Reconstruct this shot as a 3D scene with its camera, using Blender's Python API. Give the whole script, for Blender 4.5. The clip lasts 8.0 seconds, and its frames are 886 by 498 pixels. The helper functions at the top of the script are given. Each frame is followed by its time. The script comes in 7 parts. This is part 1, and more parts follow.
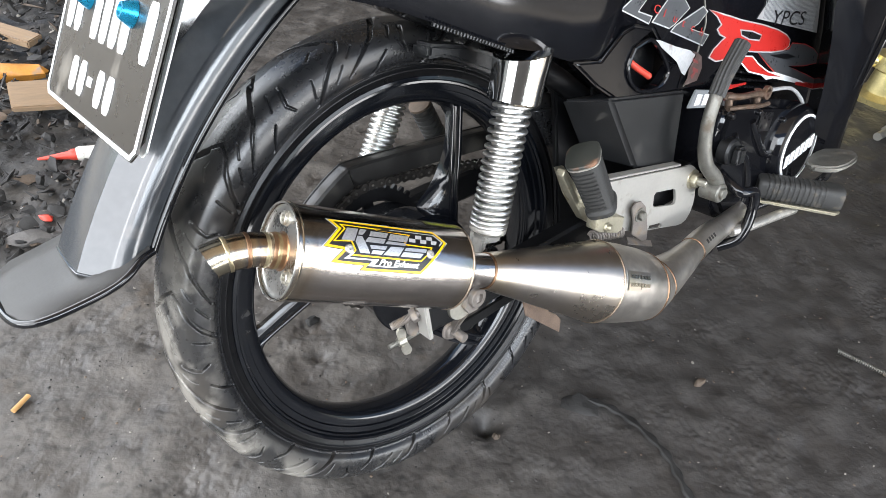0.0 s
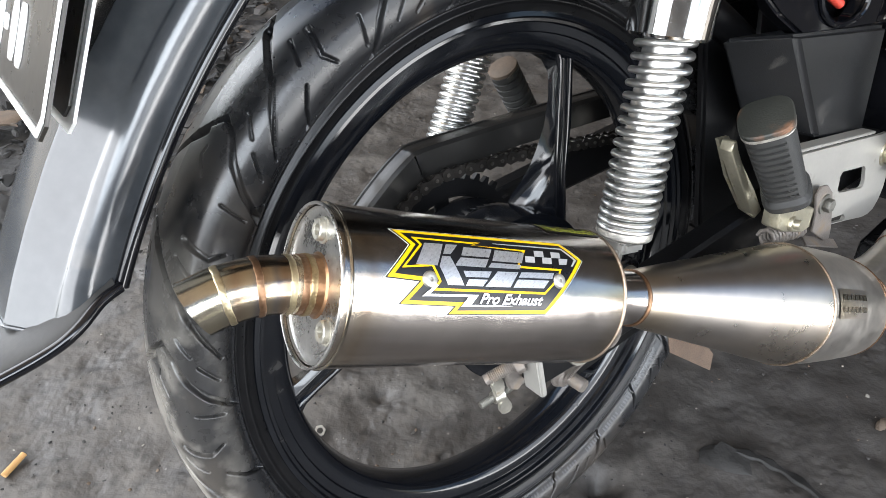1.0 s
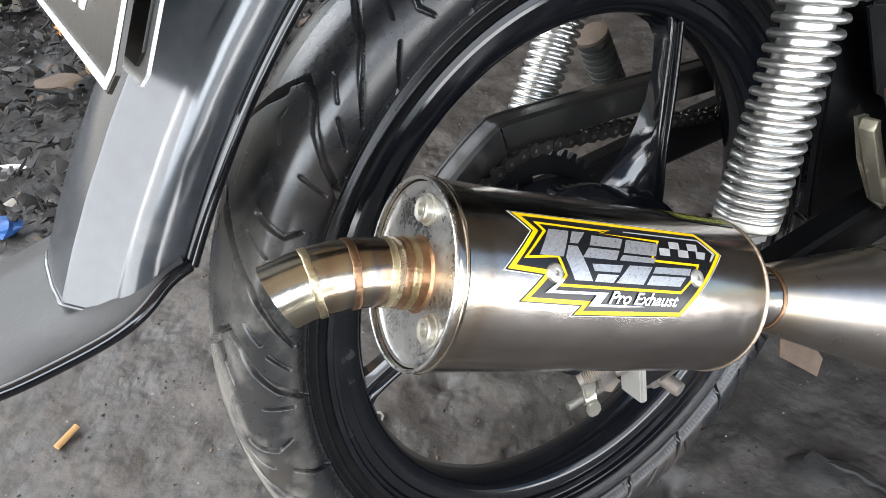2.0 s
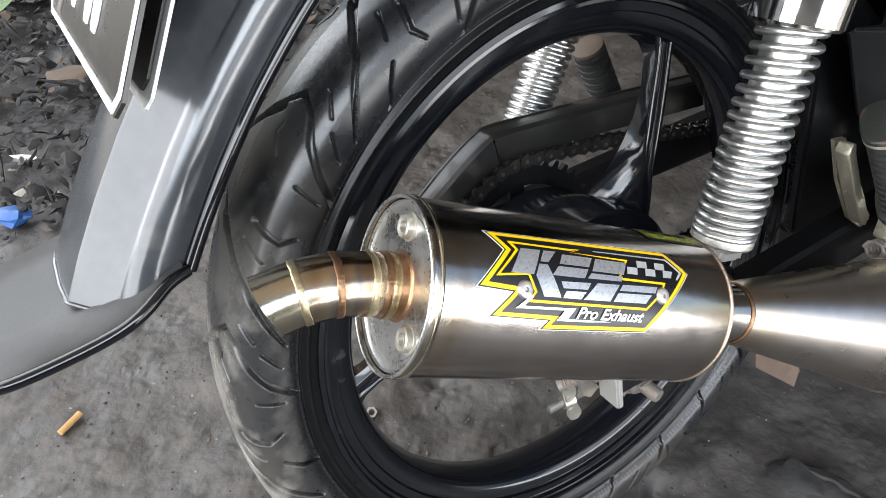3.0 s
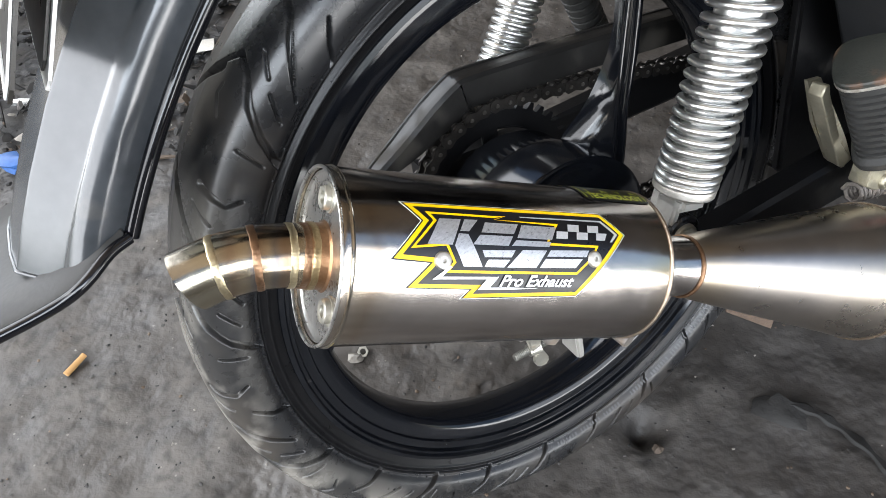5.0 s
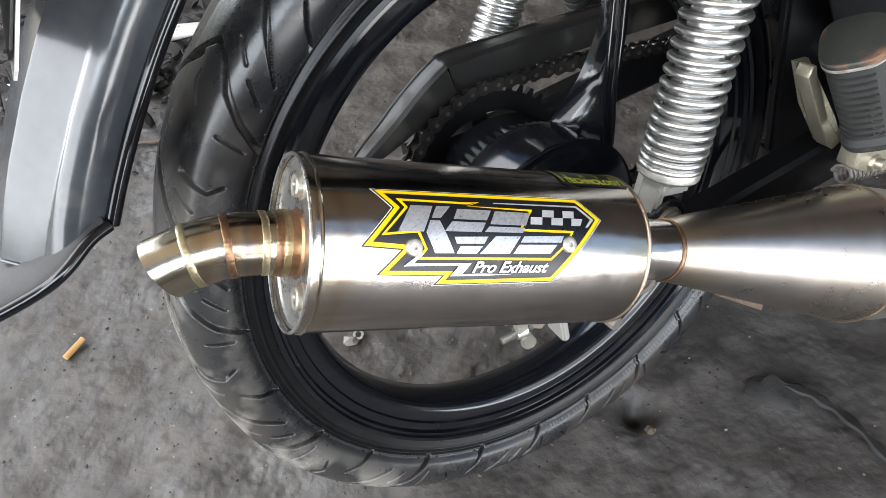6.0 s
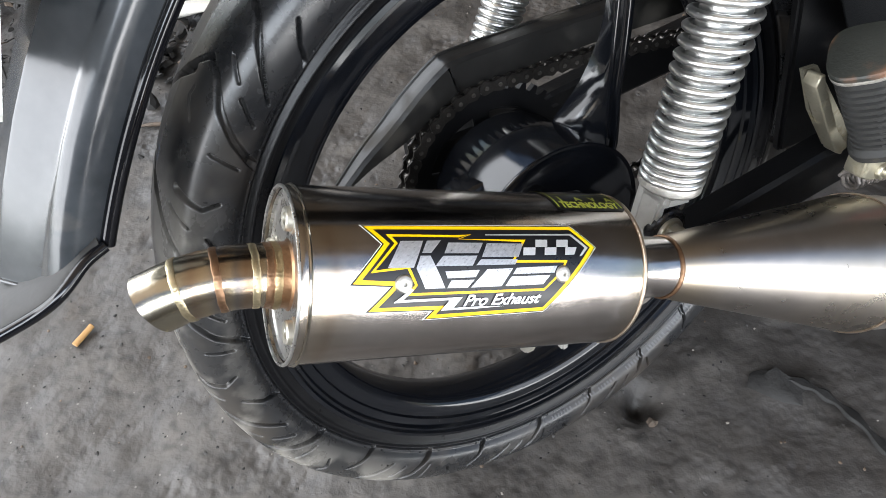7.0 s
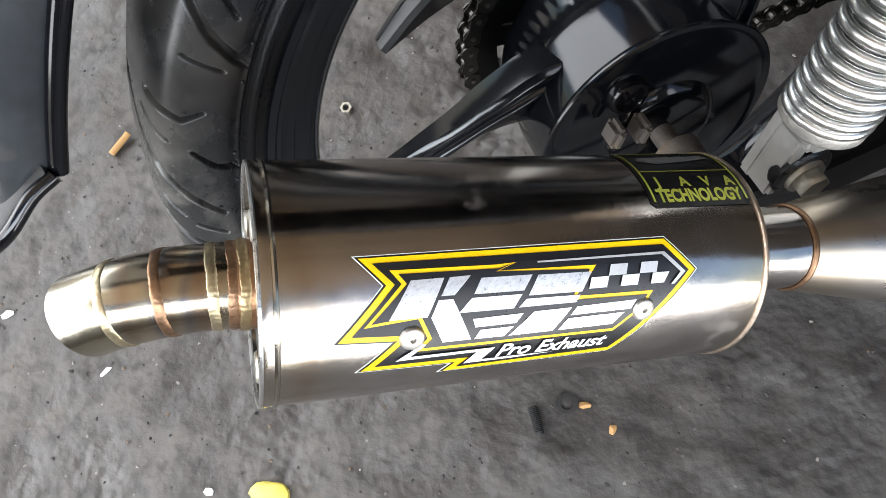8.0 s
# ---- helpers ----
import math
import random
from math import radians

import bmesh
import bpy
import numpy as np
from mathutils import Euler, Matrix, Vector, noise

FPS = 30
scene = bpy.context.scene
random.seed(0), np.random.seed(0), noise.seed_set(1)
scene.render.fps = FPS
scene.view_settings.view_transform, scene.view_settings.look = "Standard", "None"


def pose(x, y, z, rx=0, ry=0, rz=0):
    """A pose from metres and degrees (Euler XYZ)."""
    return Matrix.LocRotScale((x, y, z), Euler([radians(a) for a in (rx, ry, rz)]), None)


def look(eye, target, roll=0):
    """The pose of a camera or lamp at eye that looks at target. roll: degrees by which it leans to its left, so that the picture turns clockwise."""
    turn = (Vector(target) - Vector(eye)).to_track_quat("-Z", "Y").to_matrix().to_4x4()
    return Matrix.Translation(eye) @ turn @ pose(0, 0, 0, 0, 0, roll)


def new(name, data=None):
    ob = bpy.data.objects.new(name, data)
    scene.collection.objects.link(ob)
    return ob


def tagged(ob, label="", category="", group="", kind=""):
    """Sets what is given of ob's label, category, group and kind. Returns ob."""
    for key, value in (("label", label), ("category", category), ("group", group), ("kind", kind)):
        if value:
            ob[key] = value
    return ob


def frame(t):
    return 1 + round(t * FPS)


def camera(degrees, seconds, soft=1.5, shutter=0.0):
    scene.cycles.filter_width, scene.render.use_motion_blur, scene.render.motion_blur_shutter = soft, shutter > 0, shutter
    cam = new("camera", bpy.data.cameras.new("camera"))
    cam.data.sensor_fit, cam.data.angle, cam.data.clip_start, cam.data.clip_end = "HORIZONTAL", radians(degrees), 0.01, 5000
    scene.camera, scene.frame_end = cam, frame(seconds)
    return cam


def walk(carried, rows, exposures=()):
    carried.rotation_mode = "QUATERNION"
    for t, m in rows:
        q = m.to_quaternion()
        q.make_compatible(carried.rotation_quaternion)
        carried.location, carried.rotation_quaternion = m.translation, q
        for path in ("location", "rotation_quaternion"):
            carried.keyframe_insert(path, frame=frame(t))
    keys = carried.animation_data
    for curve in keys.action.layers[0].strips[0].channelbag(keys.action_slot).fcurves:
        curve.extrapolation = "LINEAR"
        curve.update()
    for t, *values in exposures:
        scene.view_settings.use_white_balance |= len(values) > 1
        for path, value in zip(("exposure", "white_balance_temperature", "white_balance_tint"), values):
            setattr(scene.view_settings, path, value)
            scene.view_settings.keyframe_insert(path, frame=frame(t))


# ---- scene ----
cam = camera(65.39, 8.0, soft=0.4)
PATH = [
    (0.0, look((0.0353, 0.0717, 0.8276), (0.0377, 0.8505, 0.2002), 6.32)),
    (0.5, look((0.0030, 0.1800, 0.7386), (-0.0448, 0.9499, 0.1023), 4.52)),
    (1.0, look((-0.0088, 0.2626, 0.6886), (-0.0862, 1.0299, 0.0521), 0.99)),
    (1.5, look((-0.0380, 0.2916, 0.6684), (-0.1812, 1.0406, 0.0214), -0.21)),
    (1.7, look((-0.0485, 0.3025, 0.6574), (-0.1795, 1.0448, 0.0002), 0.25)),
    (2.8, look((-0.0465, 0.2904, 0.6689), (-0.1842, 1.0227, 0.0020), 0.77)),
    (3.0, look((-0.0357, 0.2930, 0.6787), (-0.1732, 1.0233, 0.0096), 1.35)),
    (3.5, look((-0.0062, 0.3058, 0.6916), (-0.1506, 1.0156, 0.0021), 0.27)),
    (4.0, look((0.0032, 0.3107, 0.6927), (-0.1505, 0.9919, -0.0231), -1.59)),
    (4.5, look((0.0036, 0.3142, 0.6916), (-0.1552, 0.9756, -0.0414), -1.55)),
    (6.0, look((0.0228, 0.3231, 0.6941), (-0.1450, 0.9448, -0.0709), -3.15)),
    (6.5, look((0.0267, 0.3240, 0.6946), (-0.1429, 0.9392, -0.0753), -3.48)),
    (7.0, look((0.0269, 0.3506, 0.7118), (-0.1500, 0.9275, -0.0856), -4.48)),
    (7.5, look((0.0267, 0.4130, 0.6989), (-0.1584, 0.8538, -0.1794), -5.41)),
    (7.8, look((0.0173, 0.4647, 0.6965), (-0.1768, 0.7750, -0.2341), -13.88)),
    (8.0, look((0.0019, 0.4832, 0.6756), (-0.1917, 0.7223, -0.2759), -19.09)),
]
EXPOSURES = [(0.0, 0.92), (1.5, 0.8), (3.5, 0.71), (6.5, 0.72), (8.0, 0.74)]
walk(cam, PATH, EXPOSURES)

# ---------- light ----------
world = bpy.data.worlds.new("world")
scene.world = world
world.use_nodes = True
wn = world.node_tree.nodes
sky = wn.new("ShaderNodeTexSky")
sky.sky_type, sky.sun_disc = "NISHITA", False
sky.sun_elevation, sky.sun_rotation = radians(58), radians(20)
world.node_tree.links.new(sky.outputs["Color"], wn["Background"].inputs["Color"])
wn["Background"].inputs["Strength"].default_value = 0.12

sun_data = bpy.data.lights.new("sun", "SUN")
sun_data.energy, sun_data.angle, sun_data.color = 4.0, radians(0.5), (1.0, 0.96, 0.9)
sun = new("sun", sun_data)
SUN_FROM = Vector((math.sin(radians(20)) * math.cos(radians(58)), math.cos(radians(20)) * math.cos(radians(58)), math.sin(radians(58))))
sun.matrix_world = look(SUN_FROM * 20, (0, 0, 0))


def opening_light(name, place, target, width, height, watts, color):
    """An area lamp that stands in for daylight at an open side of the shed."""
    data = bpy.data.lights.new(name, "AREA")
    data.shape, data.size, data.size_y, data.energy, data.color = "RECTANGLE", width, height, watts, color
    ob = new(name, data)
    ob.matrix_world = look(place, target)
    return ob


opening_light("daylight_right", (2.1, -1.15, 0.36), (0.0, -0.05, 0.36), 3.4, 0.5, 36, (0.97, 0.98, 1.0))
# added fill above the low opening, lifts the ground on the right
opening_light("fill_right_high", (2.1, -1.15, 1.5), (0.0, 0.3, 0.3), 3.4, 1.5, 34, (0.97, 0.98, 1.0))
opening_light("daylight_front_high", (0.45, -1.9, 2.1), (0.0, 0.6, 0.5), 2.4, 1.1, 60, (0.86, 0.93, 1.0))
opening_light("daylight_left", (-2.6, 1.0, 2.15), (0.0, 0.6, 1.3), 4.0, 2.7, 122, (0.96, 0.97, 0.98))
opening_light("daylight_front", (-1.9, -1.35, 1.6), (0.0, 0.6, 0.4), 3.2, 2.1, 88, (0.97, 0.97, 0.98))


# ---------- materials ----------
def material(name, color, rough=0.5, metal=0.0, vary=0.25, scale=30.0, bump=0.0, bump_scale=200.0, dirt=None, dirt_scale=12.0,
             dirt_amount=0.5, dirt_rough=0.8, coat=0.0, coat_rough=0.06, stretch=(1, 1, 1), rough_vary=0.15, aniso=0.0, per_object=0.0):
    """A surface with variation at two scales, fine relief and patches of dirt or wear."""
    m = bpy.data.materials.new(name)
    m.use_nodes = True
    n, l = m.node_tree.nodes, m.node_tree.links
    b = n["Principled BSDF"]
    tc = n.new("ShaderNodeTexCoord")
    mp = n.new("ShaderNodeMapping")
    mp.inputs["Scale"].default_value = stretch
    l.new(tc.outputs["Object"], mp.inputs["Vector"])

    def noise_at(s, detail=4.0):
        t = n.new("ShaderNodeTexNoise")
        t.inputs["Scale"].default_value, t.inputs["Detail"].default_value = s, detail
        l.new(mp.outputs["Vector"], t.inputs["Vector"])
        return t

    def mixed(fac, c1, c2):
        x = n.new("ShaderNodeMix")
        x.data_type = "RGBA"
        l.new(fac, x.inputs[0])
        for sock, c in ((x.inputs[6], c1), (x.inputs[7], c2)):
            if isinstance(c, tuple):
                sock.default_value = (*c, 1.0)
            else:
                l.new(c, sock)
        return x.outputs[2]

    def ramp(value, lo, hi, a=0.0, z=1.0):
        r = n.new("ShaderNodeMapRange")
        for k, v in zip(("From Min", "From Max", "To Min", "To Max"), (lo, hi, a, z)):
            r.inputs[k].default_value = v
        l.new(value, r.inputs["Value"])
        return r.outputs["Result"]

    big, fine = noise_at(scale), noise_at(scale * 7.3)
    lo = tuple(c * (1 - vary) for c in color)
    hi = tuple(min(1.0, c * (1 + vary)) for c in color)
    add = n.new("ShaderNodeMath")
    add.operation = "MULTIPLY_ADD"
    l.new(fine.outputs["Fac"], add.inputs[0])
    add.inputs[1].default_value = 0.45
    half = n.new("ShaderNodeMath")
    half.operation = "MULTIPLY"
    half.inputs[1].default_value = 0.55
    l.new(big.outputs["Fac"], half.inputs[0])
    l.new(half.outputs[0], add.inputs[2])
    col = mixed(ramp(add.outputs[0], 0.3, 0.7), lo, hi)
    if per_object:
        info = n.new("ShaderNodeObjectInfo")
        hs = n.new("ShaderNodeHueSaturation")
        l.new(ramp(info.outputs["Random"], 0, 1, 1 - per_object, 1 + per_object), hs.inputs["Value"])
        l.new(col, hs.inputs["Color"])
        col = hs.outputs["Color"]
    rgh = ramp(add.outputs[0], 0.3, 0.7, max(0.02, rough - rough_vary * rough), min(1.0, rough + rough_vary * rough))
    if dirt:
        d = noise_at(dirt_scale, 6.0)
        mask = ramp(d.outputs["Fac"], 0.72 - 0.45 * dirt_amount, 0.86 - 0.42 * dirt_amount)
        col = mixed(mask, col, dirt)
        mr = n.new("ShaderNodeMix")
        l.new(mask, mr.inputs[0])
        l.new(rgh, mr.inputs[2])
        mr.inputs[3].default_value = dirt_rough
        rgh = mr.outputs[0]
        if metal:
            l.new(ramp(mask, 0, 1, metal, metal * 0.3), b.inputs["Metallic"])
    l.new(col, b.inputs["Base Color"])
    l.new(rgh, b.inputs["Roughness"])
    if not (dirt and metal):
        b.inputs["Metallic"].default_value = metal
    b.inputs["Coat Weight"].default_value = coat
    b.inputs["Coat Roughness"].default_value = coat_rough
    if bump:
        bn = noise_at(bump_scale, 5.0)
        bp = n.new("ShaderNodeBump")
        bp.inputs["Strength"].default_value, bp.inputs["Distance"].default_value = min(1.0, bump), 0.002
        l.new(bn.outputs["Fac"], bp.inputs["Height"])
        l.new(bp.outputs["Normal"], b.inputs["Normal"])
    return m


DUST = (0.2, 0.18, 0.155)
rubber = material("tyre_rubber", (0.0125, 0.0128, 0.014), 0.28, vary=0.3, scale=25, bump=0.03, bump_scale=900, dirt=(0.036, 0.03, 0.025), dirt_scale=15, dirt_amount=0.42, dirt_rough=0.48)
rubber.node_tree.nodes["Principled BSDF"].inputs["Specular IOR Level"].default_value = 0.5


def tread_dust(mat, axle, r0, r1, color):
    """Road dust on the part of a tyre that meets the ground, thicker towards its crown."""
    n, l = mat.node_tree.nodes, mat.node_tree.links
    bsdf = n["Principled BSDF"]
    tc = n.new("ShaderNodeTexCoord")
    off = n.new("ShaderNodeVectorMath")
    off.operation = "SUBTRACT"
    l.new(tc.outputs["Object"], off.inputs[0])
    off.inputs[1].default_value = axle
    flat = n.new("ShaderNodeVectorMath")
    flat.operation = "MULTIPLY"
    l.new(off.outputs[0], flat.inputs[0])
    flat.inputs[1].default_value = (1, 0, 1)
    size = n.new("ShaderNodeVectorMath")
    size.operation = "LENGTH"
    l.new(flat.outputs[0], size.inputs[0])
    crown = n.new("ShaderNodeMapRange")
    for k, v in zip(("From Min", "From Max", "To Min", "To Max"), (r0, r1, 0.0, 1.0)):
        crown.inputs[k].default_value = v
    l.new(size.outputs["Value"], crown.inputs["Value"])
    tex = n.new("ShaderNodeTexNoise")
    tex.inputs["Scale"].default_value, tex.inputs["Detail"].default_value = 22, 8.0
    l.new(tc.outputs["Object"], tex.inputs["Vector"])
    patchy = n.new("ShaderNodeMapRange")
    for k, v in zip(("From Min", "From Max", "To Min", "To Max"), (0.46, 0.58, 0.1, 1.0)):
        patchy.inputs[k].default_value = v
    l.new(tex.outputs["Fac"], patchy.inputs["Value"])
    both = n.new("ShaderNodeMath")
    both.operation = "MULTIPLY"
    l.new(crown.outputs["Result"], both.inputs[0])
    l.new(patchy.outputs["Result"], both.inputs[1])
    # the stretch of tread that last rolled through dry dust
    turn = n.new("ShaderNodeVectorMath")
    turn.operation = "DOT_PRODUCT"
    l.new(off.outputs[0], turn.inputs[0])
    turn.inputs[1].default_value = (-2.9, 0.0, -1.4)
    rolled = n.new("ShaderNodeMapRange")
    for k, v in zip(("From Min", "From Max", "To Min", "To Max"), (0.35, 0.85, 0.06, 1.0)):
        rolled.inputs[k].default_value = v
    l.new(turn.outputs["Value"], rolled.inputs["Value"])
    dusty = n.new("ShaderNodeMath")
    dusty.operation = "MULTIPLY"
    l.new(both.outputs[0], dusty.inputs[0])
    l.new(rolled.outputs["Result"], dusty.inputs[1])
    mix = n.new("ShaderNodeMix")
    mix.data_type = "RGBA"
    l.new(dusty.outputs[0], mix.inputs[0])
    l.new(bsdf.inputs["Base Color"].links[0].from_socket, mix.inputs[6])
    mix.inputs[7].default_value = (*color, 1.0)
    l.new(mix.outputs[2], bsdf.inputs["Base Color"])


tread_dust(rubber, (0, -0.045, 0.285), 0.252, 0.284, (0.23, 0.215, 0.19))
bead_rubber = material("bead_rubber", (0.005, 0.005, 0.0055), 0.3, vary=0.3, scale=40, bump=0.1, bump_scale=900)
bead_rubber.node_tree.nodes["Principled BSDF"].inputs["Specular IOR Level"].default_value = 0.25
scuffed_marks = material("scuffed_rubber_lettering", (0.07, 0.07, 0.072), 0.5, vary=0.4, scale=90)
text_rubber = material("moulded_rubber", (0.012, 0.012, 0.013), 0.5, vary=0.2)
rim_paint = material("black_rim_paint", (0.0038, 0.0044, 0.006), 0.12, vary=0.3, scale=18, dirt=(0.03, 0.028, 0.026), dirt_scale=40, dirt_amount=0.1, coat=0.0)
gloss_black = material("gloss_black_plastic", (0.004, 0.0042, 0.0055), 0.1, vary=0.3, scale=14, dirt=(0.02, 0.019, 0.018), dirt_scale=22, dirt_amount=0.12, dirt_rough=0.35, coat=0.0)
satin_black = material("satin_black_paint", (0.005, 0.005, 0.006), 0.28, vary=0.3, scale=22, bump=0.08, bump_scale=500, dirt=(0.07, 0.062, 0.052), dirt_scale=18, dirt_amount=0.2)
frame_paint = material("dull_black_frame_paint", (0.0035, 0.0035, 0.004), 0.45, vary=0.3, scale=22, bump=0.1, bump_scale=500, dirt=(0.03, 0.027, 0.023), dirt_scale=20, dirt_amount=0.2)
frame_paint.node_tree.nodes["Principled BSDF"].inputs["Specular IOR Level"].default_value = 0.25
guard_paint = material("dusty_chain_guard_paint", (0.011, 0.0105, 0.01), 0.32, vary=0.3, scale=22, bump=0.06, bump_scale=500, dirt=(0.045, 0.04, 0.033), dirt_scale=18, dirt_amount=0.35)
guard_paint.node_tree.nodes["Principled BSDF"].inputs["Specular IOR Level"].default_value = 0.35
matt_plastic = material("matt_black_plastic", (0.0055, 0.006, 0.0068), 0.38, vary=0.25, scale=20, bump=0.2, bump_scale=1200, dirt=(0.05, 0.046, 0.04), dirt_scale=26, dirt_amount=0.14)
guard_plastic = material("smoked_guard_plastic", (0.04, 0.0445, 0.0495), 0.2, vary=0.3, scale=11, bump=0.03, bump_scale=300, dirt=(0.1, 0.095, 0.085), dirt_scale=14, dirt_amount=0.22, dirt_rough=0.35, coat=0.6, coat_rough=0.17)
tongue_plastic = material("dusty_guard_plastic", (0.032, 0.0315, 0.031), 0.45, vary=0.2, scale=14, bump=0.08, bump_scale=400, dirt=(0.06, 0.056, 0.05), dirt_scale=16, dirt_amount=0.25, dirt_rough=0.5)
tongue_plastic.node_tree.nodes["Principled BSDF"].inputs["Specular IOR Level"].default_value = 0.35
peg_rubber = material("worn_peg_rubber", (0.024, 0.024, 0.023), 0.62, vary=0.3, scale=40, bump=0.25, bump_scale=700, dirt=(0.1, 0.085, 0.065), dirt_scale=50, dirt_amount=0.25)
steel = material("brushed_stainless", (0.485, 0.443, 0.408), 0.18, metal=1.0, vary=0.1, scale=14, bump=0.035, bump_scale=120, rough_vary=0.4, dirt=(0.46, 0.41, 0.365), dirt_scale=24, dirt_amount=0.24, dirt_rough=0.32)
header_steel = material("dull_header_steel", (0.53, 0.495, 0.45), 0.36, metal=0.95, vary=0.2, scale=20, bump=0.03, bump_scale=140, rough_vary=0.3, dirt=(0.3, 0.24, 0.18), dirt_scale=14, dirt_amount=0.2, dirt_rough=0.45)
steel_cone = material("stainless_cone", (0.51, 0.465, 0.42), 0.29, metal=1.0, vary=0.1, scale=11, bump=0.012, bump_scale=110, rough_vary=0.14, dirt=(0.44, 0.39, 0.34), dirt_scale=8, dirt_amount=0.02, dirt_rough=0.33)
cap_steel = material("end_cap_steel", (0.56, 0.55, 0.53), 0.3, metal=1.0, vary=0.2, scale=60, bump=0.1, bump_scale=260, rough_vary=0.4)
tint_steel = material("heat_tinted_steel", (0.39, 0.355, 0.295), 0.2, metal=1.0, vary=0.2, scale=40, bump=0.04, bump_scale=200)
weld_metal = material("weld_bead", (0.5, 0.42, 0.27), 0.34, metal=0.95, vary=0.25, scale=90, bump=0.12, bump_scale=500)
gold_weld = material("straw_weld_bead", (0.36, 0.27, 0.15), 0.34, metal=0.95, vary=0.3, scale=90, bump=0.12, bump_scale=500)
rust_weld = material("brown_weld_bead", (0.27, 0.16, 0.095), 0.36, metal=0.95, vary=0.35, scale=90, bump=0.15, bump_scale=500)
collar_weld = material("heat_browned_collar", (0.33, 0.185, 0.1), 0.33, metal=0.95, vary=0.3, scale=60, bump=0.1, bump_scale=450)
seam_metal = material("seam_bead", (0.42, 0.34, 0.27), 0.35, metal=1.0, vary=0.25, scale=90, bump=0.3, bump_scale=600)
chrome = material("chrome", (0.78, 0.78, 0.77), 0.1, metal=1.0, vary=0.05, scale=30, rough_vary=0.5, dirt=(0.28, 0.24, 0.18), dirt_scale=60, dirt_amount=0.1)
spring_chrome = material("spring_chrome", (0.69, 0.69, 0.675), 0.31, metal=1.0, vary=0.06, scale=40, rough_vary=0.12)
zinc = material("zinc_plate", (0.5, 0.48, 0.42), 0.42, metal=0.9, vary=0.15, scale=60, dirt=(0.22, 0.17, 0.11), dirt_scale=70, dirt_amount=0.25)
alloy = material("grey_cast_alloy", (0.5, 0.48, 0.44), 0.45, metal=0.85, vary=0.2, scale=70, bump=0.15, bump_scale=500, dirt=(0.16, 0.13, 0.1), dirt_scale=60, dirt_amount=0.28)
silver_paint = material("silver_painted_steel", (0.4, 0.385, 0.355), 0.4, metal=0.4, vary=0.08, scale=30, dirt=(0.25, 0.22, 0.18), dirt_scale=35, dirt_amount=0.16)
old_metal = material("dull_pitted_metal", (0.2, 0.195, 0.175), 0.5, metal=0.8, vary=0.25, scale=80, bump=0.3, bump_scale=600, dirt=(0.12, 0.1, 0.075), dirt_scale=50, dirt_amount=0.35)
rusty = material("rusty_steel", (0.15, 0.105, 0.078), 0.6, metal=0.3, vary=0.4, scale=70, bump=0.4, bump_scale=500)
chain_steel = material("oily_chain_steel", (0.055, 0.05, 0.046), 0.32, metal=0.85, vary=0.3, scale=90)
pin_steel = material("chain_pin_steel", (0.15, 0.14, 0.125), 0.36, metal=0.9, vary=0.3, scale=90)
sticker_black = material("sticker_black", (0.006, 0.006, 0.007), 0.3, vary=0.2, scale=60)
letter_foil = material("brushed_silver_foil", (0.5, 0.5, 0.51), 0.3, metal=0.7, vary=0.25, scale=500, stretch=(1, 1, 3), bump=0.1, bump_scale=1500)
sticker_yellow = material("sticker_yellow", (0.85, 0.52, 0.0), 0.35, vary=0.05, scale=60)
sticker_silver = material("sticker_silver", (0.58, 0.58, 0.58), 0.35, metal=0.5, vary=0.12, scale=300)
sticker_white = material("sticker_white", (0.85, 0.85, 0.85), 0.4, vary=0.04, scale=60)
sticker_grey = material("sticker_grey", (0.2, 0.21, 0.22), 0.35, vary=0.1, scale=60)
worn_white = material("worn_white_sticker", (0.42, 0.42, 0.43), 0.35, vary=0.25, scale=40, dirt=(0.2, 0.15, 0.13), dirt_scale=55, dirt_amount=0.25)
smoked_sticker = material("smoked_sticker", (0.075, 0.05, 0.045), 0.35, vary=0.4, scale=90, dirt=(0.25, 0.2, 0.18), dirt_scale=90, dirt_amount=0.3)
old_red = material("faded_red_sticker", (0.22, 0.04, 0.04), 0.4, vary=0.3, scale=90)
wing_grey = material("dark_grey_sticker", (0.06, 0.063, 0.068), 0.3, vary=0.2, scale=50)
sticker_red = material("sticker_red", (0.45, 0.022, 0.018), 0.3, vary=0.08, scale=60)
olive = material("sticker_olive_yellow", (0.42, 0.45, 0.06), 0.4, vary=0.1, scale=80)
plate_base = material("number_plate_base", (0.022, 0.02, 0.017), 0.28, vary=0.3, scale=12, dirt=(0.18, 0.16, 0.13), dirt_scale=16, dirt_amount=0.3)
plate_white = material("number_plate_white", (0.8, 0.8, 0.78), 0.45, vary=0.06, scale=40, dirt=(0.4, 0.37, 0.32), dirt_scale=50, dirt_amount=0.2)
blue_alloy = material("blue_anodised_alloy", (0.02, 0.3, 0.52), 0.28, metal=0.8, vary=0.1, scale=60)
red_plastic = material("red_plastic", (0.5, 0.05, 0.03), 0.45, vary=0.2, scale=60)
orange_plastic = material("orange_plastic", (0.45, 0.19, 0.03), 0.5, vary=0.25, scale=30, dirt=DUST, dirt_scale=25, dirt_amount=0.2)
blue_plastic = material("blue_plastic", (0.03, 0.1, 0.3), 0.45, vary=0.2, scale=40)
pale_plastic = material("off_white_plastic", (0.6, 0.58, 0.53), 0.5, vary=0.15, scale=40, dirt=DUST, dirt_scale=60, dirt_amount=0.25)
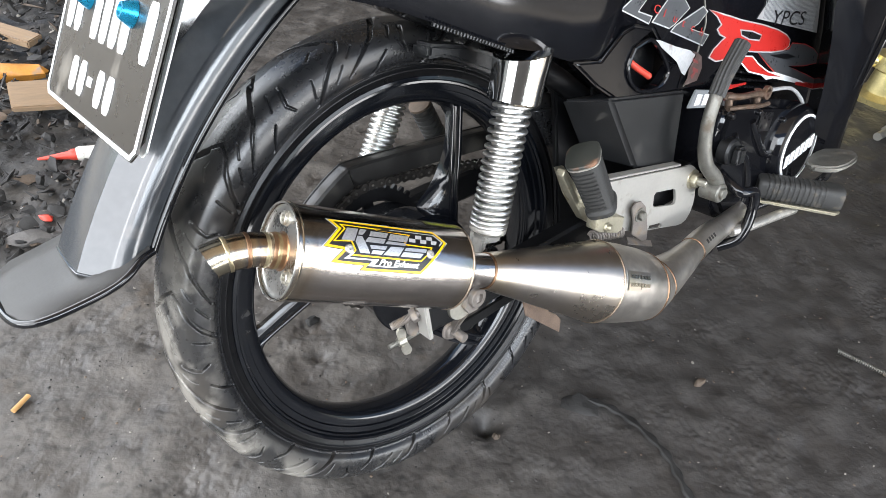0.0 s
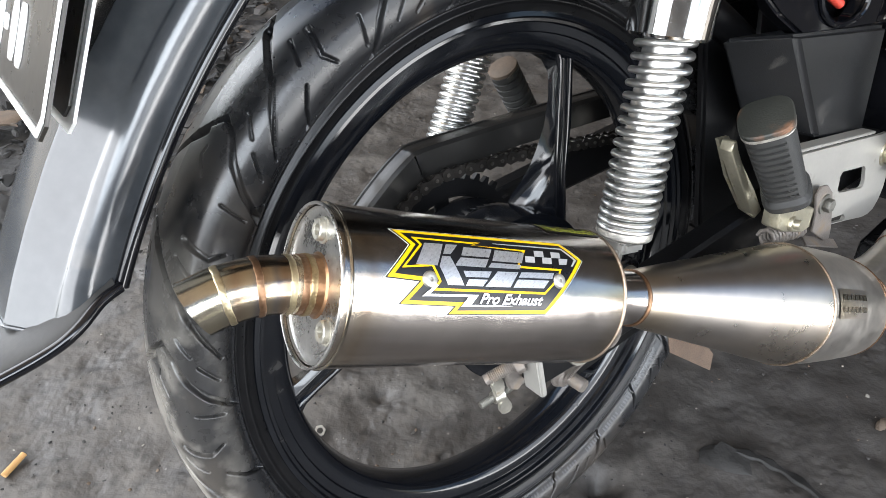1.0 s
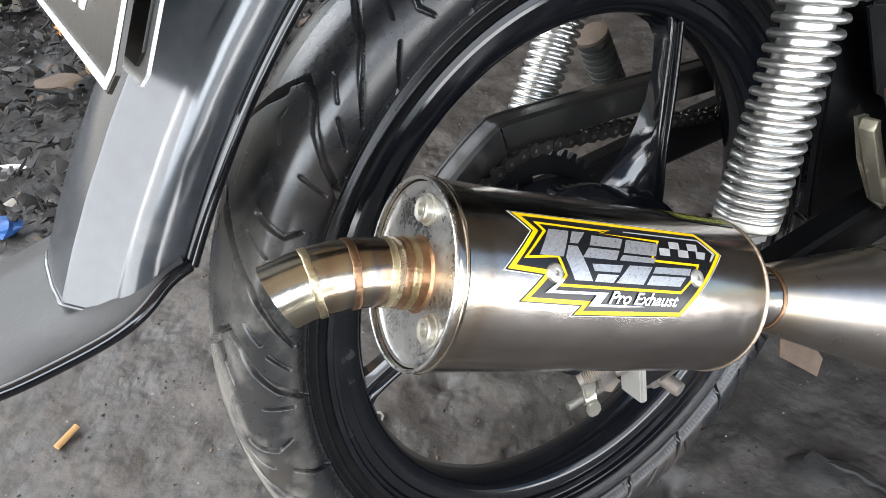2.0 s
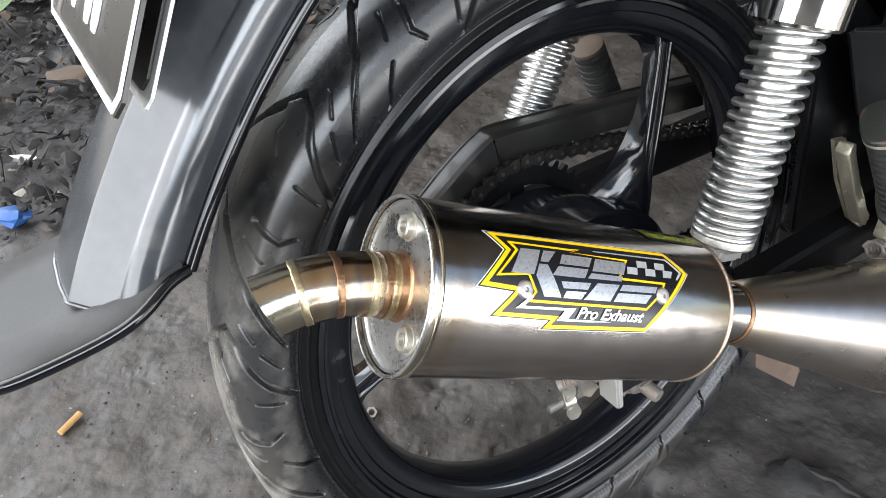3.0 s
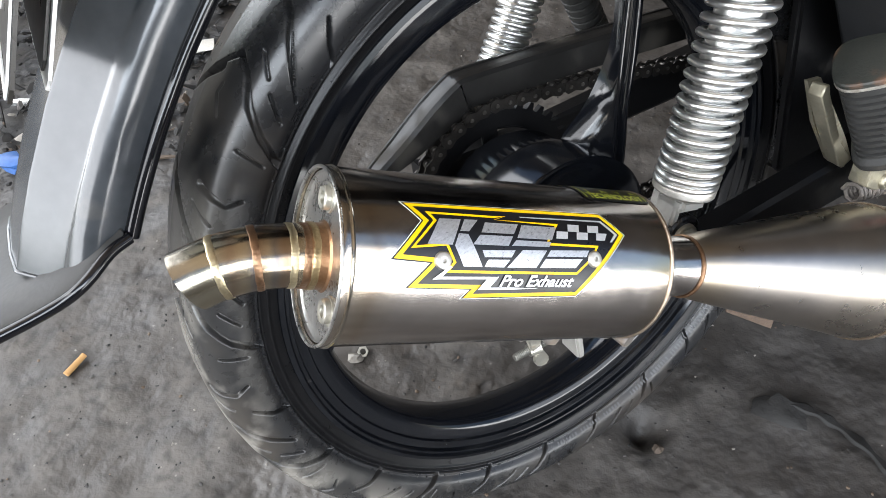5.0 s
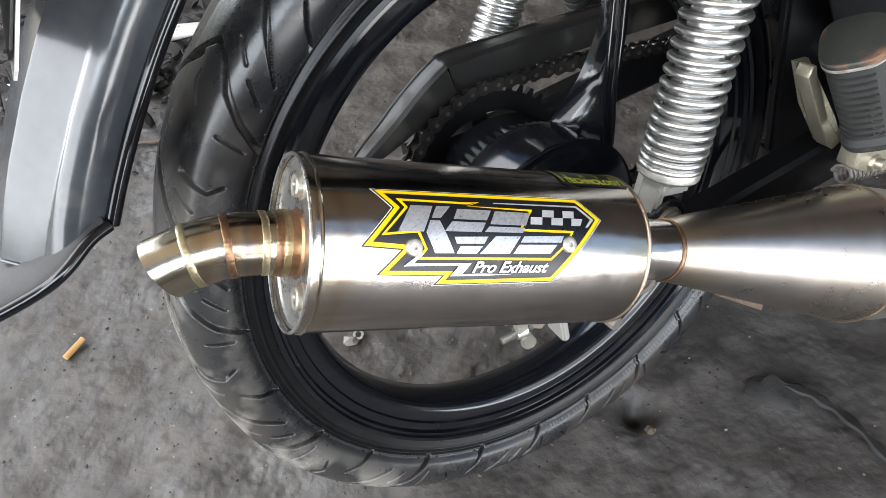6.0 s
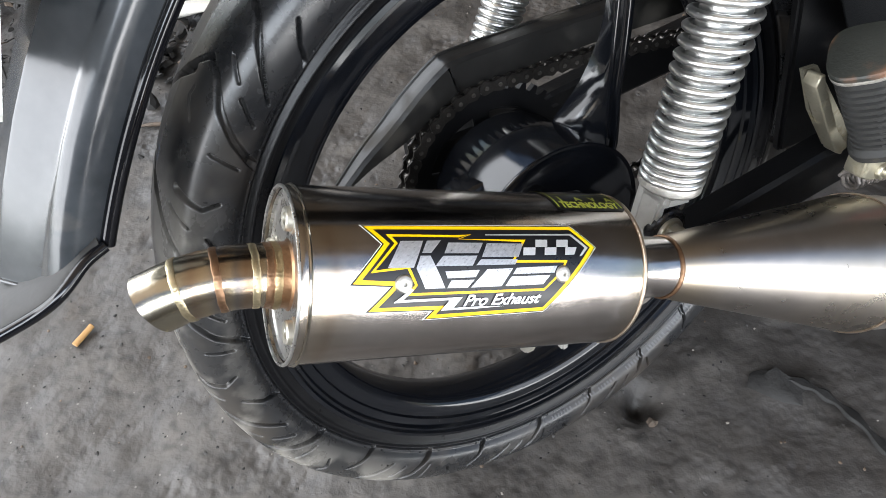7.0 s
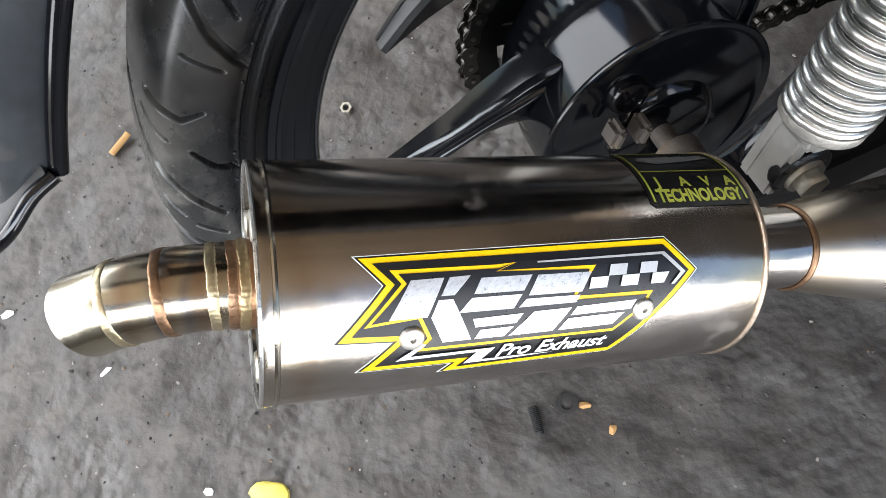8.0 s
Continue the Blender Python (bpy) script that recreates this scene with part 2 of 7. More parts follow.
yellow_plastic = material("yellow_plastic", (0.75, 0.62, 0.12), 0.5, vary=0.1, scale=50)
green_leaf = material("green_leaf", (0.07, 0.13, 0.03), 0.55, vary=0.3, scale=30)
cork = material("cigarette_paper_tan", (0.42, 0.24, 0.09), 0.7, vary=0.15, scale=150)
wood = material("raw_plank", (0.24, 0.165, 0.1), 0.7, vary=0.25, scale=8, stretch=(1, 12, 1), bump=0.2, bump_scale=60, dirt=DUST, dirt_scale=10, dirt_amount=0.2)
brass = material("brass", (0.66, 0.56, 0.27), 0.35, metal=0.9, vary=0.2, scale=50, dirt=(0.2, 0.15, 0.08), dirt_scale=40, dirt_amount=0.25)
debris_dark = material("dark_scrap", (0.011, 0.0105, 0.01), 0.7, vary=0.5, scale=40, bump=0.4, bump_scale=200, per_object=0.4)
debris_grey = material("grey_scrap", (0.06, 0.056, 0.053), 0.8, vary=0.35, scale=40, bump=0.3, bump_scale=200, per_object=0.35)
debris_brown = material("brown_scrap", (0.085, 0.062, 0.044), 0.8, vary=0.35, scale=40, bump=0.3, bump_scale=200, per_object=0.35)
debris_pale = material("pale_scrap", (0.27, 0.25, 0.22), 0.75, vary=0.25, scale=40, bump=0.2, bump_scale=200, per_object=0.25)
cream_zinc = material("yellowed_zinc_plate", (0.42, 0.39, 0.3), 0.4, metal=0.75, vary=0.15, scale=50, bump=0.1, bump_scale=400, dirt=(0.2, 0.17, 0.1), dirt_scale=60, dirt_amount=0.3)
clutch_metal = material("rusty_clutch_metal", (0.14, 0.1, 0.075), 0.45, metal=0.7, vary=0.35, scale=70, bump=0.3, bump_scale=500, dirt=(0.1, 0.055, 0.03), dirt_scale=60, dirt_amount=0.4)
brown_cast = material("dusty_cast_metal", (0.2, 0.178, 0.16), 0.55, metal=0.5, vary=0.2, scale=60, bump=0.25, bump_scale=500, dirt=(0.22, 0.17, 0.12), dirt_scale=60, dirt_amount=0.4)
peg_cap = material("worn_footrest_end", (0.03, 0.032, 0.028), 0.5, vary=0.3, scale=40, bump=0.2, bump_scale=500, dirt=(0.2, 0.1, 0.055), dirt_scale=38, dirt_amount=0.42)
wall_board = material("weathered_shed_boards", (0.042, 0.036, 0.031), 0.8, vary=0.35, scale=3, stretch=(6, 6, 0.6), bump=0.2, bump_scale=30)
roof_sheet = material("rusty_roof_sheet", (0.33, 0.26, 0.19), 0.6, vary=0.35, scale=3, bump=0.1, bump_scale=30)


def earth_material():
    """Black oily trodden earth: three scales of colour and relief, pale grit, brown stains."""
    m = bpy.data.materials.new("oily_trodden_earth")
    m.use_nodes = True
    n, l = m.node_tree.nodes, m.node_tree.links
    b = n["Principled BSDF"]
    tc = n.new("ShaderNodeTexCoord")

    def tex(s, detail=6.0, rough=0.6):
        t = n.new("ShaderNodeTexNoise")
        t.inputs["Scale"].default_value, t.inputs["Detail"].default_value, t.inputs["Roughness"].default_value = s, detail, rough
        l.new(tc.outputs["Object"], t.inputs["Vector"])
        return t.outputs["Fac"]

    def ramp(v, lo, hi, a=0.0, z=1.0):
        r = n.new("ShaderNodeMapRange")
        for k, x in zip(("From Min", "From Max", "To Min", "To Max"), (lo, hi, a, z)):
            r.inputs[k].default_value = x
        l.new(v, r.inputs["Value"])
        return r.outputs["Result"]

    def mix(fac, c1, c2):
        x = n.new("ShaderNodeMix")
        x.data_type = "RGBA"
        l.new(fac, x.inputs[0])
        for sock, c in ((x.inputs[6], c1), (x.inputs[7], c2)):
            if isinstance(c, tuple):
                sock.default_value = (*c, 1.0)
            else:
                l.new(c, sock)
        return x.outputs[2]

    patch, mid, grain = tex(3.2), tex(17, 3.0, 0.45), tex(120, 3.0)
    col = mix(ramp(patch, 0.35, 0.65), (0.041, 0.0365, 0.032), (0.069, 0.062, 0.0555))
    col = mix(ramp(mid, 0.48, 0.66, 0, 0.8), col, (0.103, 0.093, 0.082))
    col = mix(ramp(tex(9.5), 0.62, 0.75, 0, 0.6), col, (0.09, 0.062, 0.037))
    col = mix(ramp(tex(26), 0.57, 0.68, 0, 0.75), col, (0.021, 0.019, 0.018))
    col = mix(ramp(grain, 0.3, 0.7, 0, 0.22), col, (0.11, 0.104, 0.097))
    vor = n.new("ShaderNodeTexVoronoi")
    vor.inputs["Scale"].default_value = 46
    l.new(tc.outputs["Object"], vor.inputs["Vector"])
    col = mix(ramp(vor.outputs["Distance"], 0.045, 0.075, 0.35, 0.0), col, (0.3, 0.28, 0.25))
    crumb = n.new("ShaderNodeTexVoronoi")
    crumb.inputs["Scale"].default_value = 95
    crumb.feature = "SMOOTH_F1"
    l.new(tc.outputs["Object"], crumb.inputs["Vector"])
    col = mix(ramp(crumb.outputs["Distance"], 0.45, 0.75, 0.0, 0.6), col, (0.016, 0.014, 0.013))
    # ground darkens in two steps towards +x, its edge broken by noise
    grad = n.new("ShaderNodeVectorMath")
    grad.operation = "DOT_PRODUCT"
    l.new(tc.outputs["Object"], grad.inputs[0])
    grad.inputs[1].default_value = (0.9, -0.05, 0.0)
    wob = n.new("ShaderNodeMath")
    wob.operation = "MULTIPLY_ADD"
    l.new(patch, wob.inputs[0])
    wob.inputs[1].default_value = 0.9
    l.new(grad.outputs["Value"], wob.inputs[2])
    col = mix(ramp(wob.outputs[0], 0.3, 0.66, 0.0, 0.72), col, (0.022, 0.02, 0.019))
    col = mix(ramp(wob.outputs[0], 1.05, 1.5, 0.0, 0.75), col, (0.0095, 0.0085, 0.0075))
    # black crumbled soil under the scrap heap
    sep = n.new("ShaderNodeSeparateXYZ")
    l.new(tc.outputs["Object"], sep.inputs[0])
    heap = n.new("ShaderNodeMath")
    heap.operation = "MULTIPLY"
    l.new(ramp(sep.outputs["X"], -0.5, -0.66), heap.inputs[0])
    l.new(ramp(sep.outputs["Y"], 0.82, 0.98), heap.inputs[1])
    wobble = n.new("ShaderNodeMath")
    wobble.operation = "MULTIPLY"
    l.new(heap.outputs[0], wobble.inputs[0])
    l.new(ramp(tex(11), 0.36, 0.56), wobble.inputs[1])
    col = mix(wobble.outputs[0], col, (0.012, 0.011, 0.01))
    # ground past the open sides, out of view, made paler to brighten reflections
    west, east, south = ramp(sep.outputs["X"], -2.3, -2.7), ramp(sep.outputs["X"], 2.35, 2.7), ramp(sep.outputs["Y"], -1.5, -1.9)
    outside = west
    for side in (east, south):
        most = n.new("ShaderNodeMath")
        most.operation = "MAXIMUM"
        l.new(outside, most.inputs[0])
        l.new(side, most.inputs[1])
        outside = most.outputs[0]
    col = mix(outside, col, mix(ramp(tex(2.1), 0.35, 0.65), (0.3, 0.26, 0.2), (0.4, 0.36, 0.3)))
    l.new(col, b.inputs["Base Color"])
    l.new(ramp(mid, 0.35, 0.7, 0.44, 0.8), b.inputs["Roughness"])
    h = n.new("ShaderNodeMath")
    h.operation = "MULTIPLY_ADD"
    l.new(mid, h.inputs[0])
    h.inputs[1].default_value = 3.2
    h2 = n.new("ShaderNodeMath")
    h2.operation = "MULTIPLY_ADD"
    l.new(crumb.outputs["Distance"], h2.inputs[0])
    # crumbled in places, trodden smooth elsewhere
    l.new(ramp(tex(6.5, 4.0), 0.5, 0.64, -0.08, -1.5), h2.inputs[1])
    l.new(ramp(grain, 0.0, 1.0, 0.0, 0.45), h2.inputs[2])
    l.new(h2.outputs[0], h.inputs[2])
    bp = n.new("ShaderNodeBump")
    bp.inputs["Strength"].default_value, bp.inputs["Distance"].default_value = 0.55, 0.005
    l.new(h.outputs[0], bp.inputs["Height"])
    l.new(bp.outputs["Normal"], b.inputs["Normal"])
    return m


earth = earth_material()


# ---------- mesh helpers ----------
BASE = Vector((0.018, 0.699, -0.009))
AXLE = Vector((0, -0.045, 0.285))  # rear axle, at the near rim edge, seen from the bike's base


def V(*a):
    return Vector(a)


def spline(pts, steps=8):
    """Points along a smooth curve through the given ones."""
    p = [Vector(q) for q in pts]
    p = [2 * p[0] - p[1]] + p + [2 * p[-1] - p[-2]]
    out = []
    for i in range(1, len(p) - 2):
        for k in range(steps):
            t = k / steps
            a, b, c, d = p[i - 1:i + 3]
            out.append(0.5 * (2 * b + (c - a) * t + (2 * a - 5 * b + 4 * c - d) * t * t + (3 * b - a - 3 * c + d) * t ** 3))
    return out + [p[-2]]


def lathe(bm, prof, origin=(0, 0, 0), axis=(0, 1, 0), seg=48, start=0.0, sweep=360.0, ref=None):
    """Turn a profile of (radius, along) round an axis."""
    o, a = Vector(origin), Vector(axis).normalized()
    u = Vector(ref) if ref else (V(1, 0, 0) if abs(a.x) < 0.9 else V(0, 0, 1))
    u = (u - a * u.dot(a)).normalized()
    w = a.cross(u)
    full = sweep >= 360
    n = seg if full else seg + 1
    rings = []
    for r, h in prof:
        if r < 1e-6:
            rings.append([bm.verts.new(o + a * h)] * n)
        else:
            rings.append([bm.verts.new(o + a * h + r * (math.cos(t) * u + math.sin(t) * w))
                          for t in (radians(start + sweep * k / seg) for k in range(n))])
    for p, q in zip(rings, rings[1:]):
        for k in range(seg):
            k2 = (k + 1) % n
            vs = list(dict.fromkeys((p[k], p[k2], q[k2], q[k])))
            if len(vs) > 2:
                bm.faces.new(vs)
    return bm


def tube(bm, pts, radius, seg=12, caps=True):
    """A round bar along points; radius may be a list."""
    pts = [Vector(p) for p in pts]
    rad = radius if isinstance(radius, (list, tuple)) else [radius] * len(pts)
    if len(rad) != len(pts):
        rad = list(np.interp(np.linspace(0, 1, len(pts)), np.linspace(0, 1, len(rad)), rad))
    rad = [float(r) for r in rad]
    t0 = (pts[1] - pts[0]).normalized()
    u = t0.orthogonal().normalized()
    rings = []
    for i, p in enumerate(pts):
        t = (pts[min(i + 1, len(pts) - 1)] - pts[max(i - 1, 0)]).normalized()
        u = (u - t * u.dot(t)).normalized()
        w = t.cross(u)
        rings.append([bm.verts.new(p + rad[i] * (math.cos(2 * math.pi * k / seg) * u + math.sin(2 * math.pi * k / seg) * w)) for k in range(seg)])
    for p, q in zip(rings, rings[1:]):
        for k in range(seg):
            bm.faces.new((p[k], p[(k + 1) % seg], q[(k + 1) % seg], q[k]))
    if caps:
        bm.faces.new(rings[0][::-1])
        bm.faces.new(rings[-1])
    return bm


def loft(bm, sections, caps=True, closed=True):
    """Skin between sections of equal point counts."""
    rings = [[bm.verts.new(p) for p in s] for s in sections]
    n = len(rings[0])
    for p, q in zip(rings, rings[1:]):
        for k in range(n if closed else n - 1):
            bm.faces.new((p[k], p[(k + 1) % n], q[(k + 1) % n], q[k]))
    if caps and closed:
        bm.faces.new(rings[0][::-1])
        bm.faces.new(rings[-1])
    return bm


def slab(bm, poly, thick, place=None, bevel=0.0, seg=2):
    """A plate: an outline in its own xy plane, thickened along z."""
    place = place or Matrix()
    tmp = bmesh.new()
    lo = [tmp.verts.new((x, y, 0)) for x, y in poly]
    hi = [tmp.verts.new((x, y, thick)) for x, y in poly]
    tmp.faces.new(lo[::-1])
    tmp.faces.new(hi)
    for k in range(len(poly)):
        k2 = (k + 1) % len(poly)
        tmp.faces.new((lo[k], lo[k2], hi[k2], hi[k]))
    tmp.normal_update()
    bmesh.ops.recalc_face_normals(tmp, faces=tmp.faces)
    if bevel:
        bmesh.ops.bevel(tmp, geom=list(tmp.edges), offset=bevel, segments=seg, affect="EDGES", clamp_overlap=True)
    return merge(bm, tmp, place)


def plate(bm, outer, holes, thick, place=None):
    """A flat plate with openings cut right through it."""
    tmp = bmesh.new()
    loops = []
    edges = []
    for poly in [outer] + holes:
        vs = [tmp.verts.new((x, y, 0)) for x, y in poly]
        loops.append(vs)
        edges += [tmp.edges.new((vs[k], vs[(k + 1) % len(vs)])) for k in range(len(vs))]
    bmesh.ops.triangle_fill(tmp, use_beauty=True, edges=edges)
    low = list(tmp.faces)
    high = {v: tmp.verts.new((v.co.x, v.co.y, thick)) for v in list(tmp.verts)}
    for f in low:
        tmp.faces.new([high[v] for v in reversed(f.verts)])
    for vs in loops:
        for k in range(len(vs)):
            a, b = vs[k], vs[(k + 1) % len(vs)]
            tmp.faces.new((a, b, high[b], high[a]))
    bmesh.ops.recalc_face_normals(tmp, faces=tmp.faces)
    return merge(bm, tmp, place)


def merge(bm, tmp, place=None):
    if place is not None:
        bmesh.ops.transform(tmp, matrix=place, verts=tmp.verts)
    made = {}
    for v in tmp.verts:
        made[v] = bm.verts.new(v.co)
    for f in tmp.faces:
        bm.faces.new([made[v] for v in f.verts])
    tmp.free()
    return bm


def box(bm, size, place=None, bevel=0.0, seg=2):
    x, y, z = (s / 2 for s in size)
    m = (place or Matrix()) @ Matrix.Translation((0, 0, -z))
    return slab(bm, [(-x, -y), (x, -y), (x, y), (-x, y)], 2 * z, m, bevel, seg)


def frame_at(origin, xdir, zhint):
    """A pose with x along xdir and z near zhint."""
    x = Vector(xdir).normalized()
    y = Vector(zhint).cross(x).normalized()
    z = x.cross(y)
    m = Matrix((x, y, z)).transposed().to_4x4()
    m.translation = Vector(origin)
    return m


def side_plane(y, flip=False):
    """Pose that lays an xy outline on the bike's side at y; its thickness goes outwards (towards minus y)."""
    return Matrix(((1, 0, 0, 0), (0, 0, -1, y), (0, 1, 0, 0), (0, 0, 0, 1)))


def hexagon(bm, r, h, origin, axis, bevel=0.0006):
    tmp = bmesh.new()
    slab(tmp, [(r * math.cos(k * math.pi / 3), r * math.sin(k * math.pi / 3)) for k in range(6)], h, None, bevel, 1)
    a = Vector(axis).normalized()
    return merge(bm, tmp, Matrix.Translation(Vector(origin)) @ a.to_track_quat("Z", "Y").to_matrix().to_4x4())


def mesh_of(name, bm, mat, angle=35.0):
    me = bpy.data.meshes.new(name)
    bmesh.ops.recalc_face_normals(bm, faces=bm.faces)
    bm.to_mesh(me)
    bm.free()
    me.materials.append(mat)
    me.polygons.foreach_set("use_smooth", [True] * len(me.polygons))
    me.set_sharp_from_angle(angle=radians(angle))
    return me


def part(name, bm, mat, parent, label="", shift=True, angle=35.0):
    """Link a bmesh as one mesh object under a thing or a part. On the bike, places are given from the rear axle."""
    if shift:
        bmesh.ops.translate(bm, verts=bm.verts, vec=AXLE)
    ob = new(name, mesh_of(name, bm, mat, angle))
    ob.parent = parent
    return tagged(ob, label)


def thing(name, bm, mat, label, category, m=None, group="", kind="", angle=35.0):
    ob = new(name, mesh_of(name, bm, mat, angle))
    if m is not None:
        ob.matrix_world = m
    return tagged(ob, label, category, group, kind)


def text_mesh(body, size, shear=0.0, bold=0.0):
    """Lettering in the built-in font as a flat bmesh, its left end at the origin."""
    cu = bpy.data.curves.new("lettering", "FONT")
    cu.body, cu.size, cu.shear, cu.offset = body, size, shear, bold
    ob = new("lettering", cu)
    dg = bpy.context.evaluated_depsgraph_get()
    bm = bmesh.new()
    bm.from_mesh(ob.evaluated_get(dg).to_mesh())
    bpy.data.objects.remove(ob)
    bpy.data.curves.remove(cu)
    return bm


def decal(bm, poly, surf, lift, step=0.003):
    """A flat shape laid on a curved surface; surf(u, v, lift) gives the place."""
    tmp = bmesh.new()
    if isinstance(poly, bmesh.types.BMesh):
        tmp.free()
        tmp = poly
    else:
        tmp.faces.new([tmp.verts.new((u, v, 0)) for u, v in poly])
    tmp.normal_update()
    bmesh.ops.triangulate(tmp, faces=tmp.faces)
    vs = [v.co.y for v in tmp.verts]
    y = min(vs) + step
    while y < max(vs):
        bmesh.ops.bisect_plane(tmp, geom=list(tmp.verts) + list(tmp.edges) + list(tmp.faces), plane_co=(0, y, 0), plane_no=(0, 1, 0))
        y += step
    for v in tmp.verts:
        v.co = surf(v.co.x, v.co.y, lift)
    return merge(bm, tmp)


def inset(poly, d):
    """Move an outline inwards by d (outwards if negative)."""
    area = sum(a[0] * b[1] - b[0] * a[1] for a, b in zip(poly, poly[1:] + poly[:1]))
    s = 1 if area > 0 else -1
    out = []
    for k in range(len(poly)):
        p0, p1, p2 = (Vector(poly[(k + j) % len(poly)]) for j in (-1, 0, 1))
        a, b = (p1 - p0).normalized(), (p2 - p1).normalized()
        na, nb = Vector((-a.y, a.x)) * s, Vector((-b.y, b.x)) * s
        m = na + nb
        m = m / max(0.35, m.length_squared / 2) if m.length > 1e-6 else na
        out.append(tuple(p1 + m * d))
    return out


# ---------- the place ----------
def ground_z(x, y):
    """Height of the trodden earth, without its holes."""
    p = Vector((x, y, 0.0))
    return 0.007 * noise.noise(p * 3.1) + 0.005 * noise.noise(p * 11) + 0.0034 * noise.noise(p * 23) + 0.002 * noise.noise(p * 49)


def ground():
    """One sheet of trodden earth, uneven near the bike, that runs on to the horizon."""
    def axis(lo, hi, step):
        near = np.arange(lo, hi + step / 2, step)
        far = np.array([0.3, 0.8, 1.6, 3, 6, 12, 30, 90, 400, 2000])
        return np.concatenate([lo - far[::-1], near, hi + far])
    xs, ys = axis(-1.3, 1.5, 0.009), axis(0.15, 2.2, 0.009)
    verts = []
    pits = [(-0.135, 0.80, 0.016, 0.018), (0.06, 0.44, 0.04, 0.006), (-0.45, 0.5, 0.05, 0.005), (0.62, 0.72, 0.05, 0.006), (0.21, 0.63, 0.02, 0.008), (0.128, 0.706, 0.022, 0.034), (-0.17, 0.86, 0.03, 0.012), (0.275, 0.752, 0.03, -0.004), (0.5, 0.83, 0.03, 0.006), (0.3, 0.56, 0.05, 0.006)]
    rng = random.Random(8)
    pits += [(rng.uniform(-0.8, 0.9), rng.uniform(0.3, 1.3), rng.uniform(0.009, 0.024), rng.uniform(0.002, 0.006) * rng.choice((1, 1, -0.7))) for _ in range(150)]
    for y in ys:
        close = [q for q in pits if abs(q[1] - y) < 2.6 * q[2]]
        for x in xs:
            p = Vector((x, y, 0.0))
            z = 0.0
            if -1.6 < x < 1.8 and 0.0 < y < 2.7:
                z = ground_z(x, y)
                for a, b, r, d in close:
                    if abs(x - a) > 2.6 * r:
                        continue
                    q = ((x - a) ** 2 + (y - b) ** 2) / (r * r) * (1 + 0.5 * noise.noise(p * 40))
                    z -= d * math.exp(-q * 1.6)
            verts.append((x, y, z))
    n = len(xs)
    faces = [(j * n + i, j * n + i + 1, (j + 1) * n + i + 1, (j + 1) * n + i) for j in range(len(ys) - 1) for i in range(n - 1)]
    me = bpy.data.meshes.new("ground")
    me.from_pydata(verts, [], faces)
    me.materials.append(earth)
    me.polygons.foreach_set("use_smooth", [True] * len(me.polygons))
    return tagged(new("ground", me), "black oily trodden earth floor of a workshop", "ground", kind="structure")


ground()


def wall(name, size, place, mat, label, category="wall"):
    bm = bmesh.new()
    box(bm, size, place)
    return thing(name, bm, mat, label, category, kind="structure")


# walls and roof stay out of view; they shape reflections and bounced light
wall("wall_back", (5.2, 0.12, 2.7), pose(-0.3, 4.4, 1.35), wall_board, "weathered board wall at the back of an open shed")
# added only to give gloss black parts something dark to reflect
wall("wall_front", (2.5, 0.12, 1.5), pose(0.45, -1.95, 0.75), wall_board, "unseen low board wall added to darken reflections from the front")
wall("wall_right", (0.12, 3.3, 2.7), pose(2.25, 2.69, 1.35), wall_board, "weathered board wall of an open shed")
wall("ceiling", (4.4, 5.5, 0.06), pose(0.2, 1.8, 2.75), roof_sheet, "rusty sheet roof of the shed", "ceiling")


# ---------- the motorcycle ----------
bike = new("motorcycle")
bike.matrix_world = pose(*BASE, -11.42, 0, 43.23)
tagged(bike, "black underbone motorcycle leaning on its stand with a stainless exhaust", "motorcycle")

# ---- rear wheel: tyre ----
TYRE_PROFILE = [(0.0, 0.2345), (-0.003, 0.242), (-0.003, 0.249), (-0.0095, 0.257), (-0.0118, 0.267), (-0.0105, 0.2785), (-0.0035, 0.2875), (0.012, 0.2923), (0.036, 0.2945)]
WHEEL_MID, FAR_HALF = 0.036, 0.83


def tyre_table(step):
    """Profile as (arc, y, r), from the near bead over the crown to the far bead."""
    half = [Vector((y, r)) for y, r in TYRE_PROFILE]
    pts = spline([(p.x, p.y, 0) for p in half], 10)
    ys, rs = [p.x for p in pts], [p.y for p in pts]
    ys, rs = ys + [WHEEL_MID + (WHEEL_MID - y) * FAR_HALF for y in ys[-2::-1]], rs + rs[-2::-1]
    arc = np.concatenate([[0], np.cumsum(np.hypot(np.diff(ys), np.diff(rs)))])
    s = np.arange(0, arc[-1], step)
    s = np.append(s, arc[-1])
    return s, np.interp(s, arc, ys), np.interp(s, arc, rs), arc[-1]


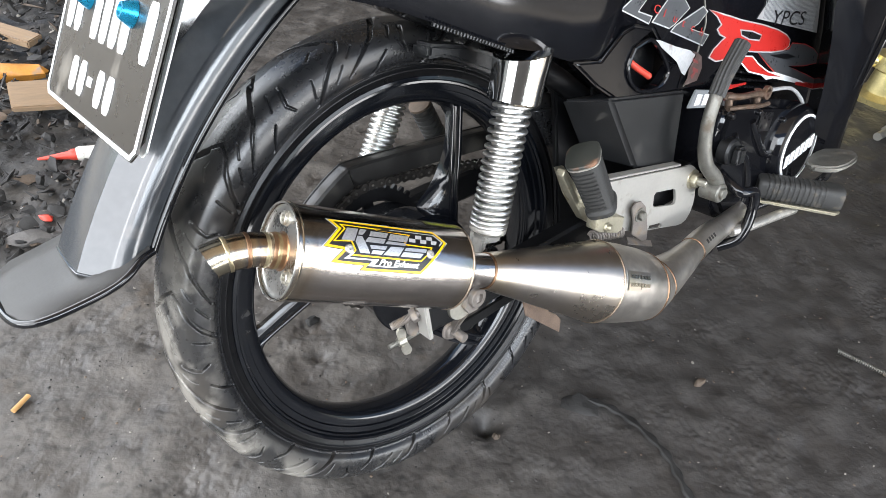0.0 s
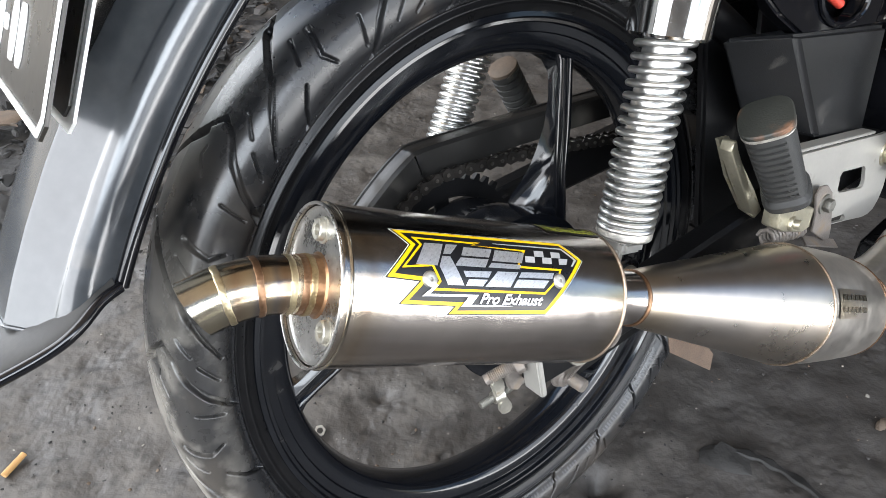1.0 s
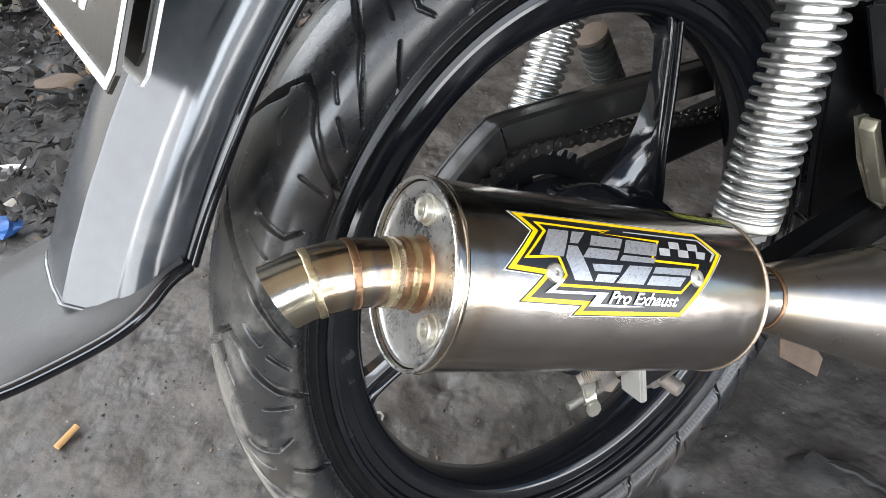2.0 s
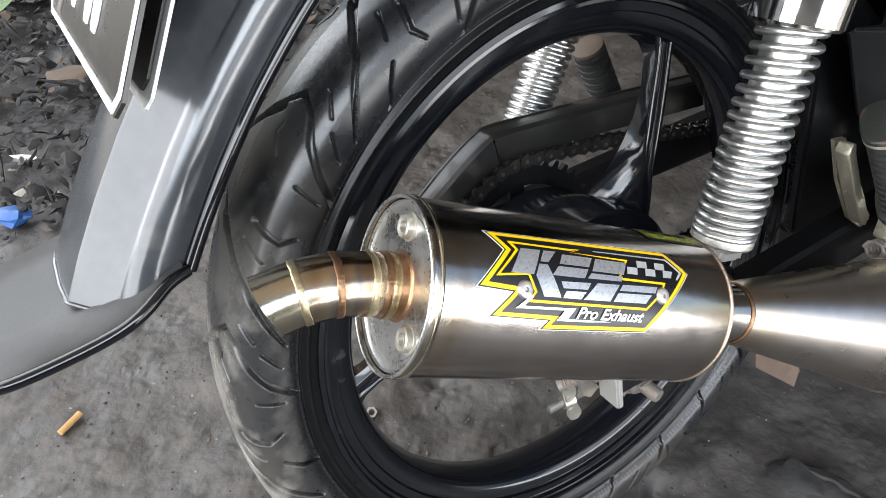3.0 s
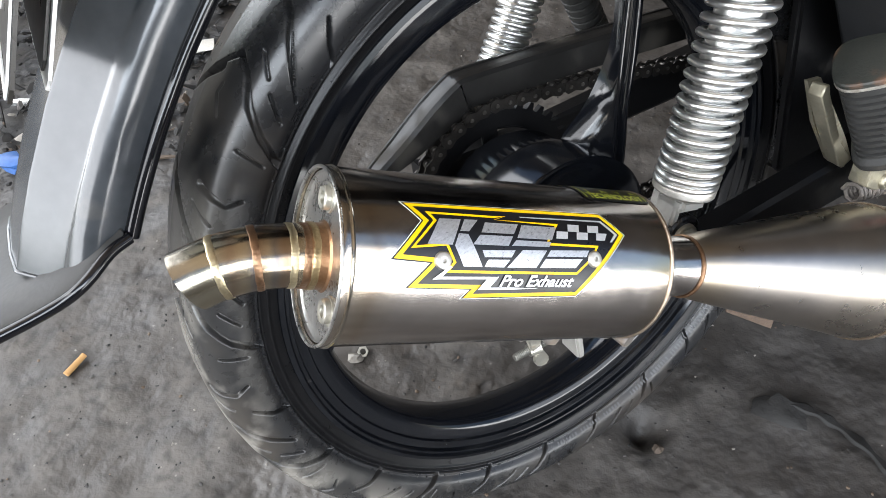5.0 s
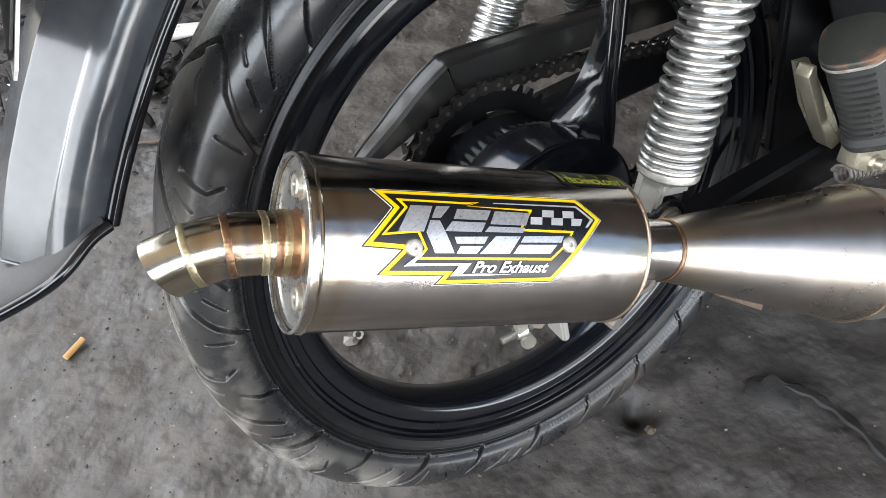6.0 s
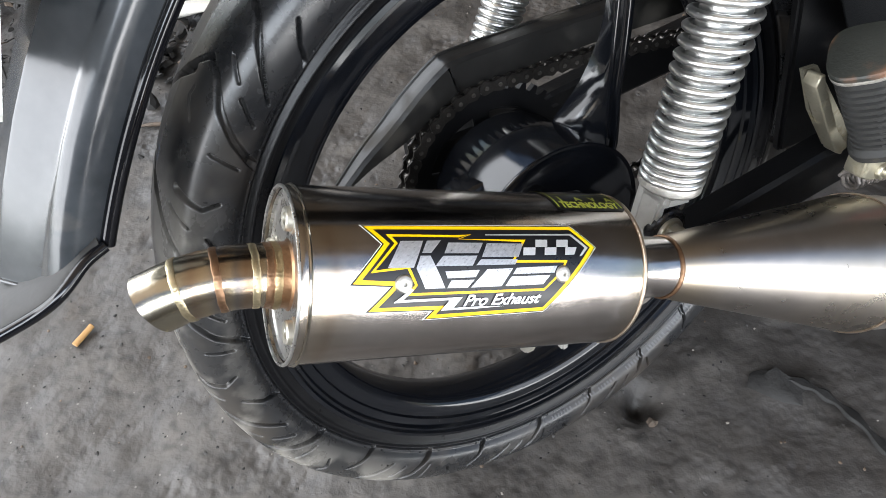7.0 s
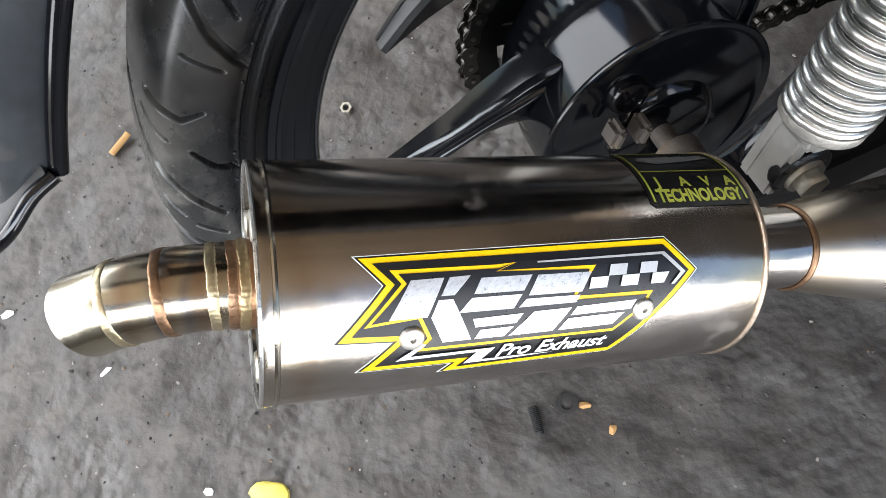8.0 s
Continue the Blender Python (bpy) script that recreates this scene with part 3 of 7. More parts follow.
# grooves within one repeat of 30 degrees: (degrees, arc) points, widths, depth
GROOVES = [
    ([(-5, 0.106), (-8, 0.086), (-9.5, 0.074), (-8, 0.0622), (-5, 0.0524), (-2, 0.0385), (0, 0.0255), (1.3, 0.015)], (0.0018, 0.0036), 0.0042),
    ([(-22, 0.104), (-19, 0.08), (-16, 0.0595), (-10.6, 0.039), (-8, 0.029)], (0.0042, 0.0012), 0.004),
    ([(-18.4, 0.041), (-16, 0.030), (-14.7, 0.0185), (-14, 0.014)], (0.001, 0.0034), 0.004),
    ([(-11.2, 0.0595), (-8.8, 0.0494)], (0.0011, 0.0011), 0.002),
    ([(-7.2, 0.0443), (-4.6, 0.0313)], (0.0014, 0.0011), 0.0025),
    ([(-21.6, 0.070), (-19.7, 0.0526)], (0.0014, 0.0011), 0.0025),
    ([(0.3, 0.0488), (1.4, 0.0304)], (0.0012, 0.0012), 0.0025),
    ([(-5.4, 0.0780), (-4.2, 0.0800), (-2, 0.070)], (0.001, 0.001), 0.002),
    ([(-24, 0.066), (-22.6, 0.046), (-23.6, 0.0366)], (0.0032, 0.0012), 0.0035),
]


def tyre():
    columns, repeats = 260, 12
    s, ys, rs, total = tyre_table(0.00068)
    cols = (np.arange(columns) + 0.5) / columns * 30.0 - 25.0
    A, S = np.meshgrid(cols, s)
    R = np.broadcast_to(rs[:, None], A.shape)
    depth = np.zeros_like(A)
    for far in (0, 1):
        for pts, (w0, w1), deep in GROOVES:
            p = np.array([(a, total - b) if far else (a, b) for a, b in pts])
            if far:
                p[:, 0] += 15
            for shift in (-30, 0, 30):
                q = p + (shift, 0)
                k = len(q) - 1
                for i in range(k):
                    (a0, b0), (a1, b1) = q[i], q[i + 1]
                    px, py = np.radians(A - a0) * R, S - b0
                    dx, dy = np.radians(a1 - a0) * R, b1 - b0
                    t = np.clip((px * dx + py * dy) / (dx * dx + dy * dy), 0, 1)
                    dist = np.hypot(px - t * dx, py - t * dy)
                    w = 0.66 * (w0 + (w1 - w0) * (i + t) / k)
                    depth = np.maximum(depth, 1.25 * deep * np.clip((w - dist) / 0.001 + 0.5, 0, 1))
    # grooves stop short of the bead
    depth = depth * np.clip((s - 0.0152) / 0.002, 0, 1)[:, None] * np.clip((total - s - 0.0152) / 0.002, 0, 1)[:, None]
    # the raised rim guard ridge near the bead
    ridge = 0.0012 * np.exp(-((s - 0.009) / 0.0016) ** 2) - 0.001 * np.exp(-((s - 0.0138) / 0.0012) ** 2) + 0.0008 * np.exp(-((s - 0.0163) / 0.0012) ** 2)
    ny, nr = np.gradient(rs), -np.gradient(ys)
    ln = np.hypot(ny, nr)
    ny, nr = ny / ln, nr / ln
    if nr[len(nr) // 2] < 0:
        ny, nr = -ny, -nr
    push = ridge[:, None] - depth
    Y = ys[:, None] + ny[:, None] * push
    RR = rs[:, None] + nr[:, None] * push
    n_col = columns * repeats
    ang = np.radians(142 + np.concatenate([cols + 30 * k for k in range(repeats)]))
    Yf, Rf = np.tile(Y, (1, repeats)), np.tile(RR, (1, repeats))
    co = np.stack([Rf * np.cos(ang), Yf, Rf * np.sin(ang)], -1).reshape(-1, 3) + np.array(AXLE)
    rows = len(s)
    i, j = np.meshgrid(np.arange(n_col), np.arange(rows - 1))
    i2 = (i + 1) % n_col
    quads = np.stack([j * n_col + i, j * n_col + i2, (j + 1) * n_col + i2, (j + 1) * n_col + i], -1).reshape(-1)
    me = bpy.data.meshes.new("tyre")
    me.vertices.add(len(co))
    me.vertices.foreach_set("co", co.ravel())
    me.loops.add(len(quads))
    me.loops.foreach_set("vertex_index", quads)
    me.polygons.add(len(quads) // 4)
    me.polygons.foreach_set("loop_start", np.arange(0, len(quads), 4))
    me.polygons.foreach_set("use_smooth", np.ones(len(quads) // 4, dtype=bool))
    me.materials.append(rubber)
    me.materials.append(bead_rubber)
    index = np.repeat((s[:-1] < 0.0148).astype(np.int32), n_col)
    me.polygons.foreach_set("material_index", index)
    me.update()
    me.validate()
    return me


wheel = new("rear_wheel")
wheel.parent = bike
wheel.matrix_local = Matrix.Translation(AXLE) @ pose(0.001, 0.008, -0.005, -1.81, 0, -0.25) @ Matrix.Translation(-AXLE)
tyre_ob = new("tyre", tyre())
tyre_ob.parent = wheel
tagged(tyre_ob, "black rubber tyre with slanted grooves and dusty tread")


def tyre_surface(deg, arc, lift):
    s, ys, rs, total = TYRE_ROWS
    y, r = np.interp(arc, s, ys), np.interp(arc, s, rs)
    y2, r2 = np.interp(arc + 0.001, s, ys), np.interp(arc + 0.001, s, rs)
    t = Vector((y2 - y, r2 - r)).normalized()
    y, r = y - t.y * lift, r + t.x * lift
    a = radians(deg)
    return V(r * math.cos(a), y, r * math.sin(a))


TYRE_ROWS = tyre_table(0.0009)


def tyre_lettering():
    # lettering that climbs from the bead towards the shoulder
    bm = bmesh.new()
    tm = text_mesh("VIRTUAL 3D DESIGN", 0.0041)
    r = 0.265
    decal(bm, tm, lambda u, v, h: tyre_surface(133.2 - math.degrees((u * 0.816 - v * 0.578) / r), 0.03 + u * 0.578 + v * 0.816, h), 0.0004, 0.02)
    part("lettering", bm, text_rubber, wheel, "small moulded black lettering")
    # outlined maker's marks, kept as plain outlines
    for deg in (137.6, 166.5, 108.5, 196.0, 79.0):
        bm = bmesh.new()
        outer = [(-0.0125, -0.003), (0.0105, -0.003), (0.0125, 0.003), (-0.0105, 0.003)]
        ring = list(zip(outer, inset(outer, 0.0007)))
        for k in range(4):
            (a, b), (c, d) = ring[k], ring[(k + 1) % 4]
            decal(bm, [a, c, d, b], lambda u, v, h: tyre_surface(deg - math.degrees(u / 0.256), 0.0225 + v, h), 0.0004, 0.02)
        for k in range(3):
            x = -0.0075 + k * 0.006
            decal(bm, [(x, -0.0014), (x + 0.0036, -0.0014), (x + 0.0042, 0.0014), (x + 0.0006, 0.0014)],
                  lambda u, v, h: tyre_surface(deg - math.degrees(u / 0.256), 0.0225 + v, h), 0.0004, 0.02)
        part("moulded_mark", bm, text_rubber, wheel)
    # rows of small moulded marks that cannot be read
    for deg0, arc, count, hgt in ((-94.0, 0.0225, 22, 0.0036), (-72.0, 0.0225, 34, 0.0042)):
        bm = bmesh.new()
        for k in range(count):
            if k % 8 == 7:
                continue
            a0 = deg0 + k * 0.85
            wdt = 0.0012 + 0.0012 * random.random()
            decal(bm, [(0, -hgt / 2), (wdt, -hgt / 2), (wdt, hgt / 2), (0, hgt / 2)], lambda u, v, h: tyre_surface(a0 + math.degrees(u / 0.26), arc + v, h), 0.00035, 0.02)
        part("moulded_bars", bm, scuffed_marks, wheel)
    # moulding vent spues: dimples with stubs by the groove ends
    for k in range(12):
        for off, arc in ((-1.5, 0.0185), (3.4, 0.018), (-16.5, 0.0185), (-12.0, 0.018), (-9.5, 0.031)):
            bm = bmesh.new()
            c = tyre_surface(142 + 30 * k + off, arc, 0.0)
            c2 = tyre_surface(142 + 30 * k + off, arc, 0.0012)
            tube(bm, [c, c2], 0.0009, 6)
            if 90 < (142 + 30 * k + off) % 360 < 330:
                part("moulding_stub", bm, text_rubber, wheel)
            else:
                bm.free()


tyre_lettering()

# ---- rim ----
def rim():
    near = [(0.2355, 0.001), (0.2345, -0.0015), (0.231, -0.002), (0.2295, 0.0005), (0.2272, 0.0005), (0.226, 0.004), (0.2195, 0.005), (0.2185, 0.0075), (0.211, 0.0085), (0.2055, 0.0115), (0.203, 0.016), (0.202, 0.022), (0.2012, 0.029)]
    far = [(0.2022, 0.036), (0.206, 0.046), (0.213, 0.055), (0.223, 0.06), (0.2295, 0.064), (0.231, 0.068), (0.2345, 0.0675), (0.2355, 0.065)]
    prof = near + far + [(0.222, 0.057), (0.214, 0.045), (0.213, 0.03), (0.222, 0.009), (0.2355, 0.001)]
    bm = bmesh.new()
    lathe(bm, prof, (0, 0, 0), (0, 1, 0), 160)
    bmesh.ops.remove_doubles(bm, verts=bm.verts, dist=1e-6)
    return part("rim", bm, rim_paint, wheel, "gloss black cast wheel rim", angle=40)


rim()
SPOKES = (0.0, 120.0, 240.0)


def spoke(deg):
    """One cast spoke: a narrow grooved face beside the radius, on a rib that tapers to the rear and flares out to the hub."""
    m = Matrix.Rotation(radians(-deg), 4, "Y")
    sections = []
    for z, xl, x0, x1, xr, xb, yf, yb in ((0.0, 0.03, 0.05, 0.06, 0.0625, 0.06, 0.008, 0.032), (0.02, 0.027, 0.0585, 0.0725, 0.0765, 0.072, 0.0065, 0.034), (0.035, 0.024, 0.063, 0.077, 0.081, 0.076, 0.007, 0.035), (0.055, 0.029, 0.067, 0.08, 0.0835, 0.078, 0.008, 0.036),
                                          (0.068, 0.04, 0.069, 0.082, 0.085, 0.079, 0.0095, 0.036), (0.079, 0.052, 0.0705, 0.0837, 0.0868, 0.081, 0.0105, 0.034), (0.09, 0.0615, 0.0722, 0.0863, 0.0893, 0.083, 0.011, 0.033),
                                          (0.103, 0.0695, 0.0742, 0.0895, 0.0925, 0.086, 0.0115, 0.032), (0.122, 0.079, 0.0772, 0.0928, 0.097, 0.0895, 0.012, 0.031), (0.145, 0.0855, 0.0805, 0.0957, 0.1, 0.093, 0.0125, 0.031),
                                          (0.168, 0.088, 0.084, 0.0982, 0.1023, 0.096, 0.013, 0.032), (0.18, 0.083, 0.085, 0.0995, 0.105, 0.1, 0.013, 0.034), (0.188, 0.072, 0.082, 0.1015, 0.11, 0.107, 0.0132, 0.036),
                                          (0.196, 0.052, 0.074, 0.105, 0.119, 0.118, 0.0135, 0.04)):
        w = x1 - x0
        back = max(xb, xl + 0.004)
        prof = [(xl * 0.75 + x0 * 0.25, yf + 0.013), (xl * 0.3 + x0 * 0.7, yf + 0.0045), (x0 - 0.0008, yf + 0.0016), (x0 + w * 0.05, yf + 0.0003), (x0 + w * 0.16, yf), (x0 + w * 0.26, yf + 0.0006), (x0 + w * 0.36, yf + 0.0034), (x0 + w * 0.66, yf + 0.0034),
                (x0 + w * 0.76, yf + 0.0006), (x0 + w * 0.87, yf), (x1, yf + 0.0006), (xr, yf + 0.0035), (back, yb), (xl, yb)]
        sections.append([m @ V(x, y, z) for x, y in prof])
    bm = bmesh.new()
    loft(bm, sections)
    return part("spoke", bm, rim_paint, wheel, angle=48)


for deg in SPOKES:
    spoke(deg)


def hub():
    bm = bmesh.new()
    lathe(bm, [(0.0, -0.012), (0.071, -0.0135), (0.0725, -0.012), (0.0725, 0.026), (0.0715, 0.034), (0.068, 0.044), (0.067, 0.066), (0.064, 0.074), (0.05, 0.08), (0, 0.08)], seg=72)
    part("hub", bm, rim_paint, wheel, "gloss black wheel hub")
    bm = bmesh.new()
    lathe(bm, [(0.0, -0.03), (0.03, -0.03), (0.034, -0.0285), (0.038, -0.024), (0.066, -0.0225), (0.071, -0.0215), (0.0745, -0.0222), (0.076, -0.0225), (0.0767, -0.0215), (0.0765, -0.0202), (0.0735, -0.0195), (0.0725, -0.0155), (0.0, -0.0155)], seg=96)
    bmesh.ops.translate(bm, verts=bm.verts, vec=(0, 0.004, 0))
    part("brake_plate", bm, rim_paint, wheel, "black drum brake backing plate")
    bm = bmesh.new()
    lathe(bm, [(0, -0.0215), (0.008, -0.0215), (0.009, -0.0245), (0.011, -0.0245), (0.012, -0.0225), (0.0125, -0.017), (0, -0.017)], (-0.022, 0, 0.044), seg=24)
    part("inspection_plug", bm, gloss_black, wheel)
    # cast lugs beside the axle
    for x, z in ((-0.036, 0.032), (-0.02, 0.027)):
        bm = bmesh.new()
        box(bm, (0.0085, 0.016, 0.015), Matrix.Translation((x, -0.033, z)) @ Matrix.Rotation(radians(24), 4, "Y"), 0.003, 4)
        part("cast_lug", bm, brown_cast, wheel, "dusty cast lug")
    # brake cam boss and torque boss
    bm = bmesh.new()
    lathe(bm, [(0, -0.036), (0.009, -0.036), (0.0105, -0.034), (0.012, -0.021), (0, -0.021)], (0.012, 0, -0.05), seg=24)
    part("cam_boss", bm, satin_black, wheel)


hub()


def sprocket():
    bm = bmesh.new()
    teeth, r0, r1 = 42, 0.0795, 0.086
    pts = []
    for k in range(teeth):
        for f, r in ((-0.32, r0), (-0.14, r1), (0.14, r1), (0.32, r0)):
            t = 2 * math.pi * (k + f) / teeth
            pts.append((r * math.cos(t), r * math.sin(t)))
    lo = [[bm.verts.new((x * s, y, z * s)) for x, z in pts] for s, y in ((1, 0.086), (1, 0.091))]
    inner = [[bm.verts.new((0.064 * x / math.hypot(x, z), y, 0.064 * z / math.hypot(x, z))) for x, z in pts] for y in (0.086, 0.091)]
    n = len(pts)
    for k in range(n):
        j = (k + 1) % n
        bm.faces.new((lo[0][k], lo[0][j], lo[1][j], lo[1][k]))
        bm.faces.new((inner[0][k], inner[0][j], lo[0][j], lo[0][k]))
        bm.faces.new((inner[1][k], inner[1][j], lo[1][j], lo[1][k]))
        bm.faces.new((inner[0][k], inner[0][j], inner[1][j], inner[1][k]))
    for k in range(5):
        a = radians(20 + 72 * k)
        box(bm, (0.04, 0.004, 0.016), Matrix.Translation((0.049 * math.cos(a), 0.0885, 0.049 * math.sin(a))) @ Matrix.Rotation(-a, 4, "Y"), 0.0008)
    lathe(bm, [(0.064, 0.0855), (0.0628, 0.0855), (0.0628, 0.0915), (0.064, 0.0915)], seg=96)
    part("sprocket", bm, frame_paint, wheel, "blackened chain sprocket")
    bm = bmesh.new()
    lathe(bm, [(0.0, 0.094), (0.034, 0.094), (0.036, 0.092), (0.036, 0.076), (0, 0.076)], seg=48)
    part("sprocket_carrier", bm, rim_paint, wheel)
    for k in range(5):
        a = radians(20 + 72 * k)
        bm = bmesh.new()
        hexagon(bm, 0.0062, 0.006, (0.029 * math.cos(a), 0.088, 0.029 * math.sin(a)), (0, -1, 0))
        part("sprocket_nut", bm, zinc, wheel)


sprocket()


def chain():
    """Roller chain round the sprocket and forward to the engine."""
    r, y = 0.085, 0.0885
    pitch = 0.0127
    path = [V(x, y, z) for x, z in ((0.5, -0.002), (0.2, 0.0535), (0.1, 0.0728))]
    for k in range(41):
        a = radians(80 + 196 * k / 40)
        path.append(V(r * math.cos(a), y, r * math.sin(a)))
    path += [V(0.3, y, -0.077), V(0.5, y, -0.068)]
    dist, places = 0.0, []
    carry = 0.0
    for p, q in zip(path, path[1:]):
        ln = (q - p).length
        while carry <= ln:
            places.append((p.lerp(q, carry / ln), (q - p).normalized()))
            carry += pitch
        carry -= ln
    holder = new("chain")
    holder.parent = bike
    tagged(holder, "oily black roller chain")
    for i in range(len(places) - 1):
        p, q = places[i][0], places[i + 1][0]
        t = (q - p).normalized()
        nrm = V(-t.z, 0, t.x)
        bm = bmesh.new()
        for sgn in (-1, 1):
            off = V(0, sgn * (0.0058 if i % 2 else 0.0042), 0)
            arcs = [[end + 0.0064 * (math.cos(a) * t + math.sin(a) * nrm) + off for a in (radians(base - 75 + 30 * k) for k in range(6))] for end, base in ((p, 180), (q, 0))]
            waist = [(p + q) / 2 + side * 0.0041 * nrm + off for side in (-1, 1)]
            pts = arcs[0] + [waist[0]] + arcs[1] + [waist[1]]
            loft(bm, [[v - V(0, 0.0007, 0) for v in pts], [v + V(0, 0.0007, 0) for v in pts]])
        part("chain_link", bm, chain_steel, holder)
        bm = bmesh.new()
        lathe(bm, [(0, -0.0078), (0.0018, -0.0076), (0.0018, 0.0076), (0, 0.0078)], p, (0, 1, 0), 8)
        lathe(bm, [(0.0038, -0.0034), (0.0038, 0.0034)], p, (0, 1, 0), 10)
        part("roller_pin", bm, pin_steel, holder)


chain()


def chain_guard():
    """Black pressed guard that bends over the chain."""
    line = spline([(-0.137, 0, 0.043), (-0.111, 0, 0.0625), (-0.0842, 0, 0.079), (-0.056, 0, 0.0985), (-0.034, 0, 0.111), (-0.02, 0, 0.1145), (0.03, 0, 0.1125), (0.09, 0, 0.109), (0.16, 0, 0.104), (0.33, 0, 0.092)], 6)
    sections = []
    for i, p in enumerate(line):
        t = (line[min(i + 1, len(line) - 1)] - line[max(i - 1, 0)]).normalized()
        down = V(t.z, 0, -t.x)
        wdt = 0.004 + 0.023 * min(1, i / 18)
        top = 0.1035 + 0.0075 * min(1, i / 14)
        prof = [(0.09, wdt), (0.09, 0.004), (0.0925, 0.0008), (0.096, 0), (0.099, 0.0), (0.1, 0.0012), (top - 0.003, 0.0012), (top - 0.002, 0.0), (top, 0.0), (top + 0.003, 0.002), (top + 0.0035, 0.006), (top + 0.0015, 0.006), (top + 0.0005, 0.003), (0.098, 0.0035), (0.0935, 0.0045), (0.0925, wdt)]
        sections.append([V(p.x, y, p.z) + down * d for y, d in prof])
    bm = bmesh.new()
    loft(bm, sections)
    part("chain_guard", bm, guard_paint, bike, "black pressed chain guard with a grey worn edge")


chain_guard()


def swingarm():
    for y0, y1 in ((-0.091, -0.066), (0.128, 0.15)):
        bm = bmesh.new()
        sections = []
        for x, z, h in ((-0.056, 0.003, 0.046), (-0.045, 0.002, 0.044), (0.02, 0.0, 0.042), (0.06, 0.0, 0.04), (0.2, 0.006, 0.044), (0.44, 0.012, 0.05)):
            hh = h / 2
            sections.append([V(x, y0 + 0.003, z - hh), V(x, y0, z - hh + 0.004), V(x, y0, z + hh - 0.004), V(x, y0 + 0.003, z + hh), V(x, y1 - 0.003, z + hh), V(x, y1, z + hh - 0.004), V(x, y1, z - hh + 0.004), V(x, y1 - 0.003, z - hh)])
        loft(bm, sections)
        part("swingarm", bm, frame_paint, bike, "black box-section swingarm")
    bm = bmesh.new()
    tube(bm, [V(0, -0.09, 0), V(0, 0.16, 0)], 0.007, 16)
    lathe(bm, [(0.0, -0.068), (0.014, -0.068), (0.0145, -0.066), (0.0145, -0.034), (0.0, -0.034)], (0, 0, 0), (0, 1, 0), 28)
    hexagon(bm, 0.0125, 0.01, (0, -0.091, 0), (0, -1, 0))
    part("axle", bm, brown_cast, bike)
    bm = bmesh.new()
    lathe(bm, [(0.0, -0.004), (0.017, -0.004), (0.0175, -0.002), (0.0175, 0.002), (0, 0.002)], (-0.012, -0.091, 0), seg=24)
    part("chain_adjuster", bm, zinc, bike)


swingarm()


# ---- exhaust ----
SIL = V(-0.2182, -0.1065, 0.160)
SDIR = V(0.9006, -0.1365, -0.4126).normalized()
SUP = (V(0, 0, 1) - SDIR * SDIR.z).normalized()
SOUT = SDIR.cross(SUP)
SR, SLEN = 0.0413, 0.1795


def on_silencer(s, v, lift):
    """Place on the silencer: s along it from the rear, v the arc from its top towards the outside."""
    a = v / SR
    return SIL + SDIR * s + (SR + lift) * (math.cos(a) * SUP + math.sin(a) * SOUT)


def heat_tint(mat, marks):
    """Straw and brown heat colours round the welds; marks are (place along the silencer, half-width, colour, strength)."""
    n, l = mat.node_tree.nodes, mat.node_tree.links
    base = n["Principled BSDF"].inputs["Base Color"]
    tc = n.new("ShaderNodeTexCoord")
    wob = n.new("ShaderNodeTexNoise")
    wob.inputs["Scale"].default_value = 22
    l.new(tc.outputs["Object"], wob.inputs["Vector"])
    dot = n.new("ShaderNodeVectorMath")
    dot.operation = "DOT_PRODUCT"
    dot.inputs[1].default_value = SDIR
    l.new(tc.outputs["Object"], dot.inputs[0])
    along = n.new("ShaderNodeMath")
    along.operation = "MULTIPLY_ADD"
    l.new(wob.outputs["Fac"], along.inputs[0])
    along.inputs[1].default_value = 0.02
    l.new(dot.outputs["Value"], along.inputs[2])
    zero = (SIL + AXLE).dot(SDIR) + 0.01
    for place, half, color, amount in marks:
        off = n.new("ShaderNodeMath")
        off.operation = "SUBTRACT"
        l.new(along.outputs[0], off.inputs[0])
        off.inputs[1].default_value = zero + place
        mag = n.new("ShaderNodeMath")
        mag.operation = "ABSOLUTE"
        l.new(off.outputs[0], mag.inputs[0])
        fade = n.new("ShaderNodeMapRange")
        for k, v in zip(("From Min", "From Max", "To Min", "To Max"), (0.0, half, amount, 0.0)):
            fade.inputs[k].default_value = v
        l.new(mag.outputs[0], fade.inputs["Value"])
        mix = n.new("ShaderNodeMix")
        mix.data_type = "RGBA"
        l.new(fade.outputs["Result"], mix.inputs[0])
        l.new(base.links[0].from_socket, mix.inputs[6])
        mix.inputs[7].default_value = (*color, 1.0)
        l.new(mix.outputs[2], base)


STRAW, PALE_STRAW, BRONZE, BLUED = (0.48, 0.39, 0.26), (0.46, 0.415, 0.31), (0.3, 0.19, 0.12), (0.17, 0.165, 0.21)
heat_tint(steel, ((0.008, 0.022, STRAW, 0.5), (0.012, 0.005, BRONZE, 0.3), (0.178, 0.018, STRAW, 0.5)))
heat_tint(tint_steel, ((-0.009, 0.009, STRAW, 0.7), (-0.02, 0.007, STRAW, 0.6), (-0.032, 0.008, STRAW, 0.7), (-0.047, 0.012, PALE_STRAW, 0.9),
                       (-0.0128, 0.005, BRONZE, 0.7), (-0.0235, 0.0045, BRONZE, 0.8), (-0.0365, 0.0045, BRONZE, 0.55), (-0.0265, 0.003, BLUED, 0.5), (-0.0165, 0.0025, BLUED, 0.5)))
heat_tint(steel_cone, ((0.23, 0.03, STRAW, 0.6), (0.4, 0.03, STRAW, 0.5), (0.355, 0.05, STRAW, 0.25)))


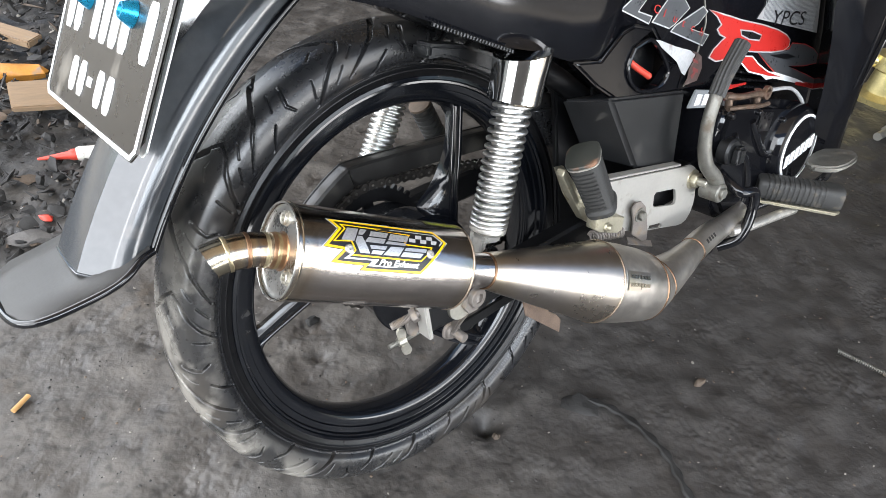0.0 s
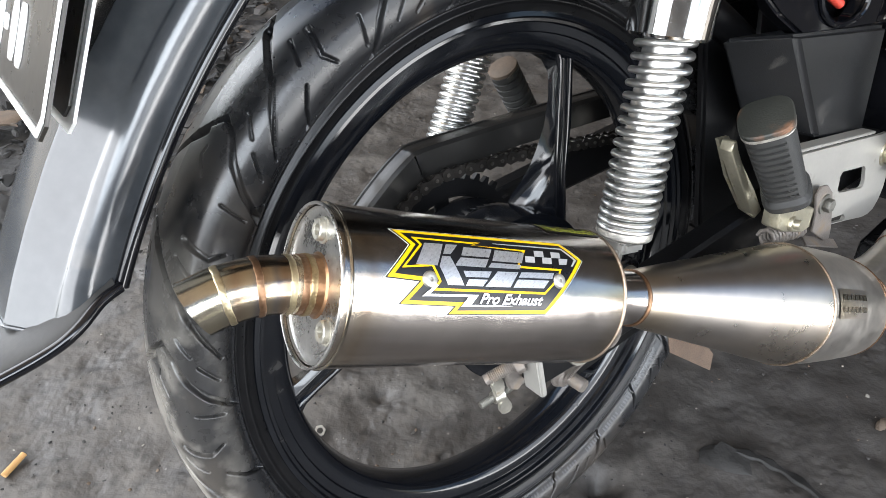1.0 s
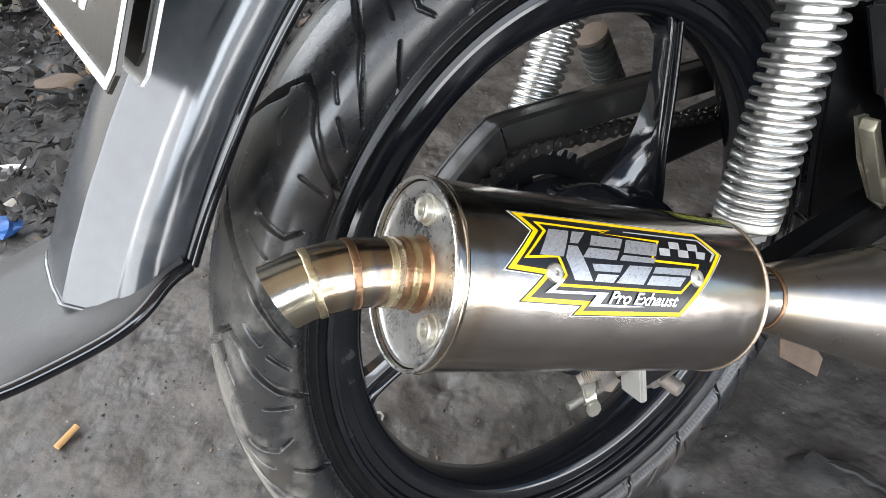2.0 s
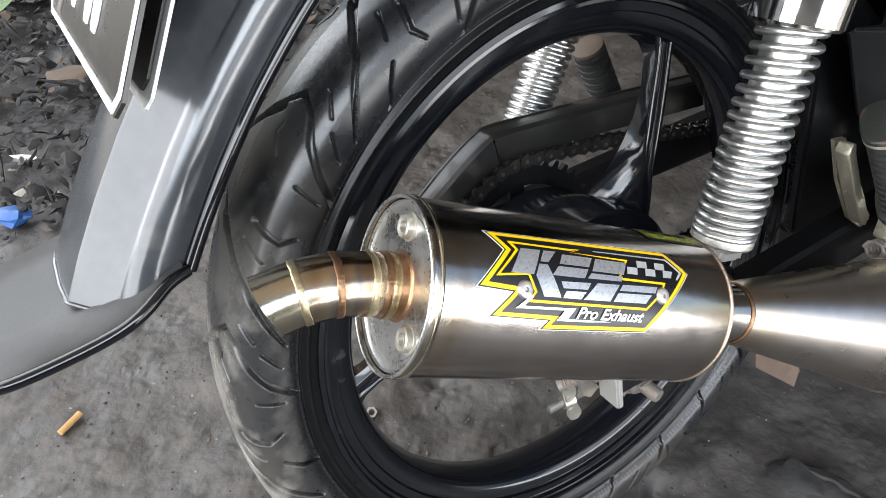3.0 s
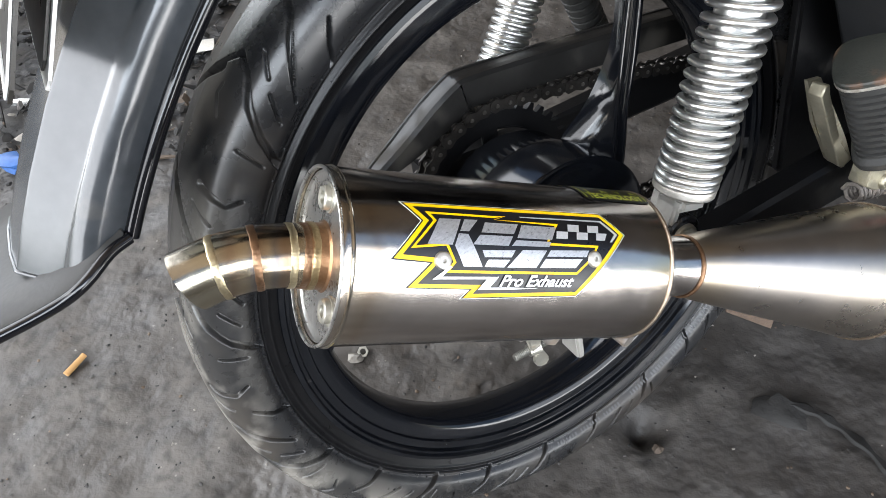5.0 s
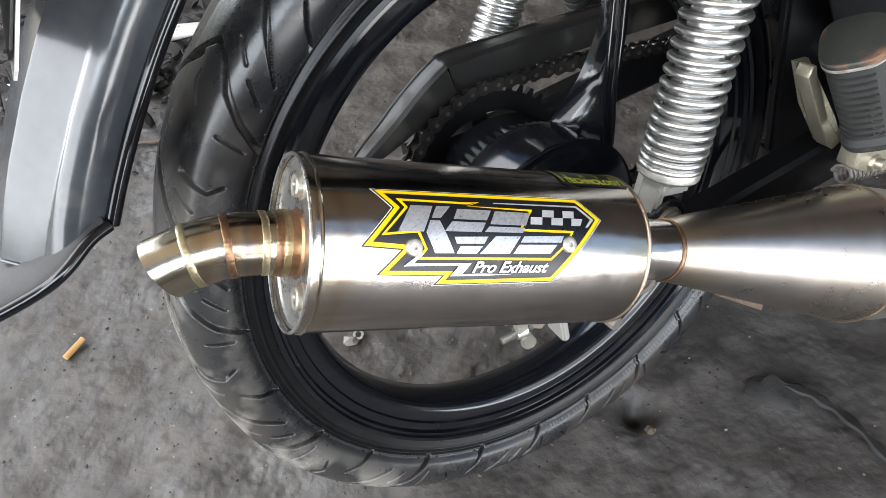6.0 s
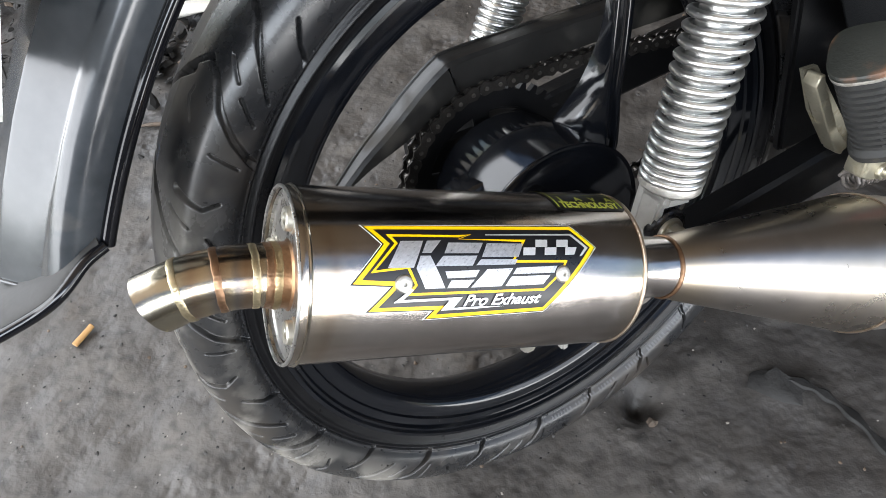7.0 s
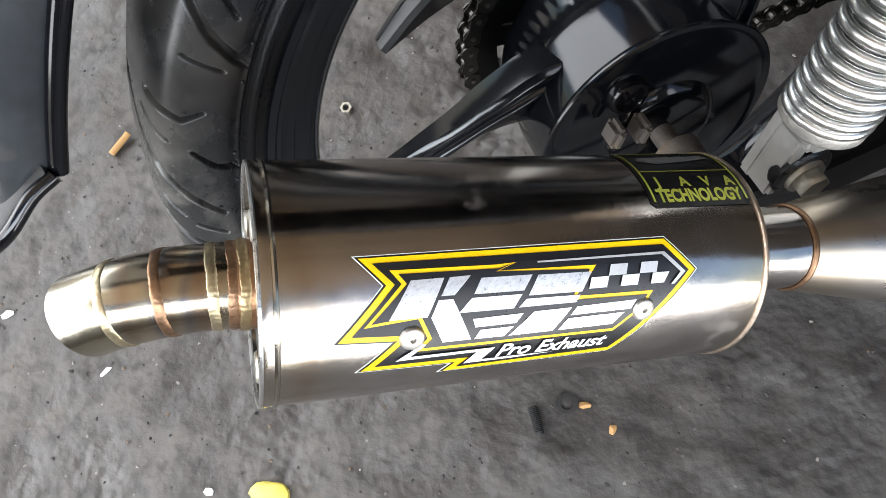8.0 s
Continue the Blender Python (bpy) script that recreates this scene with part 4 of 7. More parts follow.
def exhaust():
    bm = bmesh.new()
    lathe(bm, [(0.0365, 0.0065), (0.0395, 0.005), (0.0402, 0.0), (0.0413, -0.0006), (0.0416, 0.0008), (SR, 0.0025), (SR, 0.06), (SR, 0.12), (SR, SLEN - 0.004), (0.0409, SLEN - 0.001), (0.0398, SLEN + 0.001), (0.03, SLEN + 0.0025), (0.018, SLEN + 0.0025)],
          SIL, SDIR, 96)
    body = part("silencer", bm, steel, bike, "brushed stainless silencer canister with stickers", angle=30)
    # rolled rims at both ends
    for h, r, m in ((0.0, 0.0408, cap_steel), (0.0045, SR, tint_steel), (SLEN - 0.0015, 0.0411, seam_metal)):
        bm = bmesh.new()
        lathe(bm, [(r + 0.0009 * math.cos(radians(t)), h + 0.0009 * math.sin(radians(t))) for t in range(0, 361, 45)], SIL, SDIR, 96)
        part("rim_bead", bm, m, body)
    bm = bmesh.new()
    lathe(bm, [(0.0, 0.0036), (0.0135, 0.0036), (0.034, 0.0036), (0.0345, 0.0041), (0.0378, 0.0041), (0.039, 0.0034), (0.0394, 0.002)], SIL, SDIR, 80)
    part("end_cap", bm, cap_steel, body, "scratched steel end cap set inside the rim")
    for ang in (-11, 116, 258):
        a = radians(ang)
        c = SIL + 0.028 * (math.cos(a) * SUP + math.sin(a) * SOUT)
        bm = bmesh.new()
        lathe(bm, [(0.0, 0.0022), (0.0026, 0.0022), (0.0029, -0.0001), (0.005, -0.0005), (0.0056, 0.0002), (0.0057, 0.0027), (0.0068, 0.0028), (0.007, 0.0036)], c, SDIR, 20)
        part("cap_bolt", bm, zinc, body, "round socket bolt head")
    # tail pipe of welded segments
    line = [SIL + SDIR * 0.012, SIL - SDIR * 0.004, V(-0.2299, -0.1047, 0.1650), V(-0.2425, -0.1027, 0.1688), V(-0.2575, -0.1, 0.1697), V(-0.2715, -0.0975, 0.1677)]
    pts = spline(line, 8)
    bm = bmesh.new()
    rings = len(pts)
    u = SUP.copy()
    sections = []
    for i, p in enumerate(pts):
        t = (pts[min(i + 1, rings - 1)] - pts[max(i - 1, 0)]).normalized()
        u = (u - t * u.dot(t)).normalized()
        w = t.cross(u)
        ring = []
        for k in range(40):
            a = 2 * math.pi * k / 40
            off = math.cos(a) * u + math.sin(a) * w
            slant = 0.003 * math.cos(a) if i == rings - 1 else 0.0
            ring.append(p + 0.0146 * off + t * slant)
        sections.append(ring)
    last = sections[-1]
    c = sum(last, Vector()) / 40
    sections.append([c + (q - c) * 0.9 for q in last])
    back = (pts[-4] - pts[-1])
    sections.append([c + (q - c) * 0.9 + back for q in last])
    sections.append([c + (q - c) * 0.9 + back * 4 for q in last])
    loft(bm, sections, caps=False)
    tail = part("tail_pipe", bm, tint_steel, body, "bent stainless tail pipe of welded segments, heat-tinted")
    for p, q, r, m in ((SIL - SDIR * 0.0062, SDIR, 0.01475, rust_weld), (SIL - SDIR * 0.0026, SDIR, 0.0154, gold_weld), (pts[15], pts[16] - pts[14], 0.01465, weld_metal), (pts[24], pts[25] - pts[23], 0.01465, rust_weld), (pts[32], pts[33] - pts[31], 0.01465, weld_metal)):
        bm = bmesh.new()
        axis = Vector(q).normalized()
        u = SUP
        u = (u - axis * u.dot(axis)).normalized()
        w = axis.cross(u)
        secs = []
        for k in range(193):
            a = 2 * math.pi * (k % 192) / 192
            wob = 0.0002 * math.sin(3 * a + r * 9000) + 0.00012 * math.sin(11 * a + 1)
            row = []
            for b in range(0, 360, 30):
                # overlapping puddles of the bead, bowed along its run
                lean = a + 0.045 * math.cos(radians(b)) * abs(math.sin(radians(b)))
                puddle = 0.00004 * math.sin(a * 48 + 1.6 * abs(math.sin(radians(b))))
                d = math.cos(lean) * u + math.sin(lean) * w
                row.append(Vector(p) + d * (r - 0.0001 + (0.00036 + puddle) * math.cos(radians(b))) + axis * (wob + (0.0017 + puddle * 2) * math.sin(radians(b))))
            secs.append(row)
        loft(bm, secs, caps=False)
        part("weld_bead", bm, m, tail)
    bm = bmesh.new()
    lathe(bm, [(0.0147, -0.0052), (0.0152, -0.0042), (0.0154, -0.001), (0.0153, 0.0012), (0.0156, 0.0026), (0.0168, 0.0036)], SIL, SDIR, 48)
    part("root_weld", bm, collar_weld, tail, "copper-brown weld collar")
    # neck and reverse cone
    neck = SIL + SDIR * (SLEN + 0.001)
    bm = bmesh.new()
    lathe(bm, [(0.0185, 0.0), (0.018, 0.002), (0.018, 0.043), (0.0183, 0.045)], neck, SDIR, 56)
    part("neck_pipe", bm, steel, bike, "stainless neck pipe behind the cone")
    bm = bmesh.new()
    cone0 = neck + SDIR * 0.045
    lathe(bm, [(0.0183, 0.0), (0.021, 0.012), (0.0325, 0.076), (0.0435, 0.138), (0.047, 0.156), (0.048, 0.164)], cone0, SDIR, 80)
    cone = part("cone", bm, steel_cone, bike, "polished stainless reverse cone of the exhaust", angle=30)
    bm = bmesh.new()
    lathe(bm, [(0.0184 + 0.001 * math.cos(radians(t)), 0.0015 * math.sin(radians(t))) for t in range(0, 361, 45)], cone0, SDIR, 60)
    part("weld_bead", bm, rust_weld, cone)
    belly0 = cone0 + SDIR * 0.164
    bm = bmesh.new()
    lathe(bm, [(0.0482 + 0.0008 * math.cos(radians(t)), 0.0013 * math.sin(radians(t))) for t in range(0, 361, 45)], belly0, SDIR, 80)
    part("weld_bead", bm, seam_metal, cone)
    # belly tapering into the header pipe
    mouth = belly0 + SDIR * 0.088
    pts = spline([belly0, belly0 + SDIR * 0.03, belly0 + SDIR * 0.06, mouth, mouth + V(0.03, -0.001, -0.007), V(0.292, -0.17, -0.043), V(0.334, -0.163, -0.043), V(0.38, -0.155, -0.0435), V(0.424, -0.15, -0.046), V(0.46, -0.146, -0.0485), V(0.5, -0.135, -0.055), V(0.55, -0.105, -0.06)], 6)
    rad = [float(r) for r in np.interp(np.arange(len(pts)), [0, 6, 12, 17, 18, 24, 30, 36, 48, 66], [0.048, 0.0475, 0.0458, 0.0432, 0.0425, 0.031, 0.0222, 0.0178, 0.016, 0.0148])]
    bm = bmesh.new()
    tube(bm, pts, rad, 48, caps=False)
    belly = part("header_pipe", bm, header_steel, bike, "stainless belly and header pipe running under the engine", angle=40)
    for i in (18, 24, 37, 46):
        bm = bmesh.new()
        t = (pts[i + 1] - pts[i - 1]).normalized()
        lathe(bm, [(rad[i] + 0.0001 + 0.0007 * math.cos(radians(b)), 0.0012 * math.sin(radians(b))) for b in range(0, 361, 45)], pts[i], t, 48)
        part("weld_bead", bm, rust_weld, belly)
    bm = bmesh.new()
    tube(bm, pts[37:47], [r + 0.0009 for r in rad[37:47]], 40, caps=False)
    sleeve = part("pipe_sleeve", bm, header_steel, belly, "plain steel sleeve round the header pipe")
    for k in range(4):
        a, b = pts[39 + k], pts[40 + k]
        side = (V(0.1, -0.75, 0.65) - (b - a).normalized() * V(0.1, -0.75, 0.65).dot((b - a).normalized())).normalized()
        bm = bmesh.new()
        box(bm, (0.0045, 0.006, 0.0006), frame_at(a + side * (rad[39 + k] + 0.001), b - a, side), 0.0002, 1)
        part("stamped_bar", bm, chain_steel, sleeve)
    # stamped maker's tab, unreadable
    def on_belly(u, v, h):
        a = v / 0.047
        return belly0 + SDIR * u + (0.0478 - u * 0.03 + h) * (math.cos(a) * SUP + math.sin(a) * SOUT)
    bm = bmesh.new()
    decal(bm, [(0.006, 0.040), (0.047, 0.040), (0.047, 0.062), (0.006, 0.062)], on_belly, 0.0012)
    tab = part("stamped_tab", bm, steel_cone, belly)
    for k in range(2):
        v0 = 0.044 + 0.009 * k
        for j in range(6):
            bm = bmesh.new()
            decal(bm, [(0.01 + j * 0.006, v0), (0.0148 + j * 0.006, v0), (0.0148 + j * 0.006, v0 + 0.004), (0.01 + j * 0.006, v0 + 0.004)], on_belly, 0.0017)
            part("stamped_bar", bm, tint_steel, tab)
    # hanger tab that stands on the cone, with its bolt
    bm = bmesh.new()
    slab(bm, [(0.256, 0.034), (0.263, 0.041), (0.274, 0.039), (0.285, 0.028), (0.289, 0.016), (0.296, -0.013), (0.296, -0.026), (0.286, -0.024), (0.26, -0.004), (0.262, 0.012)], 0.0025, side_plane(-0.117), 0.0006, 1)
    tab = part("hanger_tab", bm, brown_cast, bike, "brown-grey steel hanger tab")
    bm = bmesh.new()
    slab(bm, [(0.0, 0.0), (0.045, -0.012), (0.052, -0.002), (0.008, 0.012)], 0.002, frame_at(V(0.255, -0.118, -0.018), (0.96, 0.02, -0.25), (0.1, -0.45, 0.9)), 0.0005, 1)
    part("tab_foot", bm, brown_cast, tab)
    bm = bmesh.new()
    lathe(bm, [(0, 0.0015), (0.0095, 0.0015), (0.01, 0.0), (0, 0)], V(0.273, -0.1195, 0.02), (0, -1, 0), 24)
    hexagon(bm, 0.0068, 0.006, (0.273, -0.121, 0.02), (0, -1, 0))
    part("hanger_bolt", bm, old_metal, tab)
    bm = bmesh.new()
    h0, h1 = V(0.181, -0.118, 0.0225), V(0.236, -0.118, 0.0095)
    hd = (h1 - h0).normalized()
    hu = V(0, 1, 0)
    hw = hd.cross(hu)
    tube(bm, [h0.lerp(h1, k / 90) + 0.007 * (math.cos(k * 0.75) * hu + math.sin(k * 0.75) * hw) for k in range(91)], 0.0017, 8)
    part("hook_spring", bm, brown_cast, bike, "small rusty coil spring")
    # thin rusty flap under the cone
    bm = bmesh.new()
    slab(bm, [(0.072, -0.022), (0.08, -0.053), (0.146, -0.113), (0.147, -0.093), (0.138, -0.08), (0.127, -0.072), (0.118, -0.058), (0.1, -0.043)], 0.0014, side_plane(-0.107), 0.0004, 1)
    for v in bm.verts:
        v.co.y += 0.006 * math.sin((v.co.x - 0.06) * 30) + 0.05 * max(0.0, -0.05 - v.co.z) * 0.6
    part("heat_shield_tab", bm, rusty, bike, "thin brown rusty bracket tab")
    return body


silencer = exhaust()


def stickers():
    k = SR * math.pi / 180
    scale = lambda pts: [(s, d * k) for s, d in pts]
    outer = scale([(0.0285, 22.0), (0.1345, 21.2), (0.1462, 36.5), (0.1180, 78.8), (0.0570, 80.5), (0.0606, 74.6), (0.0295, 74.0), (0.0401, 58.6), (0.0218, 57.0), (0.0365, 33.6)])
    inner = scale([(0.0376, 27.6), (0.0722, 28.1), (0.0788, 27.6), (0.0727, 30.7), (0.1072, 31.2), (0.1, 44.6), (0.1294, 45.0), (0.1250, 54.3), (0.1162, 64.6), (0.0456, 64.8), (0.0496, 58.3), (0.0462, 48.8), (0.0294, 50.9), (0.0411, 33.4)])
    # the outermost white sliver paints in the highlight along the sticker's edge
    layers = [(inset(outer, -0.0009), sticker_white, "paper_edge", 0.0001), (inset(outer, -0.0006), sticker_black, "backing", 0.0002), (outer, sticker_yellow, "yellow_border", 0.0004), (inset(outer, 0.0019), sticker_black, "black_field", 0.0006),
              (inner, sticker_yellow, "yellow_inner_line", 0.0008), (inset(inner, 0.0012), sticker_black, "inner_field", 0.001)]
    base = None
    for poly, mat, name, lift in layers:
        bm = bmesh.new()
        decal(bm, poly, on_silencer, lift)
        ob = part(name, bm, mat, silencer if base is None else base, "black, yellow and silver sticker with angular shapes" if base is None else "")
        if base is None:
            ob.name = "sticker"
            base = ob
    # the maker's mark as plain slanted silver blocks
    blocks = [[(0.0439, 32.2), (0.0545, 32.0), (0.0490, 48.2), (0.0370, 48.2)], [(0.0563, 32.0), (0.0631, 31.8), (0.0577, 39.6), (0.0533, 39.6)], [(0.0525, 41.2), (0.0572, 41.2), (0.0640, 60.7), (0.0545, 60.8), (0.0502, 48.6)],
              [(0.0666, 33.2), (0.0840, 33.4), (0.0810, 40.0), (0.0640, 39.9)], [(0.0633, 41.4), (0.0804, 41.5), (0.0776, 47.6), (0.0592, 47.5)],
              [(0.0860, 33.7), (0.1052, 34.0), (0.1018, 42.6), (0.0826, 42.4)], [(0.0820, 43.8), (0.1012, 44.0), (0.0998, 47.3), (0.0794, 47.4)],
              [(0.0639, 50.8), (0.0812, 50.2), (0.0790, 54.6), (0.0650, 54.9)], [(0.0668, 56.3), (0.0784, 56.1), (0.0752, 60.8), (0.0650, 60.8)],
              [(0.0850, 49.9), (0.0985, 49.6), (0.0925, 60.6), (0.0768, 60.8)],
              [(0.1005, 49.4), (0.1230, 48.6), (0.1212, 53.0), (0.0984, 53.4)], [(0.0976, 54.8), (0.1190, 54.4), (0.1150, 60.2), (0.0945, 60.6)]]
    for b in blocks:
        bm = bmesh.new()
        decal(bm, scale(b), on_silencer, 0.0012)
        part("silver_block", bm, letter_foil, base)
    # chequered flag and the silver line round it
    for r, row in enumerate((31.4, 36.6)):
        for c in range(2):
            s0 = 0.1125 + c * 0.0118 - r * 0.0008 + (0 if r == 0 else -0.0065)
            bm = bmesh.new()
            decal(bm, scale([(s0, row), (s0 + 0.0066, row), (s0 + 0.0058, row + 5.0), (s0 - 0.0008, row + 5.0)]), on_silencer, 0.0012)
            part("flag_square", bm, sticker_silver, base)
    s0 = 0.1287
    bm = bmesh.new()
    decal(bm, scale([(s0, 36.6), (s0 + 0.0066, 36.6), (s0 + 0.0045, 41.6), (s0 - 0.0008, 41.6)]), on_silencer, 0.0012)
    part("flag_square", bm, sticker_silver, base)
    for poly in ([(0.086, 27.8), (0.1335, 27.2), (0.1335, 28.4), (0.086, 28.5)], [(0.1335, 27.2), (0.1418, 37.0), (0.1375, 42.5), (0.1362, 42.5), (0.1398, 37.0), (0.1325, 28.4)]):
        bm = bmesh.new()
        decal(bm, scale(poly), on_silencer, 0.0012)
        part("silver_line", bm, sticker_silver, base)
    for poly in ([(0.0445, 67.0), (0.0730, 66.6), (0.0690, 73.4), (0.0800, 73.2), (0.0950, 73.6), (0.0800, 74.6), (0.0630, 74.8), (0.0668, 68.2), (0.0435, 68.6), (0.0400, 68.8), (0.0480, 60.5), (0.0492, 61.2)],):
        bm = bmesh.new()
        decal(bm, scale(poly), on_silencer, 0.0012)
        part("white_flash", bm, sticker_white, base)
    tm = text_mesh("Pro Exhaust", 0.0072, 0.4, 0.00018)
    for v in tm.verts:
        v.co.x, v.co.y = 0.0735 + v.co.x * 1.13, 72.4 * k - v.co.y
    bm = bmesh.new()
    decal(bm, tm, on_silencer, 0.0012)
    part("lettering", bm, sticker_white, base, "small white lettering")
    # rivets through the sticker
    for s, d in ((0.0446, 57.6), (0.1263, 54.0)):
        c = on_silencer(s, d * k, 0)
        n = (c - SIL - SDIR * s).normalized()
        bm = bmesh.new()
        lathe(bm, [(0.0, 0.0012), (0.0008, 0.0012), (0.001, 0.0022), (0.0022, 0.0024), (0.0036, 0.0018), (0.0042, 0.0008), (0.0042, 0.0)], c, n, 24)
        part("rivet", bm, alloy, silencer, "round aluminium rivet")
    # small black and olive sticker near the front of the canister
    bm = bmesh.new()
    box_poly = [(0.1335, -44), (0.1755, -44), (0.1762, -42), (0.1762, 3.2), (0.1745, 5.6), (0.1352, 5.6), (0.1335, 3.2)]
    decal(bm, scale(box_poly), on_silencer, 0.0003)
    small = part("small_sticker", bm, sticker_black, silencer, "small black sticker with olive lettering and border")
    for poly in ([(0.1348, -42), (0.1356, -42), (0.1356, 2.5), (0.1348, 2.5)], [(0.1742, -42), (0.175, -42), (0.175, 2.5), (0.1742, 2.5)], [(0.1348, -42), (0.175, -42), (0.175, -40.6), (0.1348, -40.6)],
                 [(0.1356, -18.2), (0.1742, -18.2), (0.1742, -17.6), (0.1356, -17.6)]):
        bm = bmesh.new()
        decal(bm, scale(poly), on_silencer, 0.0006)
        part("olive_line", bm, olive, small)
    for j, letter in enumerate("JAVA"):
        tm = text_mesh(letter, 0.0078, 0.0, 0.00025)
        for v in tm.verts:
            v.co.x, v.co.y = 0.1392 + j * 0.0098 + v.co.x * 0.8, -6.6 * k - v.co.y * 0.85
        bm = bmesh.new()
        decal(bm, tm, on_silencer, 0.0006)
        part("olive_letter", bm, olive, small)
    bm = bmesh.new()
    decal(bm, scale([(0.141, -33), (0.17, -35), (0.172, -31), (0.158, -27), (0.146, -25), (0.139, -29)]), on_silencer, 0.0006)
    part("emblem", bm, sticker_grey, small)
    tm = text_mesh("TECHNOLOGY", 0.0074, 0.0, 0.0003)
    xs = [v.co.x for v in tm.verts]
    for v in tm.verts:
        v.co.x, v.co.y = 0.1372 + v.co.x / max(xs) * 0.0362, 2.6 * k - v.co.y
    bm = bmesh.new()
    decal(bm, tm, on_silencer, 0.0006)
    part("lettering", bm, olive, small)


stickers()

# ---- shock absorbers ----
def shock(y, near):
    low, top = (V(0.0305, y, 0.0775), V(0.069, y, 0.2155)) if near else (V(0.036, y, 0.066), V(0.113, y, 0.205))
    d = (top - low).normalized()
    ob = new("shock_absorber")
    ob.parent = bike
    tagged(ob, "chromed coil-over shock absorber" if near else "chromed shock absorber behind the wheel")
    turns, wire, r = (19.0, 0.00265, 0.0185) if near else (20.0, 0.0032, 0.017)
    u = (V(1, 0, 0) - d * d.x).normalized()
    w = d.cross(u)
    n = int(turns * 28)
    pts = []
    for k in range(n + 1):
        f = k / n
        a = 2 * math.pi * turns * f
        h = (0.006 + 0.145 * (f ** 1.2))
        pts.append(low + d * h + r * (math.cos(a) * u + math.sin(a) * w))
    bm = bmesh.new()
    tube(bm, pts, wire, 12)
    part("spring", bm, spring_chrome, ob, "chrome coil spring")
    bm = bmesh.new()
    lathe(bm, [(0.0146, 0.008), (0.0146, 0.15)], low, d, 40)
    part("damper_body", bm, spring_chrome, ob)
    bm = bmesh.new()
    lathe(bm, [(0.0, 0.0), (0.017, 0.0), (0.0195, 0.0008), (0.0206, 0.0022), (0.0207, 0.008), (0.02, 0.0092), (0.012, 0.0095)], low, d, 40)
    part("spring_seat", bm, alloy, ob, "pale grey lower spring seat")
    bm = bmesh.new()
    # upper cup, slightly flared, cut at a slant at its top
    lathe(bm, [(0.0185, -0.002), (0.0262, -0.002), (0.0278, 0.0), (0.0282, 0.02), (0.0295, 0.04), (0.0298, 0.048), (0.0288, 0.0485), (0.0275, 0.045), (0.0, 0.044)], top, d, 48)
    for v in bm.verts:
        h = (v.co - top).dot(d)
        if h > 0.03:
            v.co += d * 0.32 * (v.co - top - d * h).x
    part("spring_cup", bm, chrome, ob, "polished chrome upper cup")
    bm = bmesh.new()
    cl = low.copy()
    m = frame_at(cl, (0, 1, 0), -d)
    slab(bm, [(-0.0125, -0.0115), (0.0145, -0.0115), (0.0145, 0.0115), (-0.0125, 0.0115)], 0.01, m, 0.0028)
    # web along the rear and one cheek on the wheel side
    slab(bm, [(-0.0075, -0.0115), (0.0145, -0.0115), (0.0145, -0.004), (-0.0075, -0.004)], 0.046, m, 0.002)
    slab(bm, [(0.006, -0.0125), (0.0145, -0.0125), (0.0145, 0.0125), (0.006, 0.0125)], 0.046, m, 0.002)
    part("clevis", bm, silver_paint, ob, "pale painted lower clevis")
    eye = cl - d * 0.031 + V(0.003, -0.0025, 0)
    if near:
        bm = bmesh.new()
        lathe(bm, [(0.004, -0.007), (0.0142, -0.007), (0.0155, -0.0055), (0.0155, -0.001), (0.0135, 0.004), (0.004, 0.009)], eye, (0, 1, 0), 32)
        part("washer", bm, satin_black, ob, "black washer")
        bm = bmesh.new()
        lathe(bm, [(0.0, -0.0095), (0.0098, -0.0095), (0.0103, -0.007), (0.0, -0.006)], eye, (0, 1, 0), 32)
        hexagon(bm, 0.0082, 0.0075, eye + V(0, -0.009, 0), (0, -1, 0.0))
        part("bolt", bm, zinc, ob, "zinc flange bolt")
    return ob


shock(-0.092, True)
shock(0.15, False)


